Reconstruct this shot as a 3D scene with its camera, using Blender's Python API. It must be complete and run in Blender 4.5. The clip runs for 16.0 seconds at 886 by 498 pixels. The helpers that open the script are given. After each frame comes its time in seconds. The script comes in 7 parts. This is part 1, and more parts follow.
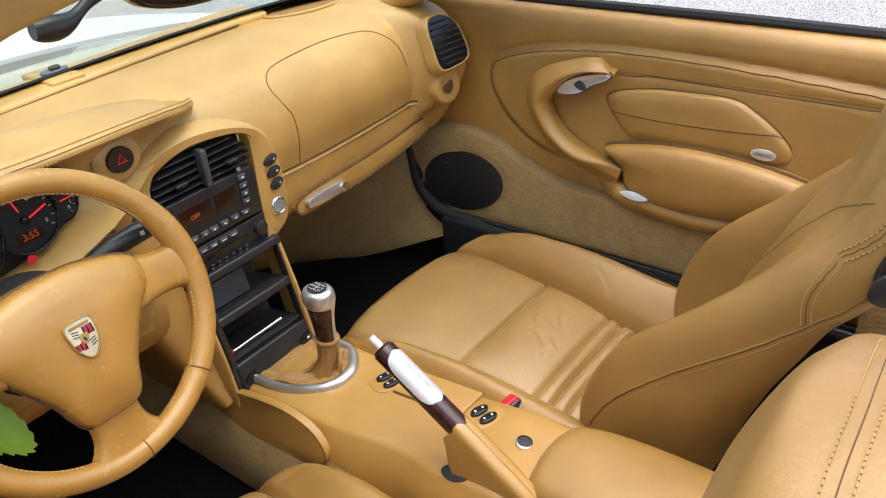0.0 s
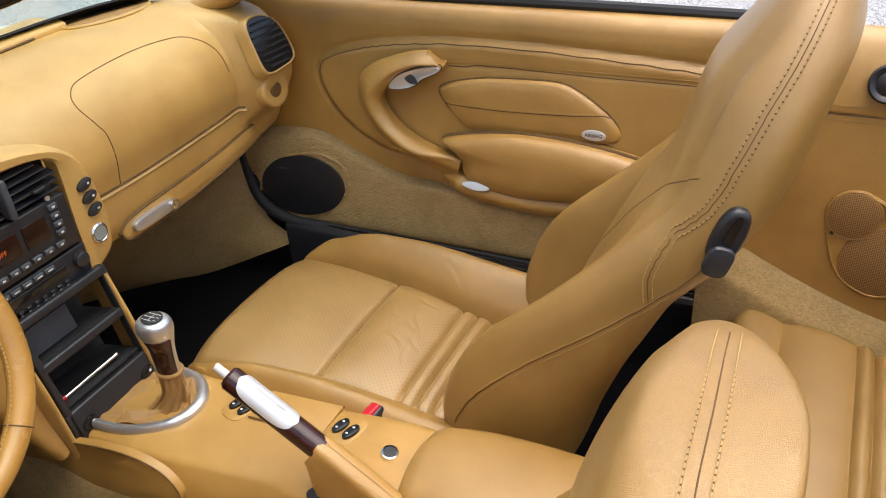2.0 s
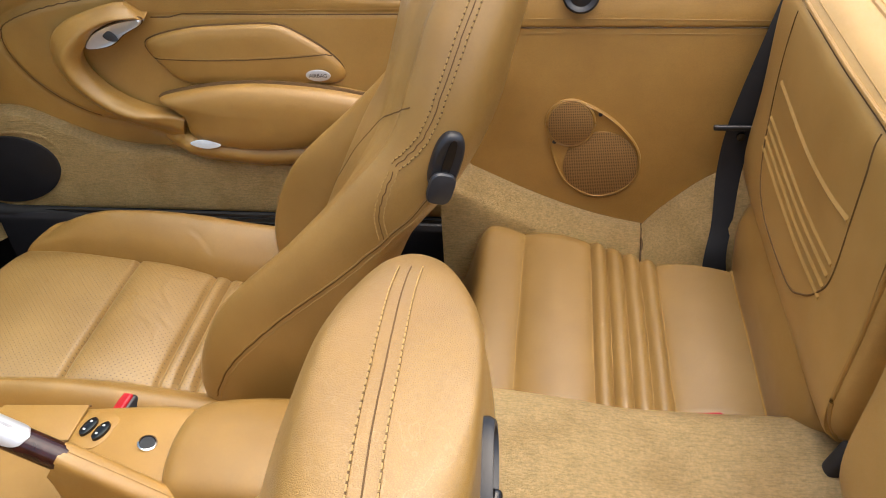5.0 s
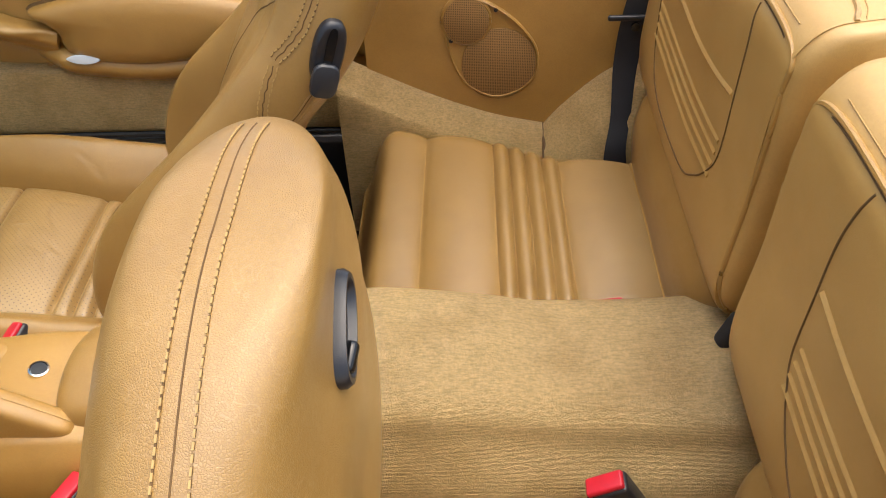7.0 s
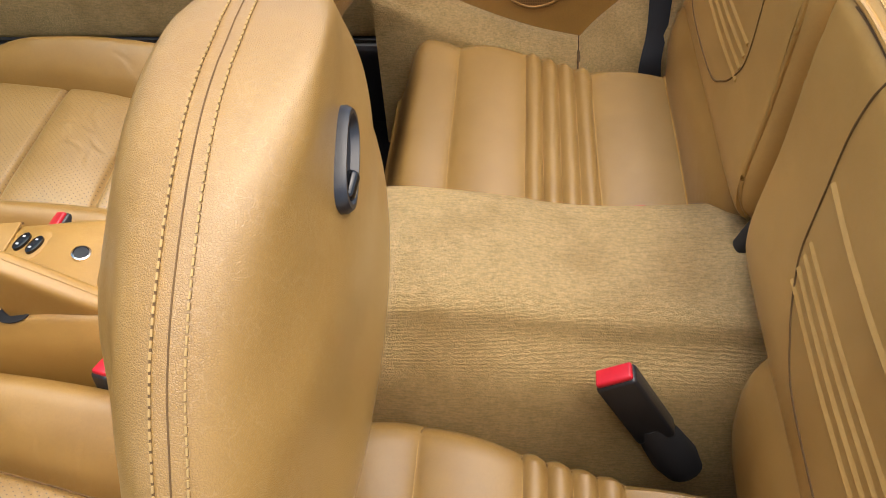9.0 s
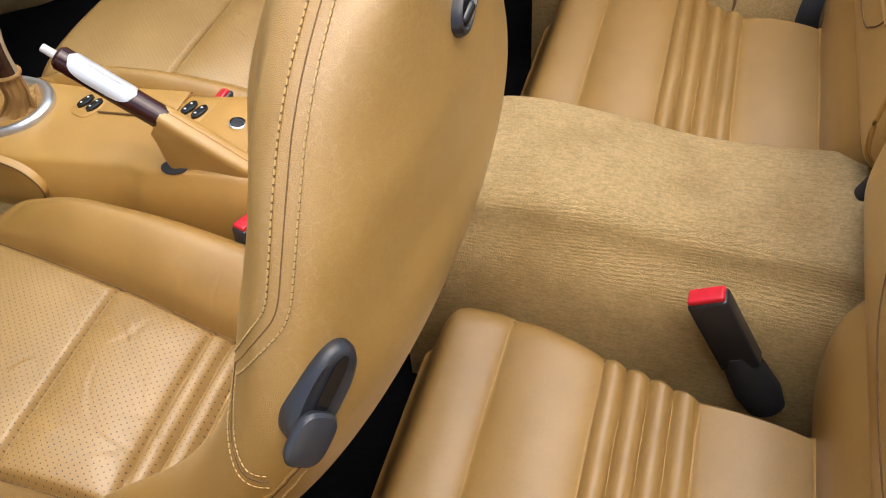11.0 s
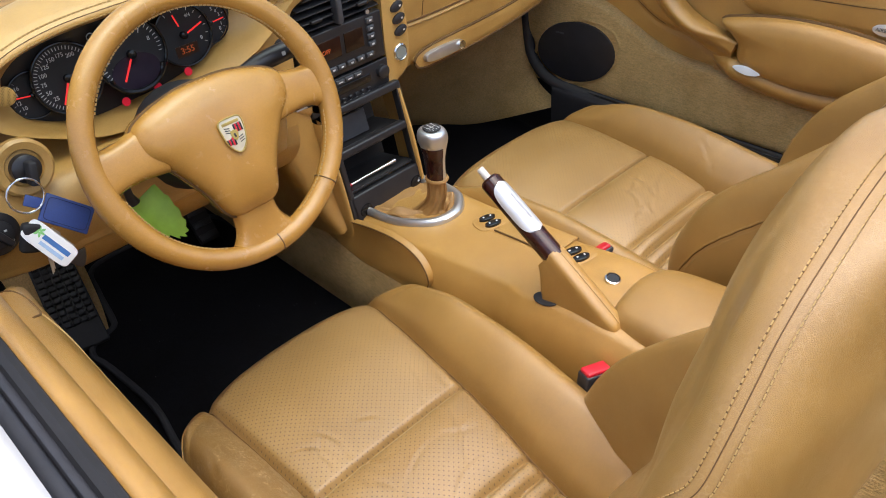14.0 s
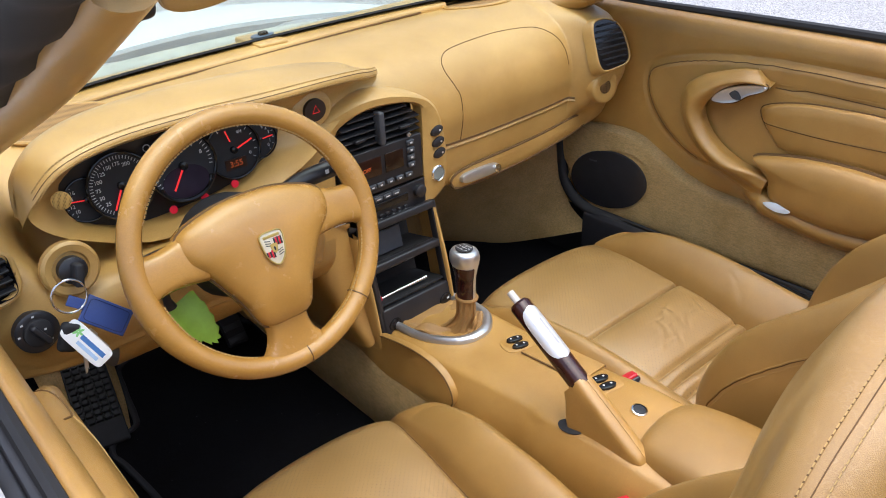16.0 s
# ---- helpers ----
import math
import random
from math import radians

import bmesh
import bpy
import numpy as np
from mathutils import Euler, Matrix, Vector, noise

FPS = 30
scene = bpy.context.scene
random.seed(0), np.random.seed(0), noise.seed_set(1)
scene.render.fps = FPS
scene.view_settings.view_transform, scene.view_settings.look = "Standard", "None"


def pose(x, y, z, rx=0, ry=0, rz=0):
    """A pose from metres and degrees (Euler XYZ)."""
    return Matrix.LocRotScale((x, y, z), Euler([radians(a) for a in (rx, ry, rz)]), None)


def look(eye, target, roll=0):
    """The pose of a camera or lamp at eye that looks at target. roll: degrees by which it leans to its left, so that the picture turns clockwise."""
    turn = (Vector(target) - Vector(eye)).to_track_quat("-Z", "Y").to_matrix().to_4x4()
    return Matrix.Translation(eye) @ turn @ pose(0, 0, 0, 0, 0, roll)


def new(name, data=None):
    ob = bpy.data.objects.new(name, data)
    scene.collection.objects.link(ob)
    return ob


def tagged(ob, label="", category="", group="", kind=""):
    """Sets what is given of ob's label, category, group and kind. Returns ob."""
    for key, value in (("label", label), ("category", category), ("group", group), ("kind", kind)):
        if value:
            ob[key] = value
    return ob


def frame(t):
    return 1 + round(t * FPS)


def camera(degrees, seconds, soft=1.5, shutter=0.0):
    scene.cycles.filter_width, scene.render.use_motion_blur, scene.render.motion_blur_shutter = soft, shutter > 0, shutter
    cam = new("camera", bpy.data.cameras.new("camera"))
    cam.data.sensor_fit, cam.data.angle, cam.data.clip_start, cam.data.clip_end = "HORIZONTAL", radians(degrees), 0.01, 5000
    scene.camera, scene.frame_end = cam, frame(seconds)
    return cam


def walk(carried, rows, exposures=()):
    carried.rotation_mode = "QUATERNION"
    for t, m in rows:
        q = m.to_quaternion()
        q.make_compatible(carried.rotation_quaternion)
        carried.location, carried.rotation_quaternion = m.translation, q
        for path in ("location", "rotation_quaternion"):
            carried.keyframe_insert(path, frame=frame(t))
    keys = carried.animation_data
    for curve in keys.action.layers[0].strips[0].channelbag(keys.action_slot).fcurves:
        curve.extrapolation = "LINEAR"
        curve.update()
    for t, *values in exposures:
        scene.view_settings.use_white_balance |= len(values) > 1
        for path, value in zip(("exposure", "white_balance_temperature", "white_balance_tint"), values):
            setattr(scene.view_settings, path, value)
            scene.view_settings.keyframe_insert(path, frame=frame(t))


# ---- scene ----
cam = camera(57.7, 16.0, soft=1.0)
PATH = [
    (0, (-0.678, -0.857, 1.23), (0.639, 0.241, 0.2), -5.1),
    (0.5, (-0.662, -0.841, 1.227), (0.697, 0.19, 0.185), -5.0),
    (1, (-0.652, -0.835, 1.228), (0.755, 0.115, 0.171), -4.9),
    (1.5, (-0.639, -0.843, 1.225), (0.811, 0.03, 0.159), -4.9),
    (2, (-0.632, -0.849, 1.222), (0.86, -0.057, 0.152), -4.9),
    (2.5, (-0.624, -0.856, 1.221), (0.902, -0.143, 0.143), -4.9),
    (3, (-0.615, -0.859, 1.219), (0.936, -0.228, 0.124), -4.9),
    (3.5, (-0.61, -0.862, 1.218), (0.957, -0.312, 0.102), -4.8),
    (4, (-0.601, -0.873, 1.211), (0.97, -0.416, 0.062), -4.6),
    (4.5, (-0.592, -0.887, 1.205), (0.979, -0.525, 0.022), -4.3),
    (5, (-0.586, -0.895, 1.203), (0.978, -0.633, -0.015), -3.8),
    (7.5, (-0.596, -0.934, 1.151), (0.839, -0.875, -0.241), -2.5),
    (8, (-0.602, -0.939, 1.146), (0.796, -0.86, -0.282), -2.7),
    (10.5, (-0.712, -0.978, 1.141), (0.545, -0.598, -0.368), -5.7),
    (11, (-0.728, -0.988, 1.138), (0.48, -0.505, -0.38), -6.4),
    (11.5, (-0.75, -0.984, 1.14), (0.405, -0.366, -0.371), -7.1),
    (12, (-0.771, -0.965, 1.152), (0.331, -0.182, -0.322), -7.8),
    (12.5, (-0.794, -0.947, 1.161), (0.264, -0.009, -0.254), -7.4),
    (13, (-0.805, -0.938, 1.171), (0.23, 0.118, -0.175), -6.7),
    (13.5, (-0.8, -0.938, 1.182), (0.237, 0.211, -0.086), -6.1),
    (14, (-0.797, -0.935, 1.193), (0.26, 0.267, -0.006), -5.3),
    (14.5, (-0.797, -0.935, 1.2), (0.295, 0.304, 0.071), -4.3),
    (15, (-0.798, -0.936, 1.207), (0.315, 0.341, 0.144), -3.6),
    (15.5, (-0.799, -0.936, 1.213), (0.322, 0.376, 0.203), -3.1),
    (16, (-0.803, -0.935, 1.216), (0.317, 0.41, 0.247), -2.9),
]
walk(cam, [(t, look(eye, target, roll)) for t, eye, target, roll in PATH], exposures=[(0, 0.95, 6600, 10), (3, 0.95, 6750, 10), (8, 1.01, 6700, 9), (11, 1.01, 6500, 9), (13.5, 0.93, 6500, 10), (14.5, 0.95, 6200, 11), (16, 0.95, 6200, 11)])

# ---- world and light ----
world = bpy.data.worlds.new("sky")
scene.world = world
world.use_nodes = True
wn, wl = world.node_tree.nodes, world.node_tree.links
sky = wn.new("ShaderNodeTexSky")
sky.sky_type = "NISHITA"
sky.sun_disc = False
sky.sun_elevation = radians(79)
sky.sun_rotation = radians(178)
sky.dust_density = 4.0
sky.air_density = 1.0
sky.ozone_density = 0.6
wl.new(sky.outputs[0], wn["Background"].inputs[0])
wn["Background"].inputs[1].default_value = 0.15
sun = new("sun", bpy.data.lights.new("sun", "SUN"))
sun.data.energy = 1.65
sun.data.angle = radians(80)
sun.data.color = (1.0, 0.99, 0.97)
sun.matrix_world = look((0.15, -0.5, 2.7), (0, 0, 0))


# ---- materials ----
def material(name, rough=0.5, metal=0.0, spec=0.5):
    m = bpy.data.materials.new(name)
    m.use_nodes = True
    b = m.node_tree.nodes["Principled BSDF"]
    b.inputs["Roughness"].default_value = rough
    b.inputs["Metallic"].default_value = metal
    b.inputs["Specular IOR Level"].default_value = spec
    return m, m.node_tree.nodes, m.node_tree.links, b


def noise_tex(n, l, scale, detail=4.0, rough=0.55, coords=None):
    t = n.new("ShaderNodeTexNoise")
    t.inputs["Scale"].default_value = scale
    t.inputs["Detail"].default_value = detail
    t.inputs["Roughness"].default_value = rough
    l.new(coords, t.inputs["Vector"])
    return t


def ramp(n, l, fac, stops):
    r = n.new("ShaderNodeValToRGB")
    e = r.color_ramp.elements
    while len(e) < len(stops):
        e.new(0.5)
    for el, (p, c) in zip(e, stops):
        el.position, el.color = p, (*c, 1)
    l.new(fac, r.inputs[0])
    return r


def mix(n, l, kind, fac, a, b):
    x = n.new("ShaderNodeMix")
    x.data_type, x.blend_type = "RGBA", kind
    if isinstance(fac, (int, float)):
        x.inputs[0].default_value = fac
    else:
        l.new(fac, x.inputs[0])
    for sock, v in ((x.inputs[6], a), (x.inputs[7], b)):
        if isinstance(v, tuple):
            sock.default_value = (*v, 1)
        else:
            l.new(v, sock)
    return x.outputs[2]


def bump(n, l, b, height, strength, distance):
    u = n.new("ShaderNodeBump")
    u.inputs["Strength"].default_value = strength
    u.inputs["Distance"].default_value = distance
    l.new(height, u.inputs["Height"])
    l.new(u.outputs[0], b.inputs["Normal"])
    return u


def math_node(n, l, kind, a, v=0.0):
    q = n.new("ShaderNodeMath")
    q.operation = kind
    for i, s in enumerate((a, v)):
        if isinstance(s, (int, float)):
            q.inputs[i].default_value = s
        else:
            l.new(s, q.inputs[i])
    return q.outputs[0]


def edge_lines(n, l, co, scale, width, warp=0.03):
    """Thin wandering lines between the cells of a warped pattern: 1 on a line, 0 off it."""
    w = noise_tex(n, l, scale * 0.8, 3.0, 0.6, co)
    v3 = mix(n, l, "LINEAR_LIGHT", warp, co, w.outputs["Color"])
    v = n.new("ShaderNodeTexVoronoi")
    v.feature = "DISTANCE_TO_EDGE"
    v.inputs["Scale"].default_value = scale
    l.new(v3, v.inputs["Vector"])
    return ramp(n, l, v.outputs["Distance"], [(0.0, (1, 1, 1)), (width, (0, 0, 0))]).outputs[0]


def leather(name, base, grain=900.0, depth=0.5, rough=0.37, wear=0.5, creases=0.25, crackle=0.0):
    m, n, l, b = material(name, rough, 0, 0.6)
    b.inputs["Coat Weight"].default_value = 0.55
    b.inputs["Coat Roughness"].default_value = rough - 0.02
    co = n.new("ShaderNodeTexCoord").outputs["Object"]
    big = noise_tex(n, l, 7.0, 3.0, 0.6, co)
    mid = noise_tex(n, l, 45.0, 4.0, 0.6, co)
    dark = tuple(c * f for c, f in zip(base, (0.86, 0.82, 0.74)))
    pale = tuple(min(1, c * 1.10) for c in base)
    r1 = ramp(n, l, big.outputs[0], [(0.3, dark), (0.7, pale)])
    pores = noise_tex(n, l, 330.0, 3.0, 0.7, co)
    r2 = ramp(n, l, mid.outputs[0], [(0.25, (0.88, 0.87, 0.85)), (0.75, (1, 1, 1))])
    col = mix(n, l, "MULTIPLY", wear, r1.outputs[0], r2.outputs[0])
    v = n.new("ShaderNodeTexVoronoi")
    v.feature = "DISTANCE_TO_EDGE"
    v.inputs["Scale"].default_value = grain
    l.new(co, v.inputs["Vector"])
    vr = ramp(n, l, v.outputs["Distance"], [(0.0, (0, 0, 0)), (0.22, (1, 1, 1))])
    col = mix(n, l, "MULTIPLY", 0.14, col, vr.outputs[0])
    h = mix(n, l, "ADD", 0.6, vr.outputs[0], mid.outputs[0])
    h = mix(n, l, "ADD", 0.35, h, pores.outputs[0])
    col = mix(n, l, "MULTIPLY", 0.28, col, ramp(n, l, pores.outputs[0], [(0.36, (0.80, 0.76, 0.70)), (0.56, (1, 1, 1))]).outputs[0])
    patch = ramp(n, l, noise_tex(n, l, 5.5, 2.0, 0.5, co).outputs[0], [(0.48, (0, 0, 0)), (0.62, (1, 1, 1))]).outputs[0]
    if creases:
        fold = math_node(n, l, "MULTIPLY", edge_lines(n, l, co, 26.0, 0.09, 0.05), patch)
        h = mix(n, l, "SUBTRACT", min(1.0, creases * 2), h, fold)
    if crackle:
        spread = ramp(n, l, noise_tex(n, l, 9.0, 2.0, 0.5, co).outputs[0], [(0.40, (0, 0, 0)), (0.50, (1, 1, 1))]).outputs[0]
        line = math_node(n, l, "MULTIPLY", edge_lines(n, l, co, 40.0, 0.028, 0.05), spread)
        col = mix(n, l, "MIX", math_node(n, l, "MULTIPLY", line, crackle), col, (0.78, 0.58, 0.34))
    l.new(col, b.inputs["Base Color"])
    bump(n, l, b, h, depth, 0.00035)
    rr = n.new("ShaderNodeMapRange")
    rr.inputs[3].default_value, rr.inputs[4].default_value = rough - 0.08, rough + 0.1
    l.new(mid.outputs[0], rr.inputs[0])
    l.new(rr.outputs[0], b.inputs["Roughness"])
    return m


def carpet(name, base, scale=900.0):
    m, n, l, b = material(name, 0.95, 0, 0.1)
    co = n.new("ShaderNodeTexCoord").outputs["Object"]
    fine = noise_tex(n, l, scale, 2.0, 0.7, co)
    tuft = noise_tex(n, l, scale * 0.28, 3.0, 0.6, co)
    big = noise_tex(n, l, 9.0, 4.0, 0.65, co)
    # woven rows, seen where the pile is thin
    st = n.new("ShaderNodeMapping")
    st.inputs["Scale"].default_value = (420.0, 75.0, 420.0)
    l.new(co, st.inputs[0])
    rows_ = noise_tex(n, l, 1.0, 2.0, 0.6, st.outputs[0])
    r = ramp(n, l, big.outputs[0], [(0.34, tuple(c * f for c, f in zip(base, (0.86, 0.82, 0.74)))), (0.52, base), (0.72, tuple(c * 1.08 for c in base))])
    r2 = ramp(n, l, tuft.outputs[0], [(0.3, (0.74, 0.71, 0.64)), (0.66, (1, 1, 1))])
    r3 = ramp(n, l, rows_.outputs[0], [(0.36, (0.68, 0.64, 0.56)), (0.56, (1, 1, 1))])
    c2 = mix(n, l, "MULTIPLY", 0.7, r.outputs[0], r2.outputs[0])
    l.new(mix(n, l, "MULTIPLY", 0.5, c2, r3.outputs[0]), b.inputs["Base Color"])
    h = mix(n, l, "ADD", 0.5, fine.outputs[0], tuft.outputs[0])
    h = mix(n, l, "ADD", 0.6, h, rows_.outputs[0])
    weave = n.new("ShaderNodeTexWave")
    weave.bands_direction = "Z"
    for key, v in (("Scale", 88.0), ("Distortion", 7.0), ("Detail", 4.0), ("Detail Scale", 4.0), ("Detail Roughness", 0.65)):
        weave.inputs[key].default_value = v
    l.new(co, weave.inputs["Vector"])
    h = mix(n, l, "ADD", 0.45, h, weave.outputs[1])
    bump(n, l, b, h, 1.0, 0.0055)
    b.inputs["Sheen Weight"].default_value = 0.12 if base[0] > 0.1 else 0.0
    b.inputs["Sheen Roughness"].default_value = 0.5
    return m


def plain(name, base, rough=0.5, metal=0.0, spec=0.5, grain=0.0, scale=600.0, vary=0.15):
    m, n, l, b = material(name, rough, metal, spec)
    co = n.new("ShaderNodeTexCoord").outputs["Object"]
    t = noise_tex(n, l, 25.0, 4.0, 0.6, co)
    r = ramp(n, l, t.outputs[0], [(0.3, tuple(c * (1 - vary) for c in base)), (0.7, tuple(c * (1 + vary) for c in base))])
    l.new(r.outputs[0], b.inputs["Base Color"])
    if grain:
        g = noise_tex(n, l, scale, 2.0, 0.5, co)
        bump(n, l, b, g.outputs[0], grain, 0.0005)
    return m


def glow(name, color, strength):
    m, n, l, b = material(name, 0.5)
    b.inputs["Base Color"].default_value = (*color, 1)
    b.inputs["Emission Color"].default_value = (*color, 1)
    b.inputs["Emission Strength"].default_value = strength
    return m


TAN = (0.385, 0.219, 0.056)
LEATHER = leather("tan_leather", TAN, grain=900.0, depth=0.5, rough=0.34, creases=0.12)
LEATHER_SMOOTH = leather("tan_smooth_leather", (0.498, 0.282, 0.07), grain=900.0, depth=0.45, rough=0.33, wear=0.35, creases=0.0)
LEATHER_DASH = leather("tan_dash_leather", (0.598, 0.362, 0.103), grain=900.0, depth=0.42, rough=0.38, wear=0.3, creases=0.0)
LEATHER_WORN = leather("tan_worn_leather", (0.350, 0.204, 0.060), grain=900.0, depth=0.7, rough=0.30, wear=0.9, creases=0.5, crackle=0.75)
LEATHER_AGED = leather("tan_aged_leather", TAN, grain=900.0, depth=0.5, rough=0.33, creases=0.2, crackle=0.10)
# rear cushions: the shade they lie in is put into a darker base
LEATHER_REAR_SHADED = leather("tan_rear_leather_shaded", (0.330, 0.197, 0.056), grain=900.0, depth=0.5, rough=0.36, wear=0.5, creases=0.2)
LEATHER_WHEEL = leather("tan_wheel_leather", (0.53, 0.280, 0.060), grain=800.0, depth=0.35, rough=0.24, wear=0.15, creases=0.0)
SUEDE = leather("tan_boot_leather", (0.40, 0.215, 0.055), grain=500.0, depth=0.8, rough=0.62, wear=0.9)
SEAM = plain("dark_seam", (0.13, 0.068, 0.02), 0.8)
THREAD = plain("pale_thread", (0.46, 0.295, 0.105), 0.7)
CARPET = carpet("tan_carpet", (0.86, 0.60, 0.25))
BLACK_CARPET = carpet("black_carpet", (0.010, 0.010, 0.013), 700.0)
BLACK = plain("black_plastic", (0.020, 0.020, 0.023), 0.34, grain=0.15, scale=1500.0)
BLACK_SOFT = plain("black_rubber", (0.016, 0.016, 0.018), 0.7, grain=0.15)
BLACK_GLOSS = plain("black_gloss", (0.008, 0.008, 0.009), 0.15)
GREY = plain("grey_plastic", (0.06, 0.065, 0.075), 0.45)
SILVER = plain("silver_metal", (0.62, 0.63, 0.64), 0.33, metal=0.85, vary=0.05)
SATIN = plain("satin_silver", (0.72, 0.73, 0.74), 0.32, metal=0.45, vary=0.04)
CHROME = plain("chrome_metal", (0.75, 0.75, 0.76), 0.15, metal=1.0, vary=0.03)
WHITE = plain("white_paint", (0.72, 0.74, 0.76), 0.25, vary=0.02)
MARK = plain("white_print", (0.60, 0.60, 0.60), 0.6, vary=0.03)
RED = plain("red_plastic", (0.55, 0.015, 0.03), 0.35)


# ---- shape helpers ----
def smooth01(a, b, v):
    t = min(1.0, max(0.0, (v - a) / (b - a)))
    return t * t * (3 - 2 * t)


def spline(points, n=8, closed=False):
    """Points along a smooth curve through the given ones."""
    p = np.array(points, float)
    k = len(p)
    out = []
    for i in range(k if closed else k - 1):
        a, b, c, d = (p[(i - 1) % k], p[i], p[(i + 1) % k], p[(i + 2) % k]) if closed else (p[max(i - 1, 0)], p[i], p[i + 1], p[min(i + 2, k - 1)])
        for s in range(n):
            t = s / n
            out.append(0.5 * (2 * b + (c - a) * t + (2 * a - 5 * b + 4 * c - d) * t * t + (3 * b - a - 3 * c + d) * t**3))
    if not closed:
        out.append(p[-1])
    return np.array(out)


def grid_mesh(rows, close_v=False, cap=False):
    """A mesh over rows of points; close_v joins each row to a ring; cap closes the first and last ring."""
    bm = bmesh.new()
    vs = [[bm.verts.new(q) for q in row] for row in rows]
    m = len(vs[0])
    for i in range(len(vs) - 1):
        for j in range(m if close_v else m - 1):
            bm.faces.new((vs[i][j], vs[i][(j + 1) % m], vs[i + 1][(j + 1) % m], vs[i + 1][j]))
    if cap:
        for ring in (vs[0], vs[-1]):
            c = bm.verts.new(sum((v.co for v in ring), Vector()) / m)
            for j in range(m):
                bm.faces.new((ring[j], ring[(j + 1) % m], c))
    bmesh.ops.recalc_face_normals(bm, faces=bm.faces)
    return bm


def loft(sections, nu=6, nv=4, close_v=True, cap=True):
    """A smooth skin through sections, each a list of the same number of points."""
    fine = np.array([spline(s, nv, close_v) for s in sections])
    return grid_mesh(spline(fine, nu), close_v, cap)


def thick(bm, depth, front):
    """Gives a sheet a back, depth metres behind the side that looks along front, and closes the rim."""
    f0 = Vector(front)
    bm.normal_update()
    if sum(f.normal.dot(f0) * f.calc_area() for f in bm.faces) < 0:
        bmesh.ops.reverse_faces(bm, faces=bm.faces[:])
        bm.normal_update()
    faces, edges = bm.faces[:], [e for e in bm.edges if e.is_boundary]
    back = {v: bm.verts.new(v.co - v.normal * depth) for v in bm.verts[:]}
    for f in faces:
        bm.faces.new([back[v] for v in reversed(f.verts)])
    for e in edges:
        a, b = e.verts
        bm.faces.new((b, a, back[a], back[b]))
    bmesh.ops.recalc_face_normals(bm, faces=bm.faces[:])
    return bm


def tube(path, r, seg=8, closed=False, flat=1.0, up=(0, 0, 1)):
    """A tube along points; r one radius or one each; flat squeezes it along up."""
    p = [Vector(q) for q in path]
    k = len(p)
    rr = [r] * k if isinstance(r, (int, float)) else list(r)
    rows = []
    for i in range(k):
        d = (p[(i + 1) % k] - p[i - 1]) if closed else (p[min(i + 1, k - 1)] - p[max(i - 1, 0)])
        d.normalize()
        side = d.cross(Vector(up))
        if side.length < 1e-4:
            side = d.cross(Vector((1, 0, 0)))
        side.normalize()
        over = side.cross(d).normalized()
        rows.append([p[i] + rr[i] * (math.cos(a) * side + flat * math.sin(a) * over) for a in (2 * math.pi * j / seg for j in range(seg))])
    if closed:
        rows.append(rows[0])
    bm = grid_mesh(rows, True, not closed)
    if closed:
        bmesh.ops.remove_doubles(bm, verts=bm.verts, dist=1e-6)
    return bm


def box(sx, sy, sz, bevel=0.003, m=None, seg=3):
    bm = bmesh.new()
    bmesh.ops.create_cube(bm, size=1)
    bmesh.ops.scale(bm, vec=(sx, sy, sz), verts=bm.verts)
    if bevel:
        bmesh.ops.bevel(bm, geom=bm.edges[:], offset=bevel, segments=seg, affect="EDGES", profile=0.5)
    if m is not None:
        bm.transform(m)
    return bm


def lathe(profile, m=None, seg=32, sx=1.0, sy=1.0):
    """Turns (radius, height) pairs round z; sx and sy make it oval."""
    rows = [[(r * sx * math.cos(a), r * sy * math.sin(a), h) for a in (2 * math.pi * j / seg for j in range(seg))] for r, h in profile]
    bm = grid_mesh(rows, True, True)
    if m is not None:
        bm.transform(m)
    return bm


def plate(outline, depth, m=None, bevel=0.0):
    """A plate from a closed outline in xy, depth thick along z."""
    bm = bmesh.new()
    f = bm.faces.new([bm.verts.new((q[0], q[1], 0)) for q in outline])
    g = bmesh.ops.extrude_face_region(bm, geom=[f])
    top = [v for v in g["geom"] if isinstance(v, bmesh.types.BMVert)]
    bmesh.ops.translate(bm, vec=(0, 0, depth), verts=top)
    if bevel:
        edges = [e for e in bm.edges if all(v in top for v in e.verts)]
        bmesh.ops.bevel(bm, geom=edges, offset=bevel, segments=2, affect="EDGES", profile=0.5)
    bmesh.ops.recalc_face_normals(bm, faces=bm.faces)
    if m is not None:
        bm.transform(m)
    return bm


def oval(a, b, n=28, p=2.0):
    out = []
    for j in range(n):
        t = 2 * math.pi * j / n
        c, s = math.cos(t), math.sin(t)
        out.append((a * math.copysign(abs(c) ** (2 / p), c), b * math.copysign(abs(s) ** (2 / p), s)))
    return out


def merge(*many):
    """Joins several bmeshes of one part."""
    out = many[0]
    for other in many[1:]:
        me = bpy.data.meshes.new("tmp")
        other.to_mesh(me)
        out.from_mesh(me)
        bpy.data.meshes.remove(me)
        other.free()
    return out


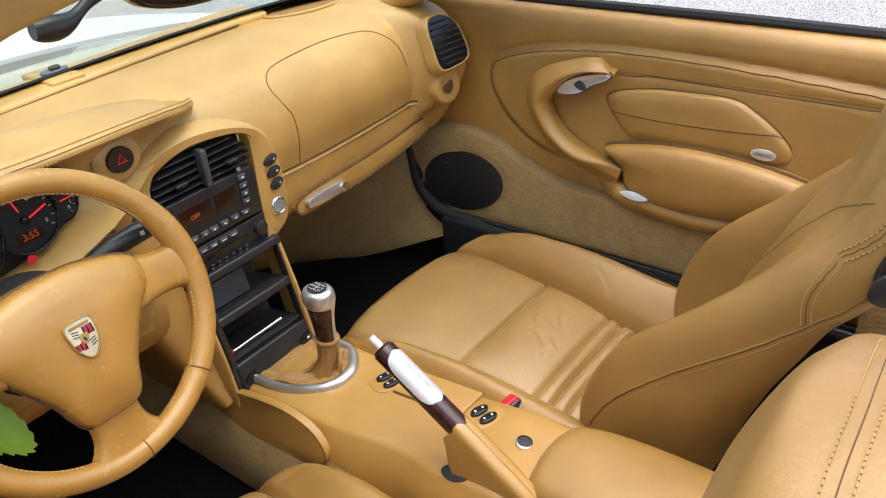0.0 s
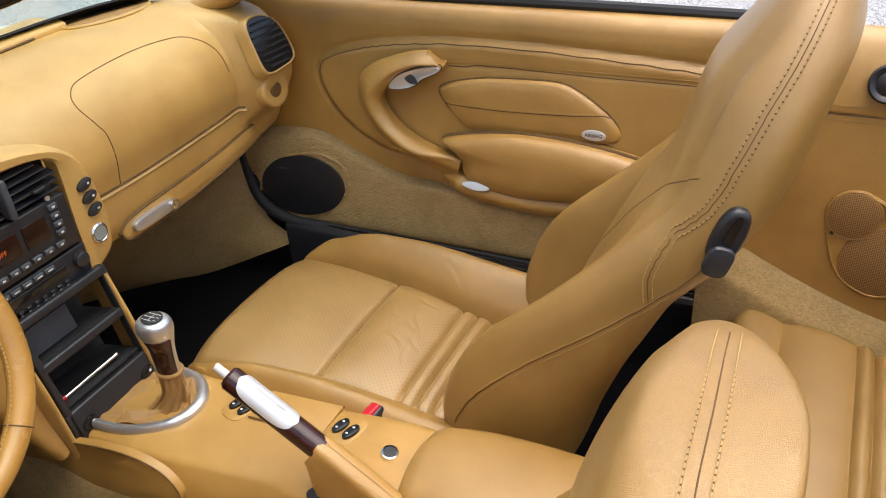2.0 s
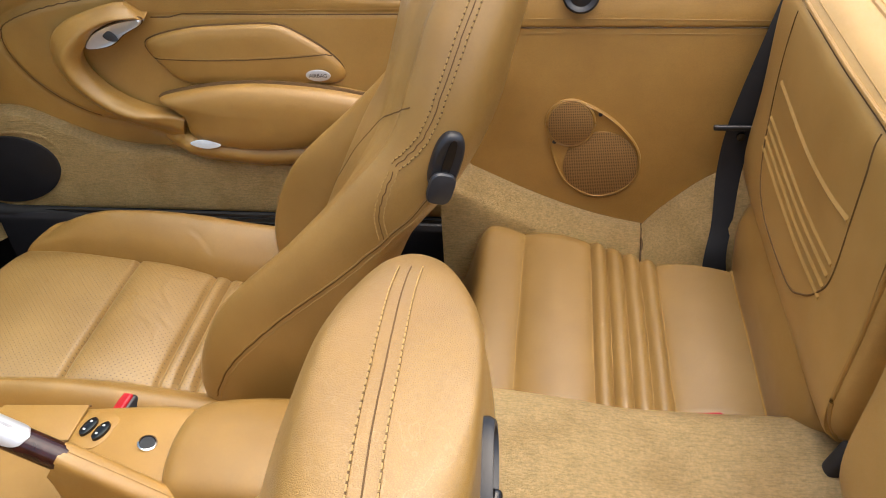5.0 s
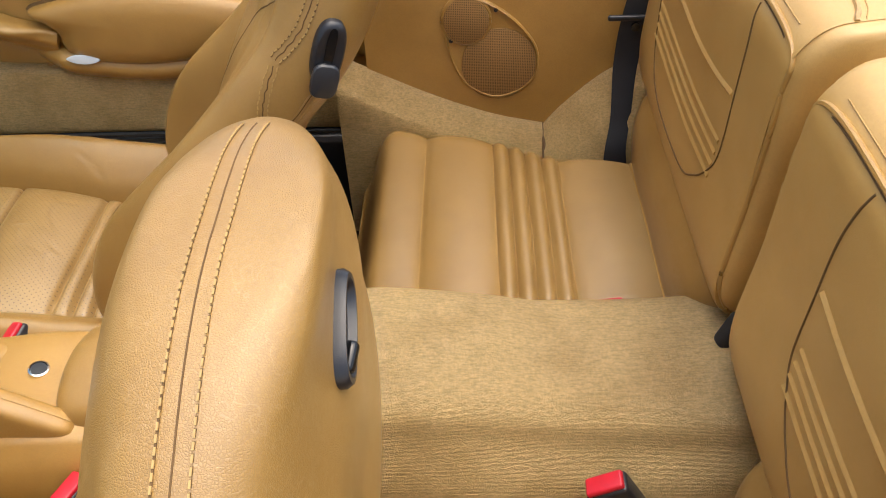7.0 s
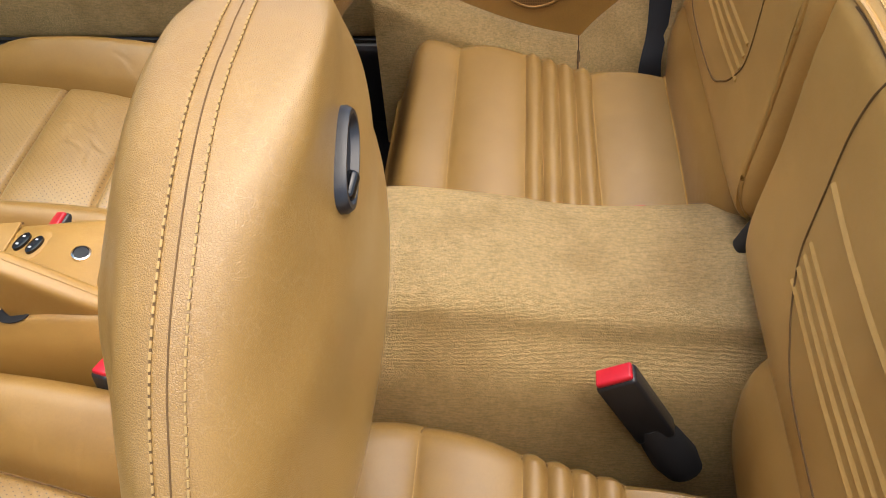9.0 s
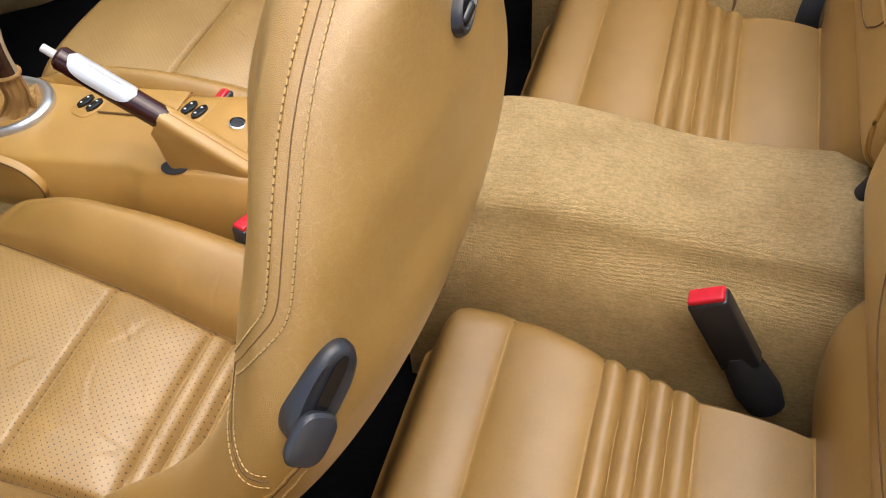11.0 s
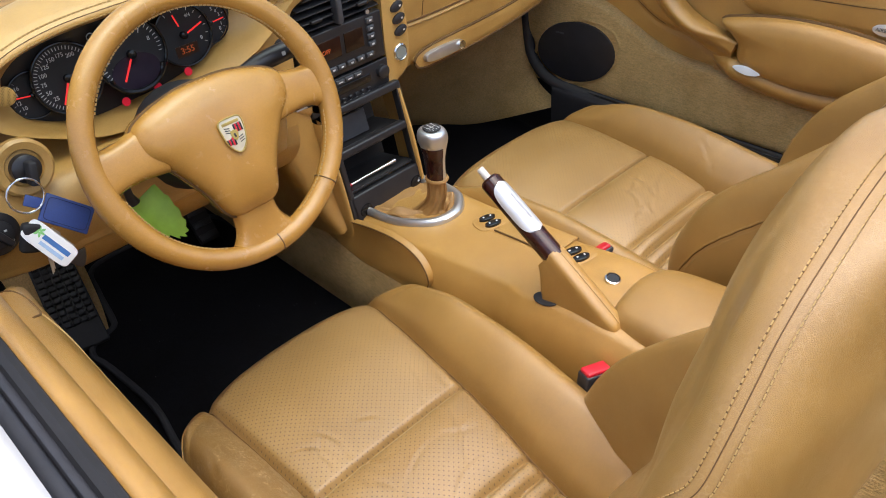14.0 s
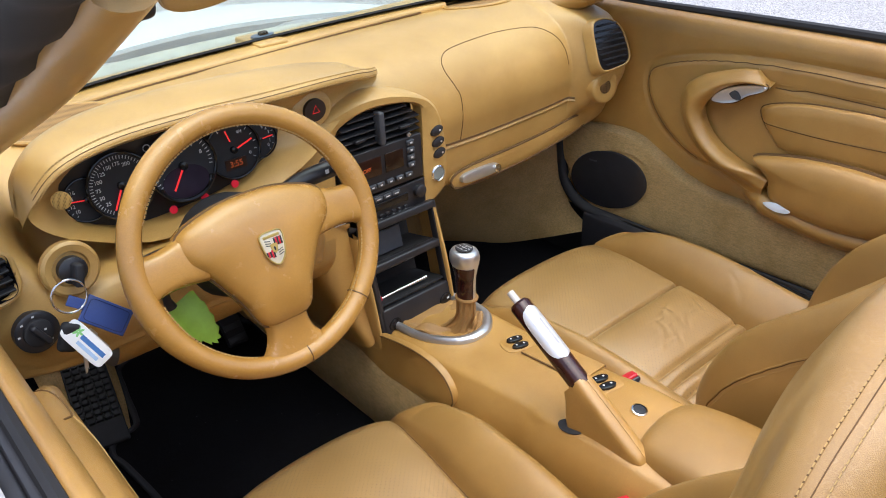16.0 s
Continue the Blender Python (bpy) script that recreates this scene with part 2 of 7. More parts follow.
def link(name, bm, mat, parent=None, label="", smooth=True):
    me = bpy.data.meshes.new(name)
    for f in bm.faces:
        f.smooth = smooth
    bm.to_mesh(me)
    bm.free()
    me.materials.append(mat)
    if smooth:
        me.set_sharp_from_angle(angle=radians(42))
    ob = new(name, me)
    if parent is not None:
        ob.parent = parent
        ob.matrix_parent_inverse = parent.matrix_basis.inverted()
        if parent.parent is not None:
            ob.matrix_parent_inverse = Matrix()
    if label:
        ob["label"] = label
    return ob


def part(name, bm, mat, parent, label="", smooth=True):
    return link(name, bm, mat, parent, label, smooth)


def thing(name, label, category, base=(0, 0, 0), group="", kind=""):
    e = new(name)
    e.empty_display_size = 0.05
    e.matrix_basis = Matrix.Translation(base)
    return tagged(e, label, category, group, kind)


def tree_of(obs):
    from mathutils.bvhtree import BVHTree
    verts, polys = [], []
    for ob in obs if isinstance(obs, (list, tuple)) else [obs]:
        k = len(verts)
        verts += [v.co.copy() for v in ob.data.vertices]
        polys += [tuple(i + k for i in q.vertices) for q in ob.data.polygons]
    return BVHTree.FromPolygons(verts, polys)


def laid(obs, points, lift=0.0, n=8, closed=False):
    """A smooth curve through points, laid onto the surface of obs: points and normals."""
    tree = tree_of(obs)
    path = spline(points, n, closed)
    out = []
    for q in path:
        at, normal, _, _ = tree.find_nearest(Vector(q))
        out.append((at + normal * lift, normal))
    return out


def seam(name, obs, points, r, mat, parent, lift=0.0, n=8, closed=False, label=""):
    on = laid(obs, points, lift, n, closed)
    return part(name, tube([q for q, _ in on], r, 6, closed), mat, parent, label)


def stitches(obs, points, parent, pitch=0.0045, size=0.0005, lift=0.0006, n=14, closed=False, mat=None, name="stitching", aside=0.0, phase=0.0):
    """Short raised threads in a line, one mesh; aside shifts the line over the surface."""
    on = laid(obs, points, lift, n, closed)
    pts = [q for q, _ in on]
    if aside:
        k = len(on)
        pts = [q + (pts[min(i + 1, k - 1)] - pts[max(i - 1, 0)]).cross(v).normalized() * aside for i, (q, v) in enumerate(on)]
        pts = [q for q, _ in laid(obs, pts, lift, 1)]
    lens = [0.0]
    for a, b in zip(pts, pts[1:]):
        lens.append(lens[-1] + (b - a).length)
    bm = bmesh.new()
    total = lens[-1]
    k = max(2, int(total / pitch))
    ar = np.array([tuple(q) for q in pts])

    def at(s):
        return Vector([float(np.interp(s, lens, ar[:, c])) for c in range(3)])

    for i in range(k):
        s = total * min(i + 0.5 + phase, k) / k
        a, b = at(s - pitch * 0.34), at(s + pitch * 0.34)
        d = b - a
        if d.length < 1e-6:
            continue
        mid = (a + b) / 2
        q = d.to_track_quat("X", "Z")
        mm = Matrix.LocRotScale(mid, q, (d.length / 2, size, size))
        g = bmesh.ops.create_cube(bm, size=2, matrix=mm)
    return part(name, bm, mat or THREAD, parent)


def text_bm(body, size, m, depth=0.0004):
    c = bpy.data.curves.new("t", "FONT")
    c.body, c.size, c.align_x, c.align_y, c.extrude = body, size, "CENTER", "CENTER", depth
    o = new("t", c)
    bpy.context.view_layer.update()
    me = bpy.data.meshes.new_from_object(o.evaluated_get(bpy.context.evaluated_depsgraph_get()))
    bm = bmesh.new()
    bm.from_mesh(me)
    bm.transform(m)
    bpy.data.objects.remove(o)
    bpy.data.curves.remove(c)
    bpy.data.meshes.remove(me)
    return bm


def facing(at, normal, up=(0, 0, 1), spin=0.0):
    """A pose whose z looks along normal and whose y is as near to up as can be."""
    z = Vector(normal).normalized()
    x = Vector(up).cross(z).normalized()
    y = z.cross(x)
    m = Matrix((x, y, z)).transposed().to_4x4()
    m.translation = Vector(at)
    return m @ Matrix.Rotation(radians(spin), 4, "Z")


# ---- setting ----
FLOOR = 0.12


def ground_sheet():
    bm = grid_mesh([[(x, y, -0.27) for x in (-400, -6, -3, 0, 3, 6, 400)] for y in (-400, -6, -3, 0, 3, 6, 400)])
    m, n, l, b = material("pale_asphalt", 0.9, 0, 0.2)
    co = n.new("ShaderNodeTexCoord").outputs["Object"]
    a, c = noise_tex(n, l, 90.0, 3.0, 0.7, co), noise_tex(n, l, 3.0, 4.0, 0.6, co)
    r = ramp(n, l, a.outputs[0], [(0.36, (0.13, 0.13, 0.135)), (0.48, (0.34, 0.34, 0.345)), (0.62, (0.56, 0.56, 0.56))])
    r2 = ramp(n, l, c.outputs[0], [(0.3, (0.85, 0.85, 0.86)), (0.7, (1, 1, 1))])
    l.new(mix(n, l, "MULTIPLY", 0.8, r.outputs[0], r2.outputs[0]), b.inputs["Base Color"])
    bump(n, l, b, a.outputs[0], 0.6, 0.01)
    tagged(link("ground", bm, m), "pale grey speckled asphalt of the car park", "ground", kind="structure")


ground_sheet()
fl = link("floor", thick(grid_mesh([[(x, y, FLOOR + 0.05 * max(0, y - 0.55)) for x in (-0.7, -0.35, 0, 0.35, 0.7)] for y in (0.95, 0.6, 0.2, -0.3, -0.8, -1.3)]), 0.02, (0, 0, 1)), BLACK_CARPET)
tagged(fl, "black carpet over the car's floor pan", "floor", kind="structure")
fw = link("wall_front", loft([[(x, 0.98, 0.62), (x, 0.86, 0.42), (x, 0.78, 0.25), (x, 0.70, FLOOR - 0.01)] for x in (-0.72, 0, 0.72)], 2, 5, False, False), BLACK_CARPET)
tagged(fw, "black carpeted bulkhead at the end of the footwells", "wall", kind="structure")
body = thing("car_shell", "white car body shell round the open cabin", "car body", (0, 0, FLOOR))
for s in (-1, 1):
    rows = [[(s * 0.775, y, 0.74), (s * 0.79, y, 0.755), (s * 0.83, y, 0.74), (s * 0.87, y, 0.66), (s * 0.89, y, 0.45), (s * 0.88, y, 0.1), (s * 0.86, y, -0.05)] for y in (0.75, 0.3, -0.2, -0.7, -1.5)]
    part("side_panel", loft(rows, 3, 4, False, False), WHITE, body)
part("underbody", box(1.7, 2.7, 0.1, 0.02, pose(0, -0.3, 0.02)), BLACK_SOFT, body)
part("rear_bulkhead", box(1.5, 0.04, 0.75, 0.01, pose(0, -1.55, 0.45)), BLACK_CARPET, body)
for s in (-1, 1):
    part("inner_sill", box(0.04, 2.4, 0.4, 0.01, pose(s * 0.76, -0.3, 0.25)), BLACK_SOFT, body)


# ---- passenger door ----
def passenger_door():
    d = thing("passenger_door", "tan leather car door lining with pull handle and carpeted lower panel", "car door", (0.72, -0.2, 0.3))
    mould = spline([(-0.089, 0.484), (-0.031, 0.492), (0.017, 0.512), (0.058, 0.540), (0.095, 0.577), (0.118, 0.615), (0.126, 0.650), (0.118, 0.678), (0.095, 0.695), (0.041, 0.714), (-0.053, 0.733), (-0.176, 0.744), (-0.3, 0.746), (-0.45, 0.741), (-0.60, 0.733), (-0.745, 0.722)], 6)
    mould = [(float(q[0]), float(q[1])) for q in mould]
    area = mould + [(-0.745, 0.43), (-0.25, 0.44), (-0.14, 0.465)]
    py, pz = np.array(area).T
    qy, qz = np.roll(py, -1), np.roll(pz, -1)

    def inside(y, z):
        """Distance into the moulded area, negative outside."""
        f = np.clip(((y - py) * (qy - py) + (z - pz) * (qz - pz)) / ((qy - py) ** 2 + (qz - pz) ** 2 + 1e-12), 0, 1)
        far = float(np.sqrt(np.min((y - py - f * (qy - py)) ** 2 + (z - pz - f * (qz - pz)) ** 2)))
        cross = ((pz > z) != (qz > z)) & (y < (qy - py) * (z - pz) / np.where(qz == pz, 1e-9, qz - pz) + py)
        return far if int(cross.sum()) % 2 else -far

    base_z, base_x = (0.27, 0.45, 0.56, 0.64, 0.70, 0.73, 0.76, 0.775), (0.690, 0.690, 0.694, 0.700, 0.704, 0.704, 0.703, 0.705)
    rows = []
    for y in np.linspace(0.36, -0.745, 250):
        row = []
        for z in np.linspace(0.27, 0.775, 120):
            k = inside(y, z)
            x = float(np.interp(z, base_z, base_x)) + 0.011 * (1 - smooth01(-0.002, 0.020, k)) + 0.0030 * math.exp(-(k / 0.006) ** 2)
            # shallow crease along the stitched line
            crease = math.exp(-((z - 0.6985 + 0.004 * smooth01(-0.5, -0.16, y)) / 0.005) ** 2) * smooth01(-0.13, -0.19, y)
            row.append((x + 0.0022 * crease, y, z))
        top = row[-1][0]
        rows.append(row + [(top + 0.003, y, 0.783), (top + 0.009, y, 0.791), (top + 0.019, y, 0.797), (top + 0.033, y, 0.799), (top + 0.044, y, 0.790)])
    panel = part("lining", grid_mesh(rows), LEATHER_SMOOTH, d)
    part("window_seal", tube(spline([(0.758, 0.4, 0.795), (0.757, 0.0, 0.803), (0.757, -0.4, 0.806), (0.757, -0.76, 0.803)], 8), 0.011, 8, flat=0.9), BLACK_SOFT, d, "black rubber window seal")
    part("outer_seal", tube(spline([(0.775, 0.4, 0.785), (0.775, 0.0, 0.795), (0.775, -0.4, 0.797), (0.775, -0.78, 0.795)], 8), 0.009, 8), BLACK_SOFT, d, "black rubber outer seal")
    stitches([panel], [(0.695, -0.185, 0.698), (0.695, -0.4, 0.7015), (0.695, -0.73, 0.7025)], d, n=40)
    seam("seam", [panel], [(0.695, -0.185, 0.6945), (0.695, -0.4, 0.698), (0.695, -0.73, 0.6985)], 0.0011, SEAM, d)
    # carpeted lower panel
    top = spline([(0.335, 0.485), (0.249, 0.509), (0.136, 0.512), (0.062, 0.484), (-0.011, 0.452), (-0.081, 0.434), (-0.214, 0.428), (-0.337, 0.419), (-0.406, 0.415), (-0.56, 0.41), (-0.735, 0.41)], 5)
    rows = []
    for y, zt in top:
        zb = 0.298 + max(0, (y - 0.24)) * 1.1
        rows.append([(0.708, y, zt + 0.005), (0.680, y, zt), (0.672, y, zt - 0.012), (0.670, y, zt * 0.6 + zb * 0.4), (0.671, y, zb + 0.01), (0.680, y, zb)])
    low = part("carpet_panel", grid_mesh([spline(r, 4) for r in rows]), CARPET, d, "tan carpet on the lower door panel")
    rim = [(0.668, 0.187 + 0.125 * math.cos(a) - 0.012 * math.sin(a), 0.387 + 0.083 * math.sin(a) - 0.028 * math.cos(a)) for a in (2 * math.pi * j / 40 for j in range(40))]
    sp = part("loudspeaker", plate(oval(0.117, 0.075, 40), 0.010, facing((0.676, 0.188, 0.388), (-1, 0, 0), spin=14), 0.004), BLACK, d, "black perforated loudspeaker grille")
    part("speaker_ring", tube([(0.672, *q[1:]) for q in rim], 0.004, 8, True), CARPET, d)
    part("brand_bar", box(0.024, 0.004, 0.0006, 0, facing((0.6655, 0.232, 0.428), (-1, 0, 0), spin=4)), GREY, sp)
    part("door_rubber", tube(spline([(0.690, 0.350, 0.56), (0.680, 0.348, 0.49), (0.674, 0.340, 0.40), (0.668, 0.315, 0.335), (0.662, 0.25, 0.298), (0.668, 0.12, 0.288), (0.675, -0.3, 0.285), (0.675, -0.7, 0.285)], 8), 0.0135, 10), BLACK_SOFT, d, "black rubber door seal")
    # groove round the large moulded shape
    seam("moulding_edge", [panel], [(0.69, *q) for q in mould[6::3]], 0.0011, SEAM, d, 0.0002)
    # pull handle: one leather form that is broad over the opener, slim at the grip and runs into the armrest
    outer_ = spline([(0.692, -0.152, 0.724), (0.691, -0.124, 0.722), (0.690, -0.077, 0.709), (0.689, -0.032, 0.692), (0.688, 0.001, 0.667), (0.688, 0.014, 0.634), (0.688, 0.011, 0.603), (0.688, -0.008, 0.562), (0.688, -0.045, 0.524), (0.688, -0.092, 0.496), (0.688, -0.145, 0.477), (0.688, -0.200, 0.457)], 6)
    inner_ = spline([(0.672, -0.186, 0.700), (0.663, -0.146, 0.702), (0.657, -0.098, 0.684), (0.653, -0.071, 0.658), (0.652, -0.053, 0.632), (0.652, -0.056, 0.605), (0.652, -0.078, 0.573), (0.652, -0.113, 0.547), (0.652, -0.155, 0.530), (0.655, -0.186, 0.522), (0.660, -0.204, 0.516), (0.664, -0.218, 0.511)], 6)
    rows = []
    for o_, i_ in zip(outer_, inner_):
        o_, i_ = Vector(o_), Vector(i_)
        way = i_ - o_
        crest = Vector((i_.x - 0.012 + 0.010 * smooth01(-0.15, -0.21, i_.y), 0, 0))
        rows.append([o_, Vector((o_.x - 0.010, *(o_ + way * 0.06).yz)), Vector((o_.x * 0.45 + crest.x * 0.55, *(o_ + way * 0.30).yz)), Vector((crest.x, *(o_ + way * 0.62).yz)), Vector((crest.x, *(o_ + way * 0.84).yz)), i_, i_ + way * 0.03 + Vector((0.012, 0, 0)), i_ - way * 0.10 + Vector((0.034, 0, 0))])
    nose = [[Vector((q.x * (1 - f) + 0.708 * f, q.y - g, q.z)) for q in rows[0]] for f, g in ((1.0, -0.012), (0.5, -0.003))]
    rows = nose + rows
    part("pull_handle", grid_mesh([spline(r, 4) for r in rows], False), LEATHER_SMOOTH, d, "curved tan leather pull handle")
    part("handle_end", grid_mesh([spline(rows[-1], 4), [(0.672, -0.210, 0.487)] * (4 * 7 + 1)]), LEATHER_SMOOTH, d)
    blade = spline([(0.070, -0.019), (0.090, 0.005), (0.127, 0.021), (0.165, 0.0295), (0.182, 0.030), (0.180, 0.020), (0.146, 0.003), (0.121, -0.015), (0.090, -0.022)], 5, True)
    rows = [[(0.690 - h - 0.10 * max(0, 0.12 - y_) , -0.126 - (y_ - 0.126) * f, 0.671 + z_ * f) for y_, z_ in blade] for f, h in ((1.0, 0.004), (1.0, 0.020), (0.95, 0.0235), (0.80, 0.022), (0.4, 0.019))]
    lever = part("door_lever", grid_mesh(rows, True, True), SATIN, d, "silver door opener lever")
    part("lever_hollow", plate(oval(0.0165, 0.0085, 24, 1.7), 0.002, facing((0.6690, -0.119, 0.6715), (-1, 0, 0.2), spin=-24), 0.001), GREY, lever, "dark finger hollow")
    part("opener_gap", tube([(0.674 - 0.10 * max(0, 0.12 - y_), -0.126 - (y_ - 0.126) * 1.03, 0.671 + z_ * 1.05) for y_, z_ in blade], 0.0016, 6, True), SEAM, lever)
    # padded airbag panel
    pad = [(-0.165, 0.641), (-0.185, 0.659), (-0.25, 0.674), (-0.310, 0.679), (-0.405, 0.681), (-0.447, 0.667), (-0.501, 0.630), (-0.527, 0.597), (-0.518, 0.576), (-0.469, 0.570), (-0.319, 0.568), (-0.225, 0.572), (-0.190, 0.600)]
    ring = spline(pad, 4, True)
    cy, cz = -0.34, 0.622
    rows = [[(0.702 - h, cy + (y - cy) * f, cz + (z - cz) * f) for y, z in ring] for f, h in ((1.0, 0.0), (0.995, 0.006), (0.965, 0.011), (0.9, 0.014), (0.6, 0.017), (0.2, 0.018))]
    apad = part("airbag_pad", grid_mesh(rows, True, True), LEATHER_SMOOTH, d)
    part("pad_groove", tube([(0.699, y, z) for y, z in ring], 0.0022, 6, True), SEAM, apad)
    seam("seam", [apad], [(0.69, -0.178, 0.620), (0.69, -0.295, 0.619), (0.69, -0.424, 0.624), (0.69, -0.512, 0.630)], 0.001, SEAM, apad, 0)
    stitches([apad], [(0.69, -0.178, 0.623), (0.69, -0.295, 0.6225), (0.69, -0.424, 0.6275), (0.69, -0.508, 0.6335)], apad, n=30)
    bd = part("badge", plate(oval(0.0225, 0.0105, 28), 0.002, facing((0.6845, -0.480, 0.592), (-1, 0, 0.05)), 0.0007), SATIN, d, "oval silver badge")
    part("lettering", text_bm("AIRBAG", 0.0095, facing((0.6822, -0.480, 0.592), (-1, 0, 0.05))), GREY, bd)
    # pocket lid
    lid = [(-0.176, 0.550), (-0.215, 0.563), (-0.30, 0.577), (-0.390, 0.580), (-0.50, 0.570), (-0.60, 0.548), (-0.63, 0.53), (-0.60, 0.49), (-0.50, 0.462), (-0.443, 0.455), (-0.345, 0.448), (-0.26, 0.458), (-0.222, 0.478), (-0.216, 0.512), (-0.196, 0.532)]
    ring = spline(lid, 4, True)
    cy, cz = -0.39, 0.515
    rows = [[(0.692 - h, cy + (y - cy) * f, cz + (z - cz) * f) for y, z in ring] for f, h in ((1.0, 0.0), (1.0, 0.016), (0.985, 0.026), (0.94, 0.034), (0.80, 0.041), (0.5, 0.046), (0.2, 0.047))]
    part("pocket_lid", grid_mesh(rows, True, True), LEATHER_SMOOTH, d)
    part("lid_gap", tube([(0.679, y, z) for y, z in ring], 0.0042, 6, True), SEAM, d)
    rows = [[(0.694, y, z), (0.668 + h, y, z - 0.004), (0.655 + h, y, z - 0.018), (0.657 + h, y, z - 0.034), (0.672 + h, y, z - 0.050), (0.692, y, z - 0.056)] for y, z, h in ((-0.160, 0.490, 0.030), (-0.195, 0.482, 0.012), (-0.225, 0.477, 0.0), (-0.345, 0.462, 0.0), (-0.45, 0.466, 0.0), (-0.56, 0.48, 0.0), (-0.66, 0.49, 0.0))]
    part("armrest_edge", loft(rows, 6, 5, False, False), LEATHER_SMOOTH, d)
    part("door_light", plate([(a, b) for a, b in oval(0.030, 0.0085, 28, 1.7)], 0.003, facing((0.654, -0.252, 0.466), (-1, 0, 0.25), spin=-3), 0.0012), plain("pale_lens", (0.72, 0.80, 0.86), 0.2, vary=0.02), d, "pale oval courtesy light")
    return d


passenger_door()
sill = thing("door_sill", "black plastic sill strip beside the passenger seat", "door sill", (0.65, -0.2, 0.2))
rows = [[(0.685, y, 0.292), (0.66, y, 0.296), (0.650, y, 0.290), (0.645, y, 0.275), (0.644, y, 0.2), (0.644, y, 0.1)] for y in (0.24, 0.1, -0.2, -0.5, -0.85)]
part("strip", loft(rows, 4, 4, False, False), BLACK, sill)
part("groove", tube([(0.662, 0.26, 0.297), (0.662, -0.8, 0.297)], 0.003, 6), BLACK_GLOSS, sill)
part("recess", box(0.016, 0.11, 0.004, 0.0015, pose(0.650, -0.31, 0.294)), BLACK_GLOSS, sill)


# ---- rear quarter trim, passenger side ----
def quarter(sgn=1):
    q = thing("quarter_trim", "tan leather side trim beside the rear seat", "side trim", (sgn * 0.66, -1.0, 0.35), "side trims")
    prof = [(0.640, 0.28), (0.640, 0.42), (0.642, 0.58), (0.648, 0.693)]
    rows = [[(sgn * x, y, z) for x, z in prof] for y in (-0.75, -0.9, -1.1, -1.3, -1.45)]
    panel = part("panel", thick(loft(rows, 5, 5, False, False), 0.02, (-sgn, 0, 0)), LEATHER_SMOOTH, q)
    prof = [(0.652, 0.6935), (0.6475, 0.696), (0.6455, 0.703), (0.649, 0.73), (0.660, 0.77), (0.680, 0.805), (0.705, 0.815), (0.75, 0.80)]
    rows = [[(sgn * x, y, z) for x, z in prof] for y in (-0.75, -0.9, -1.1, -1.3, -1.45)]
    pad = part("upper_pad", thick(loft(rows, 5, 5, False, False), 0.02, (-sgn, 0, 0)), LEATHER_SMOOTH, q)
    return q, panel, pad


qt, qpanel, qpad = quarter()
stitches([qpad], [(0.64, -0.77, 0.710), (0.64, -1.0, 0.710), (0.64, -1.4, 0.704)], qt, n=40)
stitches([qpanel], [(0.64, -0.77, 0.686), (0.64, -1.0, 0.686), (0.64, -1.4, 0.682)], qt, n=40)
kn = part("belt_knob", lathe([(0.0, 0.0), (0.028, 0.0), (0.029, 0.004), (0.026, 0.008), (0.020, 0.006), (0.018, 0.004), (0.014, 0.006), (0.006, 0.009)], facing((0.648, -0.93, 0.748), (-1, 0, 0.35))), BLACK, qt, "round black plastic fitting")
part("slot", box(0.009, 0.011, 0.003, 0.001, facing((0.640, -0.931, 0.752), (-1, 0, 0.35))), BLACK_GLOSS, kn)


def mesh_grille(name, base, scale):
    m, n, l, b = material(name, 0.6, 0, 0.3)
    co = n.new("ShaderNodeTexCoord").outputs["Object"]
    v = n.new("ShaderNodeTexVoronoi")
    v.inputs["Scale"].default_value = scale
    v.inputs["Randomness"].default_value = 0.0
    l.new(co, v.inputs["Vector"])
    r = ramp(n, l, v.outputs["Distance"], [(0.28, tuple(c * 0.22 for c in base)), (0.45, base)])
    l.new(r.outputs[0], b.inputs["Base Color"])
    bump(n, l, b, v.outputs["Distance"], 0.5, 0.001)
    return m


GRILLE = mesh_grille("tan_mesh", (0.36, 0.20, 0.07), 330.0)
outer = spline([(-0.884, 0.534), (-0.899, 0.567), (-0.941, 0.570), (-0.998, 0.536), (-1.041, 0.482), (-1.045, 0.431), (-1.019, 0.395), (-0.970, 0.381), (-0.919, 0.410), (-0.892, 0.468)], 5, True)
rs = part("loudspeaker", grid_mesh([[(0.643 - h, -0.965 + (y + 0.965) * f, 0.475 + (z - 0.475) * f) for y, z in outer] for f, h in ((1.0, 0.0), (0.99, 0.006), (0.955, 0.008), (0.94, 0.004), (0.9, 0.003), (0.3, 0.003))], True, True), LEATHER_SMOOTH, qt, "tan loudspeaker cover with two mesh grilles")
part("large_grille", plate(oval(0.064, 0.068, 36), 0.003, facing((0.640, -0.978, 0.446), (-1, 0, 0)), 0.001), GRILLE, rs)
part("small_grille", plate(oval(0.038, 0.041, 32), 0.003, facing((0.637, -0.923, 0.530), (-1, 0, 0)), 0.001), GRILLE, rs)
part("grille_ring", tube([(0.638, -0.923 + 0.040 * math.cos(a), 0.530 + 0.043 * math.sin(a)) for a in (2 * math.pi * j / 32 for j in range(32))], 0.003, 6, True), LEATHER_SMOOTH, rs)
for y, z in ((-0.972, 0.548), (-0.897, 0.494)):
    part("screw", lathe([(0.0035, 0), (0.0035, 0.003), (0.001, 0.002)], facing((0.638, y, z), (-1, 0, 0)), 12), BLACK, rs)
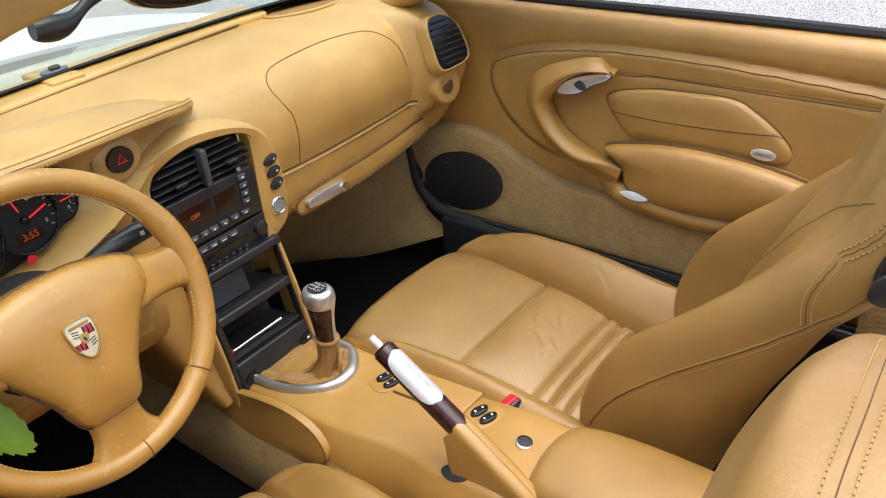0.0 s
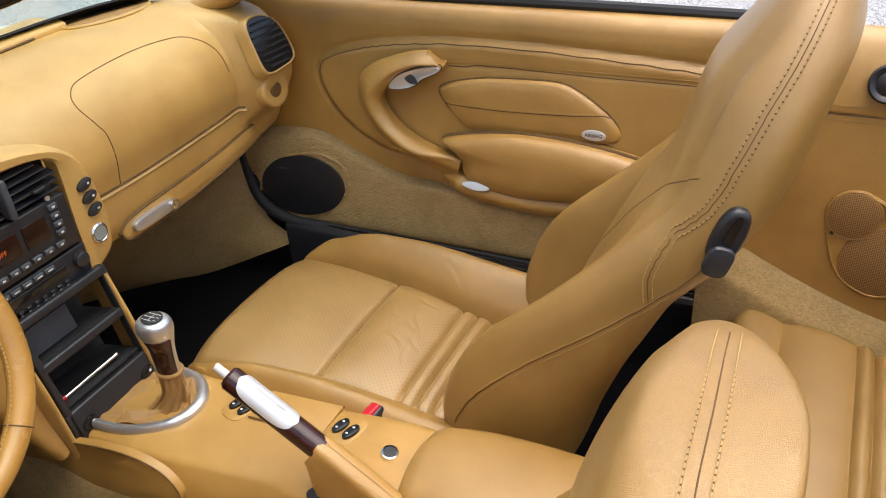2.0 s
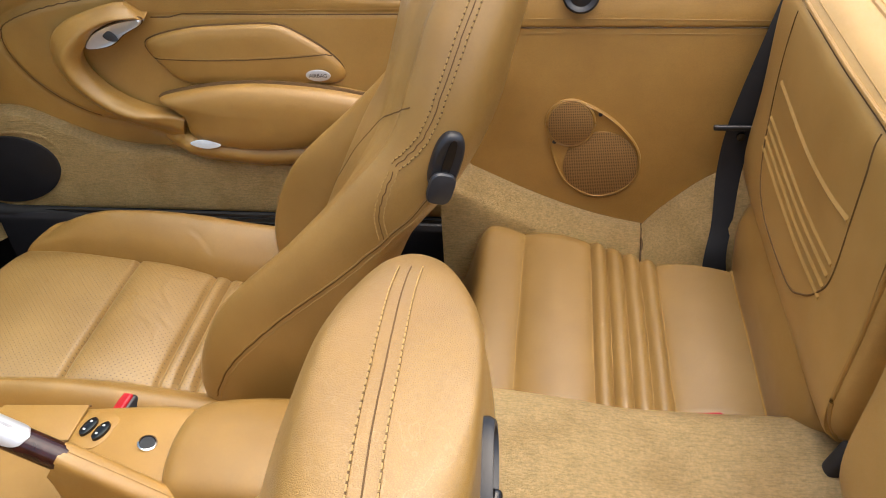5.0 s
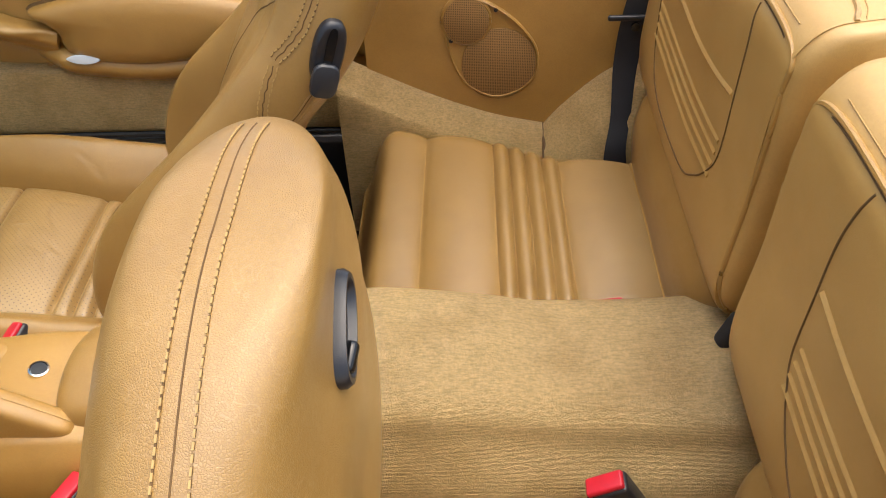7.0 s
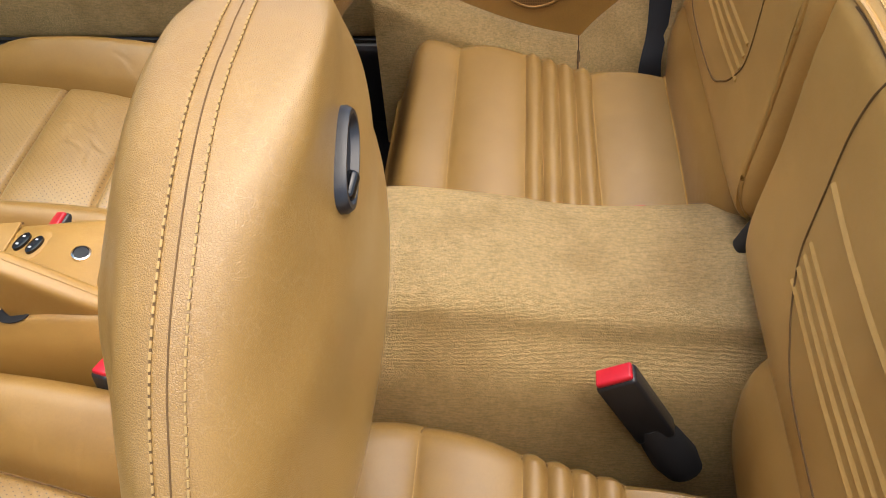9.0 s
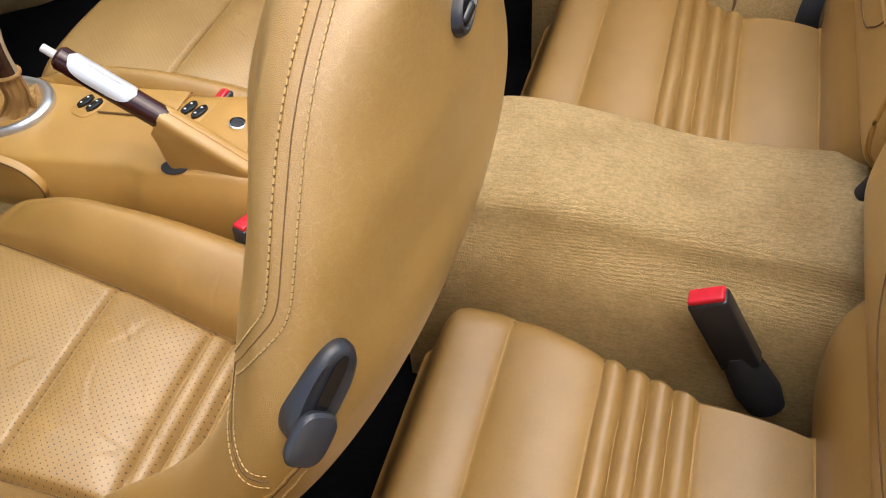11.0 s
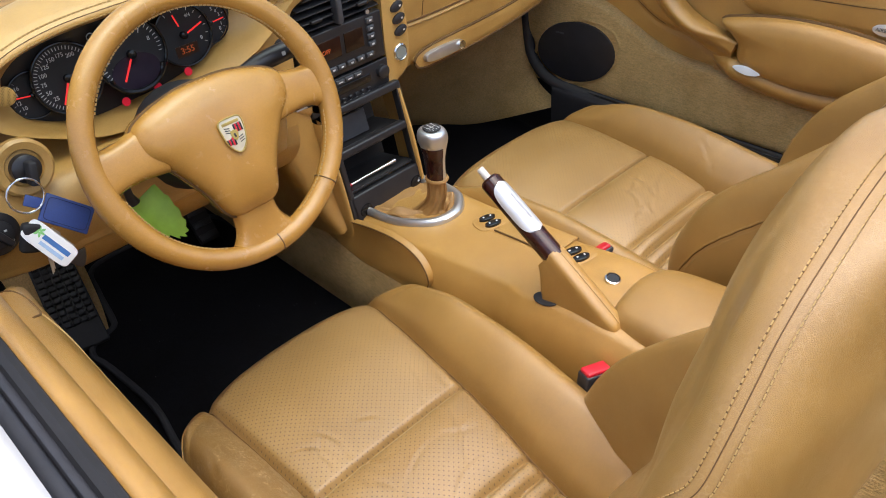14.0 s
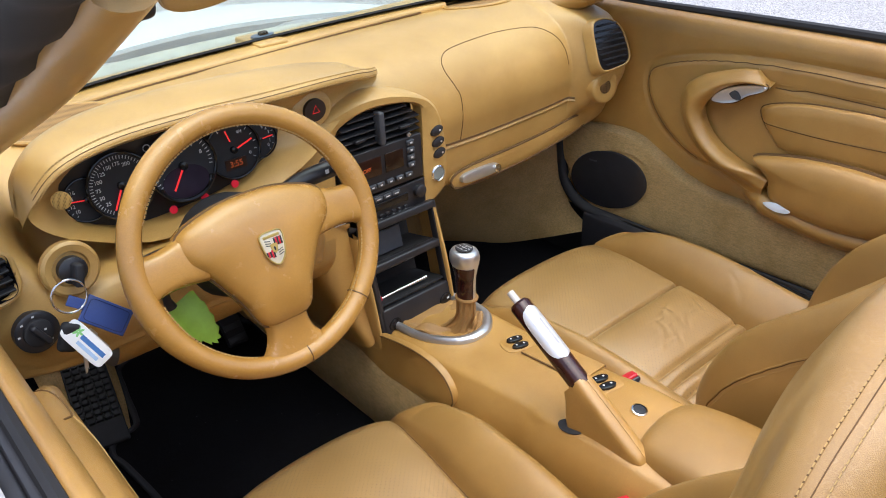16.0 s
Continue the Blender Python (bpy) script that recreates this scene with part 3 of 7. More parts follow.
wheelarch = thing("wheel_arch_carpet", "tan carpet over the rear wheel arch beside the seat", "carpet", (0.6, -1.1, 0.25))
rows = [[(0.644, y, z), (0.625, y, z - 0.004), (0.60, y, z - 0.03), (0.585, y, z - 0.07), (0.58, y, 0.12)] for y, z in ((-0.70, 0.47), (-0.757, 0.440), (-0.869, 0.385), (-0.973, 0.345), (-1.058, 0.325))]
part("front_piece", loft(rows, 5, 5, False, False), CARPET, wheelarch)
rows = [[(0.644, y, z), (0.62, y, z - 0.004), (0.57, y, z - 0.05), (0.545, y, z - 0.11), (0.53, y, 0.2)] for y, z in ((-1.06, 0.322), (-1.101, 0.372), (-1.175, 0.436), (-1.275, 0.475), (-1.42, 0.49))]
part("rear_piece", loft(rows, 5, 5, False, False), CARPET, wheelarch)
part("joint", tube([(0.642, -1.06, 0.322), (0.6, -1.06, 0.305), (0.575, -1.06, 0.26), (0.56, -1.058, 0.2)], 0.003, 6), SEAM, wheelarch)
sb = thing("seat_belt", "black seat belt running through a guide to the floor", "seat belt", (0.6, -1.2, 0.3))
strap = [((0.640, -1.262), 0.80), ((0.612, -1.225), 0.68), ((0.597, -1.195), 0.56), ((0.592, -1.185), 0.47), ((0.562, -1.182), 0.385), ((0.536, -1.175), 0.335), ((0.527, -1.18), 0.27)]
rows = [[(x, y - w, z), (x - 0.0015, y, z), (x, y + w, z)] for ((x, y), z), w in zip(strap, (0.024, 0.024, 0.023, 0.02, 0.017, 0.018, 0.024))]
part("strap", thick(loft(rows, 8, 3, False, False), 0.0015, (-1, 0, 0)), BLACK_SOFT, sb)
part("guide", box(0.008, 0.082, 0.009, 0.003, pose(0.588, -1.188, 0.553)), BLACK, sb)
part("bolt", lathe([(0.007, 0), (0.007, 0.004), (0.003, 0.005)], facing((0.590, -1.192, 0.537), (-1, 0, 0)), 16), BLACK_GLOSS, sb)


# ---- seats ----
def perforated(name, base):
    m = leather(name, base, grain=900.0, depth=0.5, rough=0.31, wear=0.6, creases=0.3)
    n, l = m.node_tree.nodes, m.node_tree.links
    b = n["Principled BSDF"]
    co = n.new("ShaderNodeTexCoord").outputs["Object"]
    sep = n.new("ShaderNodeSeparateXYZ")
    l.new(co, sep.inputs[0])

    def op(kind, a, v=None):
        q = n.new("ShaderNodeMath")
        q.operation = kind
        for i, s in enumerate((a, v)):
            if s is None:
                continue
            if isinstance(s, (int, float)):
                q.inputs[i].default_value = s
            else:
                l.new(s, q.inputs[i])
        return q.outputs[0]

    def cell(sock, size):
        return op("SUBTRACT", op("FRACT", op("DIVIDE", sock, size)), 0.5)

    fx, fy = cell(sep.outputs[0], 0.0095), cell(sep.outputs[1], 0.0095)
    d = op("SQRT", op("ADD", op("MULTIPLY", fx, fx), op("MULTIPLY", fy, fy)))
    gx, gy = cell(op("ADD", sep.outputs[0], 0.00475), 0.0095), cell(op("ADD", sep.outputs[1], 0.00475), 0.0095)
    d = op("MINIMUM", d, op("SQRT", op("ADD", op("MULTIPLY", gx, gx), op("MULTIPLY", gy, gy))))
    hole = op("LESS_THAN", d, 0.092)
    old = b.inputs["Base Color"].links[0].from_socket
    l.new(mix(n, l, "MIX", hole, old, (0.055, 0.028, 0.010)), b.inputs["Base Color"])
    return m


PERF = perforated("tan_perforated_leather", (0.380, 0.232, 0.078))


def creased(rows, seed, folds, depth):
    """Presses thin random folds into a net of points; folds: (x, y, length, angle, spread) centres of creased patches."""
    rnd = random.Random(seed)
    net = np.array([[tuple(q) for q in r] for r in rows])
    for fx_, fy_, length, angle, spread, many in folds:
        for _ in range(many):
            cx_, cy_ = fx_ + rnd.gauss(0, spread), fy_ + rnd.gauss(0, spread * 0.7)
            a_ = radians(angle + rnd.gauss(0, 22))
            dx_, dy_ = net[..., 0] - cx_, net[..., 1] - cy_
            along_, across_ = dx_ * math.cos(a_) + dy_ * math.sin(a_), -dx_ * math.sin(a_) + dy_ * math.cos(a_)
            across_ = across_ + 0.25 * along_**2 / length * rnd.choice((-1, 1))
            w = 0.0028 * rnd.uniform(0.8, 1.6)
            fade = np.exp(-((along_ / (length * rnd.uniform(0.5, 1.0))) ** 2))
            net[..., 2] += depth * rnd.uniform(0.4, 1.0) * fade * (0.7 * np.exp(-(((across_ - 2.2 * w) / (1.6 * w)) ** 2)) - np.exp(-((across_ / w) ** 2)))
    return [[Vector(q) for q in r] for r in net]


def front_seat(xc, front, cross, ribs, rear, back, z0, label, side, worn, skew=0.0, yaw=0.0, round_=2.8, off=0.0, widths=(0.166, 0.144, 0.130, 0.124), folds=()):
    """side: +1 where the centre of the car lies at larger x; widths: half the insert at the front, the cross seam, the ribs and the rear."""
    st = thing("front_seat", label, "car seat", (xc, (front + rear) / 2, FLOOR), "front seats")
    edge = 0.250
    rib_ys = [ribs - i * 0.030 for i in range(5)]
    R = 0.050

    def half(y):
        return float(np.interp(-y, (-front, -cross, -ribs, -rear), widths))

    def height(u, y):
        a, hf = abs(u), half(y)
        z = z0 + 0.004 * smooth01(cross, front, y) - 0.040 * smooth01(cross, rear, y)
        z -= 0.016 * smooth01(front - 0.16, front + 0.05, y)
        # soft cushions between the cross seams
        inner_ = min(1.0, a / hf)
        for lo, hi, h in ((cross, front + 0.12, 0.016), (ribs, cross, 0.017), *[(b, t, 0.011) for t, b in zip(rib_ys, rib_ys[1:])]):
            if lo < y < hi:
                z += h * math.sin(math.pi * (y - lo) / (hi - lo)) ** 0.55 * (1 - inner_**5)
        if a > hf:
            t = (a - hf) / (edge - hf)
            rise = 0.12 + 0.88 * smooth01(front + 0.02, front - 0.22, y)
            z += 0.068 * math.sin(math.pi * min(1, t * 0.66)) ** 0.75 * rise + 0.022 * t * smooth01(front - 0.1, rear, y)
            if t > 0.55:
                z -= 0.050 * ((t - 0.55) / 0.45) ** 2.2
        for ys in (cross, *rib_ys[:-1]):
            z -= (0.010 if ys == cross else 0.006) * math.exp(-(((y - ys) / 0.0048) ** 2)) * (1 - smooth01(hf - 0.004, hf + 0.002, a))
        z -= 0.014 * math.exp(-(((a - hf) / 0.0065) ** 2)) * (0.35 + 0.65 * smooth01(front + 0.02, front - 0.10, y))
        return z

    def tip_at(u):
        a, hf = abs(u), widths[0]
        return front + 0.020 - 0.020 * min(1, a / hf) ** 2 - (0.115 * ((a - hf) / (edge - hf)) ** 1.7 if a > hf else 0)

    def wide(v, y):
        """v from -2 to 2: inside 1 over the insert, beyond it over the bolsters."""
        hf = half(y)
        return v * hf if abs(v) <= 1 else math.copysign(hf + (abs(v) - 1) * (edge - hf), v)

    def at(u, y):
        return Vector((xc + u + yaw * (y - ribs), y, height(u, y)))

    def column(v, ny):
        t = tip_at(wide(v, front))
        r = R * (1.0 if abs(v) < 1 else 1.0 - 0.45 * (abs(v) - 1))
        col = [at(wide(v, y), y) for y in np.linspace(t - r, rear, ny)]
        f = col[0]
        arc = [Vector((f.x, f.y + r * math.sin(q), f.z - r * (1 - math.cos(q)))) for q in np.linspace(radians(108), 0, 16)[:-1]]
        foot = arc[0]
        return [Vector((f.x, foot.y - 0.022, z0 - 0.17)), Vector((f.x, foot.y - 0.006, z0 - 0.11))] + arc + col

    def sheet(vs_, ny, skirt=None, seed=0):
        rows = [column(v, ny) for v in vs_]
        if folds:
            rows = creased(rows, seed, folds, 0.0015)
        if skirt == "first":
            rows.insert(0, [Vector((q.x + 0.001, q.y, min(q.z, z0 - 0.03))) for q in rows[0]])
            rows.insert(0, [Vector((q.x + 0.014, q.y, z0 - 0.17)) for q in rows[0]])
        if skirt == "last":
            rows.append([Vector((q.x - 0.001, q.y, min(q.z, z0 - 0.03))) for q in rows[-1]])
            rows.append([Vector((q.x - 0.014, q.y, z0 - 0.17)) for q in rows[-1]])
        return grid_mesh(rows)

    ins = part("seat_insert", sheet(np.linspace(-1, 1, 96), 230, None, 3), PERF, st, "perforated tan leather seat insert with cross seams")
    part("seat_bolster", sheet(np.linspace(-2, -1, 34), 190, "first", 4), LEATHER_WORN if worn and side > 0 else LEATHER, st)
    part("seat_bolster", sheet(np.linspace(1, 2, 34), 190, "last", 5), LEATHER, st)
    for s in (-1, 1):
        part("seam", tube([q + Vector((0, 0, 0.0006)) for q in column(s * 1.0, 60)[8:]], 0.0019, 6), SEAM, st)
    for y in (cross, *rib_ys[:-1]):
        pts = [at(u, y) - Vector((0, 0, 0.0004)) for u in np.linspace(-half(y), half(y), 24)]
        part("seam", tube(pts, 0.0012, 6), SEAM, st)
        stitches([ins], [at(u, y - 0.0045) for u in np.linspace(-half(y) + 0.003, half(y) - 0.003, 8)], st, 0.0042, 0.00045)
    rim_ = [column(v, 4)[2 + 5] + Vector((0, 0.0012, 0)) for v in np.linspace(-1.97, 1.97, 60)]
    part("front_piping", tube(rim_, 0.0018, 6), LEATHER_DASH, st)
    part("seat_frame", box(0.44, abs(front - rear) * 0.86, 0.10, 0.01, pose(xc, (front + rear) / 2 - 0.02, FLOOR + 0.052)), BLACK, st)
    # backrest: sections from bottom to top
    secs = []
    for z, w, fb, fc, bk in back:
        ym, m = (bk + fb) / 2 + 0.01, fb - 0.012
        loop = [(w * math.cos(q) ** (2 / round_), ym + (bk - ym) * abs(math.sin(q)) ** (2 / round_)) for q in [-math.pi / 2 * (1 - i / 5) for i in range(6)]]
        loop[0] = (0.0, bk)
        loop += [(0.985 * w, fb - 0.22 * (fb - bk)), (0.90 * w, fb - 0.005), (0.80 * w, fb - 0.002), (0.69 * w, m * 0.45 + fc * 0.55), (0.60 * w, fc - 0.004), (0.25 * w, fc + 0.007), (0, fc + 0.010)]
        e, yc = smooth01(0.87, 0.98, z), (bk + fb) / 2
        egg = [(w * abs(math.cos(q)) ** 0.66, yc + (fb - bk) / 2 * math.sin(q)) for q in [-math.pi / 2 + math.pi * i / 12 for i in range(13)]]
        loop = [(x + (p - x) * e, y + (q - y) * e) for (x, y), (p, q) in zip(loop, egg)]
        pts = loop + [(-x, y) for x, y in loop[-2:0:-1]]
        secs.append([(xc + off + x, y + skew * x, z) for x, y in pts])
    bk_ob = part("backrest", loft(secs, 8, 5, True, True), LEATHER_AGED if worn else LEATHER, st, "high tan leather backrest with integrated head restraint")
    return st, bk_ob


BACK = [
    (0.235, 0.205, -0.400, -0.50, -0.590), (0.30, 0.216, -0.398, -0.50, -0.608), (0.365, 0.220, -0.402, -0.515, -0.630), (0.44, 0.222, -0.428, -0.54, -0.658), (0.51, 0.220, -0.474, -0.565, -0.690),
    (0.60, 0.217, -0.568, -0.605, -0.733), (0.68, 0.212, -0.645, -0.645, -0.795), (0.75, 0.203, -0.706, -0.685, -0.830), (0.82, 0.188, -0.735, -0.708, -0.850), (0.88, 0.164, -0.755, -0.726, -0.866),
    (0.925, 0.138, -0.768, -0.742, -0.874), (0.960, 0.108, -0.780, -0.757, -0.870), (0.988, 0.072, -0.797, -0.780, -0.866), (1.000, 0.036, -0.812, -0.804, -0.856), (1.004, 0.010, -0.826, -0.824, -0.842),
]
BACK_D = [
    (0.235, 0.215, -0.490, -0.60, -0.630), (0.30, 0.226, -0.485, -0.60, -0.643), (0.365, 0.232, -0.497, -0.62, -0.662), (0.44, 0.235, -0.535, -0.65, -0.700), (0.51, 0.238, -0.591, -0.684, -0.740),
    (0.60, 0.239, -0.677, -0.717, -0.795), (0.68, 0.236, -0.735, -0.741, -0.848), (0.748, 0.223, -0.770, -0.760, -0.873), (0.808, 0.201, -0.784, -0.764, -0.872), (0.858, 0.178, -0.794, -0.772, -0.874),
    (0.893, 0.155, -0.794, -0.773, -0.870), (0.921, 0.127, -0.791, -0.776, -0.868), (0.943, 0.090, -0.791, -0.785, -0.870), (0.956, 0.052, -0.797, -0.797, -0.869), (0.960, 0.017, -0.807, -0.807, -0.865),
]
seat_p, back_p = front_seat(0.365, 0.145, -0.127, -0.28, -0.46, BACK, 0.288, "tan leather passenger seat with perforated insert and high backrest", -1, False, widths=(0.190, 0.165, 0.148, 0.140), folds=((0.38, -0.215, 0.022, 40, 0.030, 9), (0.56, -0.24, 0.030, 60, 0.030, 12)))
seat_d, back_d = front_seat(-0.376, -0.018, -0.302, -0.455, -0.60, BACK_D, 0.297, "tan leather driver's seat with creased worn outer bolster", 1, True, 0.029, 0.06, 2.0, 0.020, folds=((-0.27, -0.275, 0.030, 85, 0.025, 7), (-0.42, -0.31, 0.022, 95, 0.05, 9), (-0.29, -0.40, 0.045, 20, 0.035, 8), (-0.42, -0.41, 0.05, 85, 0.04, 6), (-0.48, -0.24, 0.030, 100, 0.03, 7), (-0.57, -0.28, 0.03, 60, 0.05, 12)))


def back_lever(seat, ob, near, up, k=1.0, sunk=False):
    """The release of a backrest: an oval plate with a slot and a lever; sunk: a deep oval ring with a small lever."""
    on, normal = laid([ob], [near, near])[0]
    m = facing(on, normal, up) @ Matrix.Scale(k, 4)
    rim = ((1.0, -0.010), (1.0, 0.004), (0.93, 0.008), (0.84, 0.008), (0.72, 0.002), (0.3, 0.001)) if sunk else ((1.0, -0.008), (1.0, 0.003), (0.93, 0.008), (0.8, 0.010), (0.62, 0.009), (0.3, 0.0085))
    plate_ob = part("lever_plate", grid_mesh([[m @ Vector((x * f, y * f, h)) for x, y in oval(0.019, 0.041, 36, 2.5)] for f, h in rim], True, True), BLACK, seat, "black plastic backrest release")
    if sunk:
        part("lever", box(0.011, 0.022, 0.010, 0.004, m @ pose(0.002, -0.020, 0.006, 12)), BLACK_GLOSS, plate_ob)
        return
    part("slot", grid_mesh([[m @ Vector((x * f, 0.008 + y * f, h)) for x, y in oval(0.0055, 0.026, 24, 3)] for f, h in ((1.0, 0.0096), (1.0, 0.0104), (0.5, 0.0104))], True, True), BLACK_GLOSS, plate_ob)
    part("lever", grid_mesh([[m @ Vector((x * f, -0.030 + y * f, h)) for x, y in oval(0.0165, 0.022, 28, 3.2)] for f, h in ((0.75, 0.006), (0.95, 0.010), (1.0, 0.015), (0.92, 0.018), (0.6, 0.020), (0.2, 0.0205))], True, True), plain("dark_grey_plastic", (0.026, 0.028, 0.033), 0.36), plate_ob)


back_lever(seat_p, back_p, (0.140, -0.786, 0.740), (0, -0.36, 1), 0.92)
back_lever(seat_d, back_d, (-0.556, -0.846, 0.787), (1.0, -0.45, 1), 0.74)
back_lever(seat_d, back_d, (-0.361, -0.870, 0.899), (0.9, 0.1, 0.36), 0.66, True)


def back_seams(seat, ob, line, low, rim, k=1.0):
    """Seams on the side of a backrest: a sunk seam between two rows of thread, a lower pair of rows and the piped edge."""
    seam("seam", [ob], line, 0.00045 * k, SEAM, seat, 0.0, 14)
    for off in (-0.0062, 0.0062):
        stitches([ob], line, seat, 0.0044 * k, 0.00042 * k, 0.0008, n=24, aside=off)
        stitches([ob], line, seat, 0.0044 * k, 0.00048 * k, 0.0001, n=24, aside=off, mat=SEAM, name="needle_hole", phase=0.5)
    seam("seam", [ob], low, 0.0007, SEAM, seat, 0.0, 10)
    for off in (-0.0055, 0.0055):
        stitches([ob], low, seat, 0.0040 * k, 0.00038 * k, n=16, aside=off)
    seam("edge_seam", [ob], rim, 0.0007, SEAM, seat, 0.0, 10)
    on = laid([ob], rim, 0.0, 10)
    part("piping", tube([q + v * 0.0002 + Vector((0, 0.001, 0.0020)) for q, v in on], 0.0014, 6), LEATHER, seat)
    stitches([ob], rim[:6], seat, 0.0045, 0.00045, n=24, aside=0.006)


back_seams(seat_p, back_p,
           [(0.32, -0.84, 1.003), (0.27, -0.84, 0.985), (0.235, -0.832, 0.958), (0.203, -0.819, 0.924), (0.172, -0.796, 0.871), (0.151, -0.777, 0.820), (0.141, -0.754, 0.774), (0.144, -0.714, 0.742)],
           [(0.140, -0.712, 0.736), (0.131, -0.704, 0.706), (0.130, -0.700, 0.670), (0.135, -0.706, 0.635)],
           [(0.12, -0.41, 0.34), (0.12, -0.459, 0.417), (0.12, -0.547, 0.503), (0.125, -0.657, 0.588), (0.135, -0.74, 0.655), (0.15, -0.79, 0.71)], 1.5)
back_seams(seat_d, back_d,
           [(-0.27, -0.825, 0.945), (-0.344, -0.828, 0.960), (-0.384, -0.829, 0.959), (-0.409, -0.830, 0.956), (-0.447, -0.831, 0.942), (-0.475, -0.831, 0.927), (-0.497, -0.831, 0.909), (-0.513, -0.831, 0.889), (-0.531, -0.830, 0.862), (-0.544, -0.827, 0.838), (-0.550, -0.818, 0.823), (-0.552, -0.803, 0.802), (-0.549, -0.790, 0.785)],
           [(-0.549, -0.790, 0.786), (-0.553, -0.788, 0.767), (-0.568, -0.787, 0.743), (-0.583, -0.797, 0.728), (-0.585, -0.813, 0.727)],
           [(-0.60, -0.53, 0.42), (-0.60, -0.62, 0.50), (-0.60, -0.73, 0.61), (-0.595, -0.805, 0.70), (-0.58, -0.845, 0.745)], 0.9)


# seams and ribs on the front of the passenger's backrest
seam("insert_seam", [back_p], [(0.175, -0.735, 0.800), (0.191, -0.724, 0.789), (0.223, -0.70, 0.766), (0.275, -0.651, 0.696), (0.316, -0.612, 0.625), (0.40, -0.56, 0.53), (0.46, -0.50, 0.44)], 0.0010, SEAM, seat_p, -0.0004, 10)


# ---- rear seats ----
def rear_seat(s):
    rsx = thing("rear_bench", "small tan leather rear seat with ribbed cushion", "rear seat", (s * 0.37, -1.0, FLOOR), "rear seats")
    seams_y = [-0.852] + [-0.965 - i * 0.0265 for i in range(5)]

    def height(u, y):
        z = 0.352 - 0.02 * abs(u - 0.5) ** 2
        brk = [-0.76, *seams_y, -1.215]
        for hi, lo in zip(brk, brk[1:]):
            if lo <= y <= hi:
                z += (0.014 if hi - lo > 0.05 else 0.012) * math.sin(math.pi * (hi - y) / (hi - lo)) ** 0.6
        z -= 0.10 * smooth01(-0.80, -0.735, y) ** 2
        z -= 0.03 * smooth01(0.06, 0.0, u) + 0.03 * smooth01(0.94, 1.0, u)
        return z

    ys = np.linspace(-0.735, -1.215, 220)

    def across(u, y):
        """x at u over the cushion, which narrows to the rear."""
        inner_x = float(np.interp(-y, (0.74, 0.85, 0.955, 1.08, 1.20), (0.172, 0.166, 0.194, 0.230, 0.252) if s < 0 else (0.150, 0.138, 0.134, 0.132, 0.135)))
        outer_x = float(np.interp(-y, (0.74, 0.80, 0.96, 1.05, 1.20), (0.575, 0.598, 0.568, 0.515, 0.485)))
        return s * (inner_x + (outer_x - inner_x) * u)

    rows = [[(across(u, -0.735), -0.735, 0.2)] + [(across(u, y), y, height(u, y)) for y in ys] + [(across(u, -1.215), -1.218, 0.30)] for u in np.linspace(0, 1, 30)]
    rows.insert(0, [(q[0], q[1], 0.2) for q in rows[0]])
    rows.append([(q[0], q[1], 0.2) for q in rows[-1]])
    cu = part("cushion", grid_mesh(rows), LEATHER_REAR_SHADED, rsx)
    for i, y in enumerate(seams_y):
        pts = [(across(u, y), y, height(u, y) - 0.0005) for u in np.linspace(0.0, 1, 24)]
        part("seam", tube(pts, 0.0012, 6), SEAM, rsx)
        stitches([cu], [(a, b + 0.003, c) for a, b, c in pts[::6]], rsx, 0.005, 0.0005)
    pip = [(across(u, -1.188), -1.188, height(u, -1.188) + 0.001) for u in np.linspace(0.03, 0.97, 24)]
    part("piping", tube(pip, 0.003, 6), LEATHER_DASH, rsx)
    # lower back roll and the folding backrest
    secs = []
    for f, w in ((0.0, 0.0), (0.04, 0.75), (0.15, 1.0), (0.5, 1.02), (0.85, 1.0), (0.96, 0.75), (1.0, 0.0)):
        r_in = 0.128 if s < 0 else 0.060
        x = s * (r_in + (0.54 - r_in) * f)
        secs.append([(x, -1.265 + dy * max(w, 0.05), 0.405 + dz * max(w, 0.05)) for dy, dz in ((0.056, -0.10), (0.078, -0.02), (0.072, 0.05), (0.035, 0.095), (-0.05, 0.06), (-0.05, -0.1))])
    part("back_roll", loft(secs, 6, 5, True, True), LEATHER, rsx)
    secs = []
    x_in = 0.002 if s < 0 else 0.030
    for f, w, low in ((0.0, 0.62, 0.035), (0.008, 0.84, 0.020), (0.03, 0.94, 0.008), (0.08, 0.985, 0.0), (0.5, 1.0, 0.0), (0.94, 0.985, 0.0), (0.985, 0.92, 0.01), (1.0, 0.80, 0.02)):
        x = s * (x_in + (0.585 - x_in) * f)
        mid_y, mid_z = -1.315, 0.625
        secs.append([(x, mid_y + dy * w, mid_z + dz * (0.88 + 0.12 * w) + low * (dz < -0.05)) for dy, dz in ((0.10, -0.17), (0.118, -0.12), (0.112, 0.0), (0.110, 0.12), (0.101, 0.172), (0.06, 0.198), (-0.03, 0.18), (-0.02, 0.0), (0.01, -0.15), (0.04, -0.19))])
    # paler leather than the cushion's, to make up for weak light on this face
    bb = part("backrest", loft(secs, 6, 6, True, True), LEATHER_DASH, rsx)
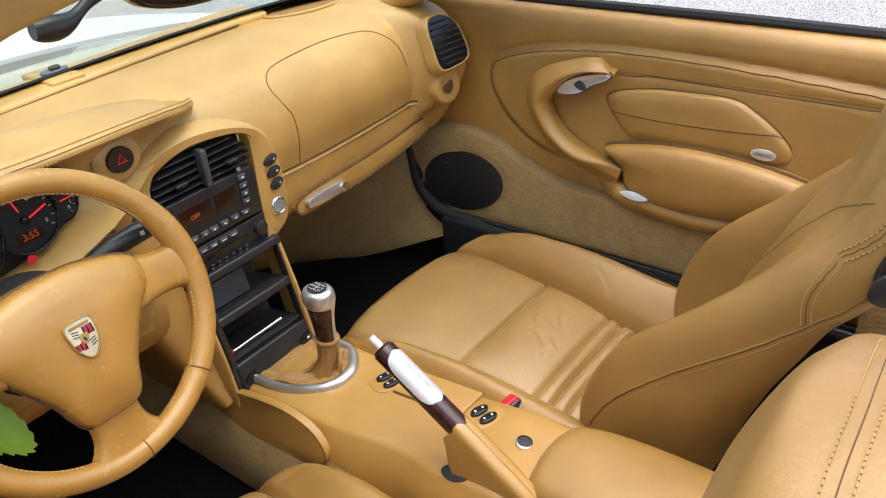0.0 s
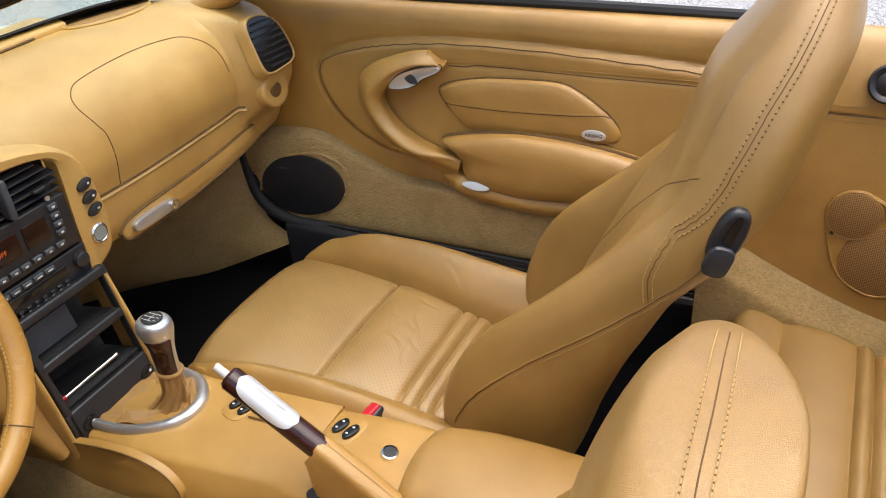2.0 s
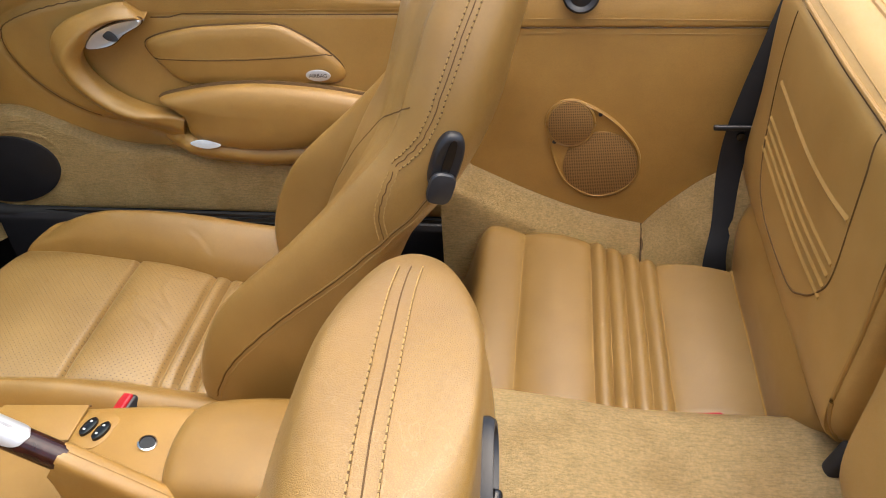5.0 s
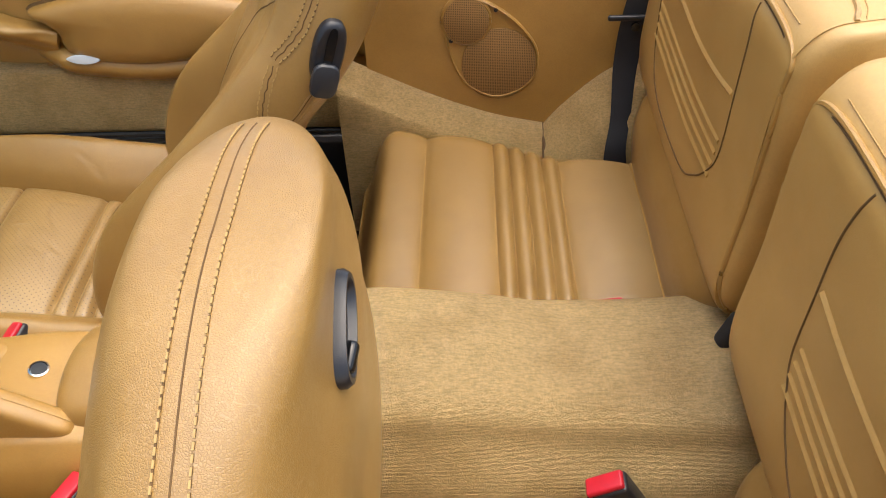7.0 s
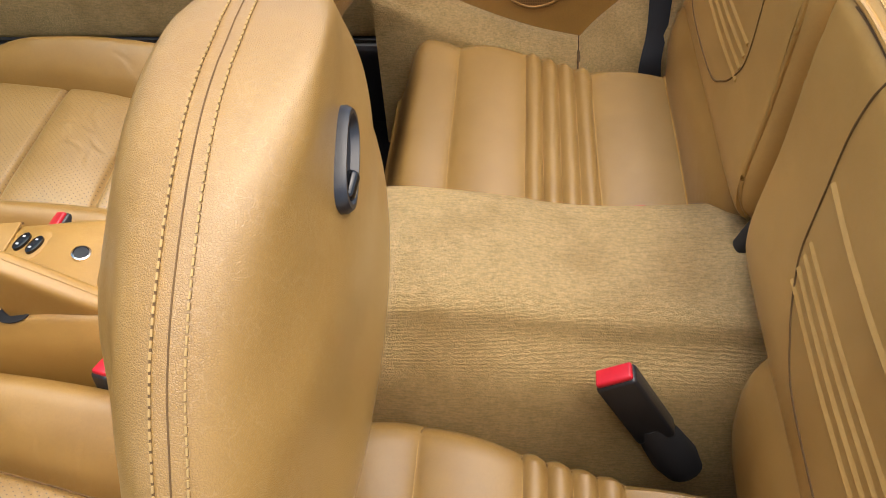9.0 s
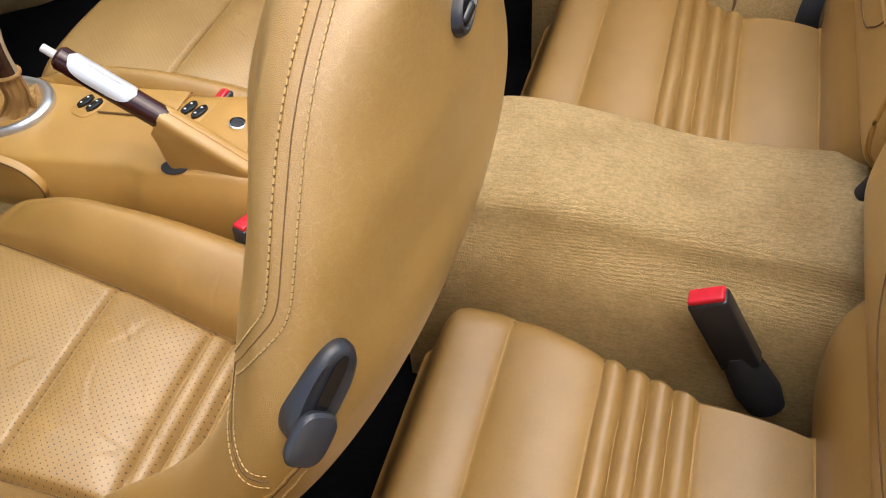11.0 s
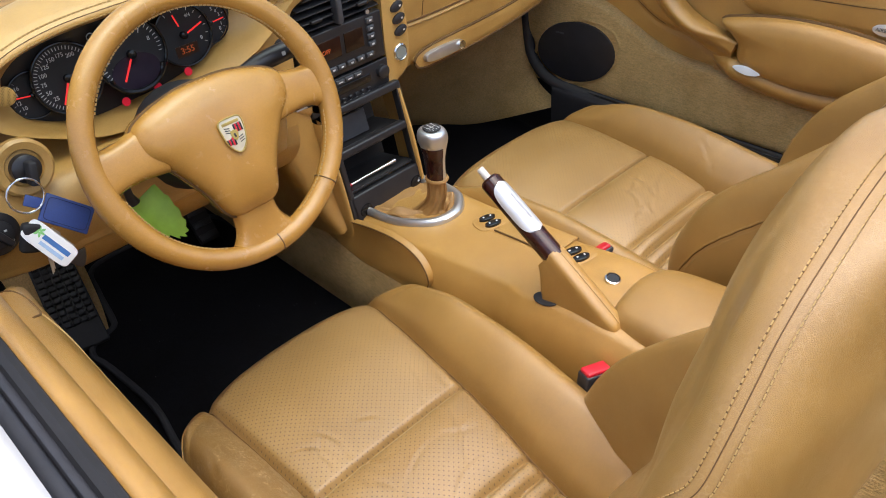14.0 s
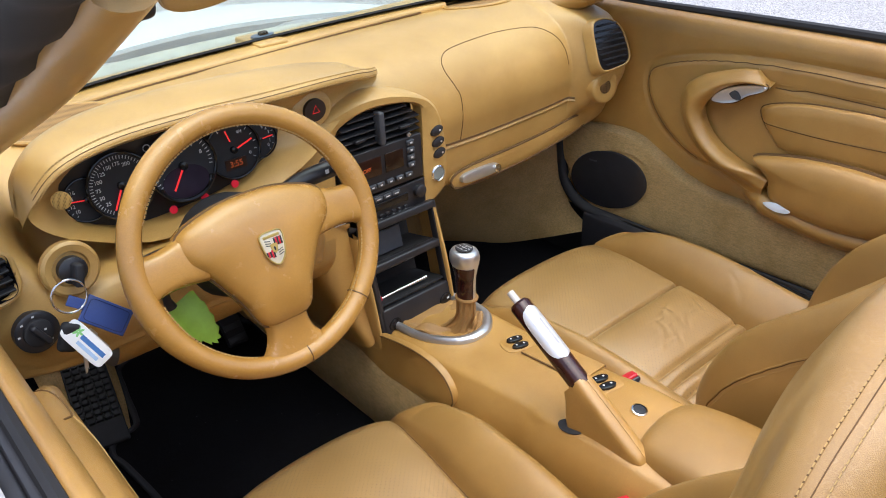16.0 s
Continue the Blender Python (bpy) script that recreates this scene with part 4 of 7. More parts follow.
    # inset centre panel with fine ribs under a bead
    panel = [(s * 0.148, -1.22, 0.788), (s * 0.139, -1.21, 0.745), (s * 0.138, -1.2, 0.683), (s * 0.140, -1.2, 0.614), (s * 0.158, -1.2, 0.580), (s * 0.192, -1.2, 0.547), (s * 0.25, -1.2, 0.520), (s * 0.40, -1.2, 0.518), (s * 0.47, -1.2, 0.56), (s * 0.50, -1.2, 0.65), (s * 0.49, -1.22, 0.78)]
    seam("panel_seam", [bb], panel, 0.0013, SEAM, rsx, 0.0, 8)
    seam("bead", [bb], [(s * 0.145, -1.2, 0.690), (s * 0.22, -1.2, 0.678), (s * 0.32, -1.2, 0.674), (s * 0.48, -1.2, 0.685)], 0.0055, LEATHER_DASH, rsx, -0.0030, 8)
    for i in range(4):
        zz = 0.578 + 0.016 * i
        seam("rib", [bb], [(s * 0.150, -1.2, zz), (s * 0.28, -1.2, zz - 0.006), (s * 0.49, -1.2, zz)], 0.0060, LEATHER_DASH, rsx, -0.0040, 8)
    # piped and stitched edge round the face
    edge = [Vector(secs[2][i]) for i in (0, 1, 2, 3)] + [Vector(secs[j][4]) for j in (3, 4, 5)]
    part("piping", tube(spline(edge, 14), 0.0032, 8), LEATHER_SMOOTH, rsx)
    part("edge_seam", tube(spline([q + Vector((s * 0.006, 0.001, -0.004)) for q in edge], 14), 0.0016, 6), SEAM, rsx)
    stitches([bb], [q + Vector((0, -0.008, 0.010)) for q in edge[4:]], rsx, 0.0045, 0.0005, n=30)
    rear_edge = [(s * (x_in + 0.02), -1.26, 0.815), (s * 0.10, -1.27, 0.825), (s * 0.30, -1.27, 0.825), (s * 0.52, -1.27, 0.815)]
    seam("piping", [bb], rear_edge, 0.0028, LEATHER_SMOOTH, rsx, 0.0, 10)
    stitches([bb], [(a, b - 0.008, c) for a, b, c in rear_edge], rsx, 0.0045, 0.0005, n=30)
    return rsx


rear_seat(1)
rear_seat(-1)

# carpeted tunnel between the rear seats
tun = thing("rear_tunnel", "tan carpet over the tunnel between the rear seats", "carpet", (0, -1.0, FLOOR))
rows = []
for y, zt, w in ((-0.69, 0.38, 0.10), (-0.73, 0.435, 0.105), (-0.80, 0.455, 0.105), (-0.92, 0.450, 0.10), (-1.05, 0.432, 0.10), (-1.25, 0.440, 0.105), (-1.40, 0.46, 0.11)):
    c = 0.012
    rows.append([(c - 0.17, y, FLOOR), (c - 0.162, y, 0.27), (c - 0.145, y, 0.36), (c - w - 0.010, y, zt - 0.038), (c - w + 0.008, y, zt - 0.007), (c - 0.04, y, zt + 0.002), (c + 0.04, y, zt + 0.001), (c + w - 0.018, y, zt - 0.006), (c + w + 0.01, y, zt - 0.035), (c + 0.145, y, 0.36), (c + 0.162, y, 0.27), (c + 0.17, y, FLOOR)])
part("carpet_cover", loft(rows, 6, 4, False, False), CARPET, tun)
part("strap_end", box(0.022, 0.05, 0.05, 0.008, pose(0.022, -1.235, 0.452, 20, 0, 10)), BLACK_SOFT, tun)


def buckle(base, top, lean, name="belt_buckle", label="black belt buckle with a red release button", boot=True):
    """A buckle from its foot to its button."""
    b = thing(name, label, "belt buckle", base, "belt buckles")
    a, t = Vector(base), Vector(top)
    m = facing(a, (t - a), lean)
    k = (t - a).length
    part("housing", box(0.046, 0.026, k * 0.62, 0.005, m @ pose(0, 0, k * 0.68)), BLACK, b)
    part("button", box(0.041, 0.021, 0.008, 0.003, m @ pose(0, 0, k)), RED, b, "red release button")
    if boot:
        part("boot", grid_mesh([[m @ Vector((x * f, y * f * 0.5, k * h)) for x, y in oval(0.026, 0.040, 20)] for f, h in ((0.3, -0.12), (0.9, -0.08), (1.08, 0.08), (0.95, 0.30), (0.72, 0.48))], True, True), BLACK_SOFT, b)
    return b


buckle((-0.162, -1.152, 0.255), (-0.150, -1.060, 0.415), (1, 0, 0))
buckle((-0.130, -0.462, 0.225), (-0.112, -0.462, 0.348), (0.3, 1, 0), boot=False)
buckle((0.142, -0.335, 0.235), (0.128, -0.288, 0.338), (0.3, 1, 0), boot=False)
buckle((0.120, -1.115, 0.30), (0.135, -1.105, 0.378), (1, 0, 0), boot=False)


# ---- dashboard ----
dash = thing("dashboard", "tan leather dashboard with instrument hood and glove box", "dashboard", (0, 0.3, 0.5))


def dash_profile(x):
    """(y, z) down the dashboard at x."""
    right = [(0.36, 0.50), (0.275, 0.497), (0.256, 0.515), (0.247, 0.555), (0.243, 0.600), (0.232, 0.665), (0.248, 0.735), (0.300, 0.786), (0.400, 0.808), (0.52, 0.802), (0.66, 0.786)]
    low = [(0.30, 0.56), (0.10, 0.562), (0.070, 0.585), (0.060, 0.620), (0.066, 0.652), (0.095, 0.676), (0.18, 0.682), (0.24, 0.740), (0.36, 0.800), (0.52, 0.802), (0.66, 0.786)]
    side = [(0.30, 0.56), (0.10, 0.562), (0.070, 0.585), (0.060, 0.625), (0.060, 0.680), (0.075, 0.735), (0.14, 0.765), (0.24, 0.785), (0.36, 0.803), (0.52, 0.802), (0.66, 0.786)]
    k = smooth01(-0.60, -0.65, x)
    left = [(a[0] + (b[0] - a[0]) * k, a[1] + (b[1] - a[1]) * k) for a, b in zip(low, side)]
    t = smooth01(-0.16, -0.22, x)
    out = []
    for i, (a, b) in enumerate(zip(right, left)):
        y, z = a[0] + (b[0] - a[0]) * t, a[1] + (b[1] - a[1]) * t
        # swollen end round the side vent, wrapping back at the door
        if 3 <= i <= 8:
            y -= (0.0, 0.040, 0.058, 0.050, 0.068, 0.030)[i - 3] * smooth01(0.568, 0.612, x)
        if 2 <= i <= 3:
            y -= (0.018, 0.030)[i - 2] * smooth01(0.60, 0.67, x)
        if i < 4:
            z += 0.032 * smooth01(0.58, 0.73, x)
        if x > 0.695 and i < 8:
            y += 0.075 * ((x - 0.695) / 0.04) ** 2
        if x > 0.60:
            z -= 0.012 * ((x - 0.60) / 0.14) ** 2 * (i > 5)
        if x < -0.60:
            e = (-0.60 - x) / 0.13
            y += 0.05 * e * e * (i < 7)
        y -= 0.10 * abs(x / 0.7) ** 2.5 * (i > 8)
        out.append((y, z))
    return out


xs = [-0.735, -0.70, -0.66, -0.63, -0.60, -0.55, -0.42, -0.30, -0.22, -0.19, -0.16, -0.10, 0.0, 0.10, 0.18, 0.28, 0.40, 0.52, 0.568, 0.578, 0.59, 0.602, 0.612, 0.65, 0.69, 0.72, 0.735]
dash_top = part("dash_cover", loft([[(x, y, z) for y, z in dash_profile(x)] for x in xs], 4, 5, False, False), LEATHER_DASH, dash)
end = [(0.735, y, z) for y, z in dash_profile(0.735)]
part("end_cap", grid_mesh([spline(end, 5), [(0.737, 0.5, 0.62)] * (5 * (len(end) - 1) + 1)]), LEATHER_DASH, dash)
# cover of the passenger airbag and the trim rail below
seam("airbag_seam", [dash_top], [(0.240, 0.243, 0.601), (0.239, 0.235, 0.694), (0.231, 0.241, 0.717), (0.218, 0.258, 0.751), (0.228, 0.277, 0.771), (0.268, 0.292, 0.781), (0.392, 0.299, 0.785), (0.493, 0.289, 0.779), (0.536, 0.269, 0.764), (0.559, 0.248, 0.736), (0.566, 0.236, 0.690)], 0.0010, SEAM, dash, 0, 10)
seam("rail_seam", [dash_top], [(0.13, 0.243, 0.606), (0.3, 0.243, 0.600), (0.5, 0.243, 0.606), (0.60, 0.24, 0.613)], 0.0022, SEAM, dash, 0, 10)
seam("rail_bead", [dash_top], [(0.13, 0.243, 0.597), (0.3, 0.243, 0.592), (0.5, 0.243, 0.598), (0.60, 0.24, 0.605)], 0.005, LEATHER_DASH, dash, -0.002, 10)
glove = thing("glove_box", "tan leather glove box lid with a silver latch", "glove box", (0.43, 0.25, 0.5))
gp = spline([(0.222, 0.525), (0.267, 0.535), (0.40, 0.539), (0.507, 0.545), (0.60, 0.555), (0.632, 0.552), (0.642, 0.536), (0.625, 0.520), (0.52, 0.503), (0.40, 0.493), (0.25, 0.490), (0.215, 0.505)], 5, True)
rows = [[(0.43 + (x - 0.43) * f, 0.250 - h + 0.05 * max(0, (0.535 - z)), 0.524 + (z - 0.524) * f) for x, z in gp] for f, h in ((1.0, -0.01), (1.0, 0.001), (0.985, 0.004), (0.95, 0.005), (0.4, 0.006))]
lid = part("lid", grid_mesh(rows, True, True), LEATHER_DASH, glove)
part("lid_gap", tube([(x, 0.2465 + 0.05 * max(0, (0.535 - z)), z) for x, z in gp], 0.003, 6, True), SEAM, glove)
lt = part("latch", plate(oval(0.056, 0.0125, 32, 3.2), 0.012, facing((0.292, 0.247, 0.512), (0, -1, 0.05), spin=-1), 0.004), SILVER, glove, "silver latch with a lock")
part("lock", lathe([(0.009, 0), (0.009, 0.006), (0.006, 0.007), (0.002, 0.006)], facing((0.336, 0.236, 0.512), (0, -1, 0.05)), 20), CHROME, lt)

# side vent and round demister
vent = thing("side_vent", "black slatted air vent at the dashboard's end", "air vent", (0.66, 0.24, 0.73), "air vents")
nv = Vector((-0.12, -1, 0.42)).normalized()
vm = facing(Vector((0.637, 0.178, 0.733)), nv) @ Matrix.Scale(0.9, 4)
ov = [(-0.045, -0.055), (-0.048, 0.0), (-0.040, 0.052), (0.0, 0.060), (0.038, 0.040), (0.052, 0.0), (0.048, -0.048), (0.0, -0.060)]
ring = spline(ov, 4, True)
part("frame", grid_mesh([[vm @ Vector((x * f, y * f, h)) for x, y in ring] for f, h in ((1.16, -0.030), (1.10, -0.004), (1.06, 0.002), (1.03, 0.003), (1.0, 0.002), (0.97, -0.012))], True), LEATHER_DASH, vent)
part("well", grid_mesh([[vm @ Vector((x * f, y * f, h)) for x, y in ring] for f, h in ((0.985, 0.0), (0.95, -0.02), (0.3, -0.022))], True, True), BLACK_GLOSS, vent)
for i in range(8):
    y = -0.048 + i * 0.0138
    w = 0.046 * (1 - (abs(y) / 0.085) ** 2)
    part("slat", box(2 * w, 0.0022, 0.014, 0.0008, vm @ pose(0.001, y, 0.0, 25)), BLACK, vent)
for x in (-0.014, 0.016):
    part("guide", box(0.002, 0.108, 0.008, 0.0006, vm @ pose(x, 0, -0.008)), BLACK, vent)
dm = thing("demister", "round tan demister grille on the dashboard's end", "air vent", (0.66, 0.21, 0.62), "air vents")
mm = facing((0.630, 0.180, 0.635), Vector((-0.12, -1, 0.05)))
part("disc", lathe([(0.0, -0.01), (0.040, -0.045), (0.039, -0.003), (0.037, 0.002), (0.033, 0.004), (0.026, 0.0035), (0.017, 0.002), (0.016, 0.0), (0.002, 0.0)], mm), LEATHER_DASH, dm)
part("grille", plate(oval(0.0155, 0.0155, 28), 0.002, mm @ pose(0, 0, 0.0005), 0.0006), mesh_grille("demister_mesh", (0.20, 0.11, 0.04), 220.0), dm)

# defroster rail under the windscreen, sensor and speakers
part("defroster_rail", loft([[(x, y0, 0.798), (x, y0 + 0.006, 0.8135), (x, y0 + 0.05, 0.816), (x, y0 + 0.105, 0.812), (x, y0 + 0.125, 0.785)] for x, y0 in ((-0.46, 0.405), (-0.42, 0.436), (-0.3, 0.452), (-0.1, 0.468), (0.06, 0.482), (0.2, 0.492), (0.36, 0.50), (0.44, 0.50))], 6, 5, False, False), LEATHER_DASH, dash)
part("rail_groove", tube(spline([(-0.42, 0.433, 0.806), (-0.3, 0.450, 0.806), (-0.1, 0.466, 0.806), (0.06, 0.480, 0.806), (0.2, 0.490, 0.806), (0.36, 0.498, 0.806)], 6), 0.0022, 6), SEAM, dash)
sm = facing((-0.020, 0.540, 0.8205), (0, -0.1, 1), (0, 1, 0))
sh = part("sensor_bridge", box(0.064, 0.105, 0.012, 0.004, pose(-0.026, 0.536, 0.8145)), LEATHER_DASH, dash)
part("light_sensor", plate(oval(0.026, 0.012, 28), 0.003, sm @ pose(0, 0, 0.002), 0.001), plain("blue_grey_metal", (0.16, 0.20, 0.26), 0.3, 0.5), sh, "oval blue-grey light sensor")
part("sensor_eye", box(0.02, 0.011, 0.009, 0.003, sm @ pose(0.002, 0, 0.007)), BLACK_GLOSS, sh)
for cx, cy, a, b in ((-0.482, 0.378, 0.088, 0.050), (0.525, 0.480, 0.095, 0.068)):
    g = laid([dash_top], [(cx, cy, 0.80), (cx + 0.01, cy, 0.80)])[0]
    mt = facing(g[0], g[1], (0, 1, 0), 0)
    sk = part("top_speaker", plate(oval(a, b, 40), 0.004, mt, 0.001), GRILLE, dash, "oval tan mesh speaker grille")
    part("speaker_rim", tube([mt @ Vector((x * 1.03, y * 1.04, 0.002)) for x, y in oval(a, b, 40)], 0.0035, 6, True), LEATHER_DASH, sk)


# ---- instrument hood and cluster ----
hood = thing("instrument_hood", "stitched tan leather hood over the round instruments", "instrument hood", (-0.36, 0.2, 0.7))
net = []
for x, ylip, zlip, ztop, yb in ((-0.617, 0.150, 0.752, 0.764, 0.17), (-0.612, 0.134, 0.770, 0.796, 0.205), (-0.600, 0.118, 0.790, 0.822, 0.235), (-0.562, 0.110, 0.824, 0.852, 0.27), (-0.49, 0.108, 0.842, 0.868, 0.30), (-0.38, 0.106, 0.846, 0.872, 0.315), (-0.26, 0.108, 0.842, 0.866, 0.325), (-0.15, 0.122, 0.836, 0.854, 0.335), (-0.06, 0.150, 0.824, 0.836, 0.32), (-0.015, 0.186, 0.809, 0.816, 0.31), (0.022, 0.220, 0.797, 0.801, 0.305), (0.048, 0.250, 0.786, 0.787, 0.30)):
    net.append([(x, ylip + 0.012, zlip - 0.008), (x, ylip, zlip), (x, ylip + 0.006, zlip + 0.010), (x, ylip + 0.030, ztop - 0.006), (x, ylip * 0.55 + yb * 0.45, ztop), (x, ylip * 0.2 + yb * 0.8, (ztop * 0.62 + 0.775 * 0.38)), (x, yb, 0.765)])
net.append([(0.066, 0.280 + 0.002 * i, 0.774) for i in range(7)])
hood_top = part("hood_cover", loft(net, 6, 5, False, False), LEATHER_DASH, hood)
lipline = [(q[1][0], q[1][1] + 0.003, q[1][2] + 0.006) for q in net[2:-1]]
seam("lip_seam", [hood_top], lipline, 0.0007, SEAM, hood, 0.0, 8)
stitches([hood_top], [(a, b + 0.004, c + 0.008) for a, b, c in lipline], hood, 0.006, 0.0009, n=12)
stitches([hood_top], [(a, b - 0.004, c - 0.006) for a, b, c in lipline[:-1]], hood, 0.006, 0.0008, n=12)
cx, cz = -0.390, 0.760
inner = spline([(-0.558, 0.765), (-0.548, 0.800), (-0.50, 0.824), (-0.42, 0.834), (-0.34, 0.834), (-0.27, 0.826), (-0.228, 0.808), (-0.216, 0.777), (-0.232, 0.745), (-0.275, 0.722), (-0.33, 0.706), (-0.40, 0.699), (-0.47, 0.699), (-0.535, 0.724)], 4, True)
outline = spline([(-0.612, 0.772), (-0.597, 0.797), (-0.545, 0.832), (-0.42, 0.847), (-0.34, 0.846), (-0.25, 0.842), (-0.13, 0.832), (0.036, 0.787), (-0.075, 0.762), (-0.21, 0.722), (-0.29, 0.696), (-0.38, 0.686), (-0.47, 0.688), (-0.572, 0.732)], 4, True)
rows = []
for f, y in ((0.0, 0.0), (0.3, 0.012), (0.75, 0.028), (1.0, 0.052)):
    rows.append([(ox + (ix - ox) * f, 0.113 + 0.52 * max(0, ox + 0.2) * (1 - f) + y, oz + (iz - oz) * f) for (ix, iz), (ox, oz) in zip(inner, outline)])
part("bezel", grid_mesh(rows, True), LEATHER_DASH, hood)
clus = thing("instrument_cluster", "black instrument cluster with five round dials", "instrument cluster", (cx, 0.17, 0.70))
part("face", grid_mesh([[(x, 0.166, z) for x, z in inner], [(cx + (x - cx) * 0.97, 0.176, cz + (z - cz) * 0.97) for x, z in inner], [(cx + (x - cx) * 0.3, 0.178, cz + (z - cz) * 0.3) for x, z in inner]], True, True), BLACK, clus)
NEEDLE = glow("red_needle", (0.85, 0.03, 0.03), 0.3)
AMBER = glow("amber_display", (0.55, 0.10, 0.02), 0.06)
DIAL = plain("dial_face", (0.012, 0.013, 0.016), 0.5)
nd = Vector((0, -1, 0.12)).normalized()


def dial(at, r, marks, a0, a1, needle, numbers=()):
    g = thing("dial", "round black dial with white marks and a red needle", "gauge", at, "dials")
    m = facing(at, nd)
    part("dial_face", lathe([(0, 0), (r * 0.97, 0), (r * 0.97, 0.001), (0.001, 0.001)], m, 40), DIAL, g)
    part("ring", tube([m @ Vector((r * math.cos(a), r * math.sin(a), 0.004)) for a in (2 * math.pi * j / 40 for j in range(40))], r * 0.045, 8, True), BLACK_GLOSS, g)
    ticks = []
    for i in range(marks):
        a = radians(a0 + (a1 - a0) * i / (marks - 1))
        ticks.append(box(r * 0.10, r * 0.020, 0.0006, 0, m @ Matrix.Rotation(a, 4, "Z") @ pose(r * 0.86, 0, 0.0016)))
    part("tick_marks", merge(*ticks), MARK, g, smooth=False)
    for body, ang in numbers:
        a = radians(ang)
        part("number", text_bm(body, r * (0.165 if r > 0.04 else 0.24), m @ pose(r * 0.67 * math.cos(a), r * 0.66 * math.sin(a), 0.0016)), MARK, g)
    a = radians(needle)
    part("needle", box(r * 0.80, r * 0.05, 0.001, 0, m @ Matrix.Rotation(a, 4, "Z") @ pose(r * 0.36, 0, 0.006)), NEEDLE, g, "red needle")
    part("hub", lathe([(r * 0.12, 0), (r * 0.12, 0.008), (0.001, 0.009)], m, 20), BLACK_GLOSS, g)
    return g, m


dial((-0.527, 0.164, 0.758), 0.031, 7, 230, 130, 172, [("10", 222), ("12", 195), ("14", 165), ("16", 138)])
dial((-0.479, 0.156, 0.766), 0.047, 33, 240, 40, 241, [("25", 222), ("50", 200), ("75", 178), ("100", 156), ("125", 134), ("150", 112), ("175", 88), ("200", 62)])
g3, m3 = dial((-0.389, 0.148, 0.770), 0.051, 33, 235, -10, 236, [("1", 205), ("2", 180), ("3", 155), ("4", 130), ("5", 105), ("6", 80), ("7", 52), ("8", 22)])
g4, m4 = dial((-0.303, 0.156, 0.767), 0.044, 9, 120, -30, 18, [("4/4", 58), ("0", -24)])
dial((-0.254, 0.164, 0.768), 0.030, 6, 62, -50, 4, [("5", 62), ("4", 40), ("3", 20), ("1", -20), ("0", -42)])
part("clock", text_bm("3:55", 0.013, m4 @ pose(0.0, -0.022, 0.0026)), AMBER, g4, "amber clock digits")
part("clock_window", box(0.036, 0.016, 0.0008, 0, m4 @ pose(0.0, -0.022, 0.0015)), plain("dark_amber", (0.03, 0.010, 0.004), 0.3), g4)
part("needle", box(0.018, 0.002, 0.001, 0, m4 @ Matrix.Rotation(radians(105), 4, "Z") @ pose(0.024, 0, 0.006)), NEEDLE, g4, "short red needle")
part("display", plate(oval(0.036, 0.024, 30), 0.001, m3 @ pose(0.0, -0.024, 0.0015)), plain("dim_display", (0.03, 0.022, 0.035), 0.15), g3)
part("display_rim", tube([m3 @ Vector((0.039 * math.cos(a), -0.024 + 0.028 * math.sin(a), 0.003)) for a in (math.pi * j / 20 - math.pi for j in range(21))], 0.0035, 8), BLACK_GLOSS, g3)
LAMP = glow("red_lamp", (0.65, 0.01, 0.03), 0.1)
for x, z in ((-0.418, 0.7085), (-0.367, 0.7115), (-0.316, 0.7165)):
    part("warning_lamp", lathe([(0.0062, 0), (0.0062, 0.001), (0.001, 0.0012)], facing((x, 0.142, z + 0.002), (0, -1, 0.2)), 18), LAMP, clus, "red warning lamp")
part("bulb_sign", tube([(-0.430 + 0.005 * math.cos(a), 0.160, 0.806 + 0.005 * math.sin(a)) for a in (2 * math.pi * j / 16 for j in range(16))], 0.0008, 5, True), MARK, clus)
hz = thing("hazard_switch", "round dark hazard switch with a red triangle", "switch", (-0.155, 0.16, 0.80))
hm = facing((-0.154, 0.155, 0.792), Vector((0.05, -1, 0.05)))
part("surround", lathe([(0.001, 0), (0.033, -0.010), (0.033, -0.003), (0.028, 0.0005), (0.0205, 0.002)], hm, 36, 1.15, 0.95), LEATHER_DASH, hz)
part("button", lathe([(0.001, 0.002), (0.020, 0.002), (0.019, 0.007), (0.001, 0.008)], hm, 32, 1.08, 0.95), plain("dark_brown_plastic", (0.03, 0.018, 0.014), 0.4), hz)
part("triangle", tube([hm @ Vector((0.008 * math.cos(a), 0.008 * math.sin(a), 0.0085)) for a in (radians(90), radians(210), radians(330))], 0.0008, 6, True), glow("red_mark", (0.8, 0.02, 0.02), 0.3), hz)
part("vent_mark", lathe([(0.001, 0), (0.0125, 0), (0.0125, 0.002), (0.011, 0.003), (0.001, 0.003)], facing((-0.568, 0.120, 0.785), (-0.25, -1, 0.1)), 28), mesh_grille("round_mesh", (0.48, 0.29, 0.08), 560.0), hood)


# ---- centre stack ----
stack = thing("centre_stack", "tan surround with black radio, climate panel and storage trays", "centre console", (0, 0.18, 0.4))
sur = spline([(-0.178, 0.60), (-0.188, 0.697), (-0.165, 0.742), (-0.134, 0.764), (-0.028, 0.781), (0.067, 0.761), (0.125, 0.722), (0.148, 0.643), (0.148, 0.575), (0.12, 0.538), (0.0, 0.52), (-0.11, 0.54)], 5, True)
hole = spline([(-0.108, 0.58), (-0.114, 0.70), (-0.108, 0.728), (-0.09, 0.743), (-0.036, 0.756), (0.040, 0.750), (0.078, 0.735), (0.084, 0.705), (0.081, 0.62), (0.081, 0.56), (0.07, 0.545), (0.0, 0.54)], 5, True)
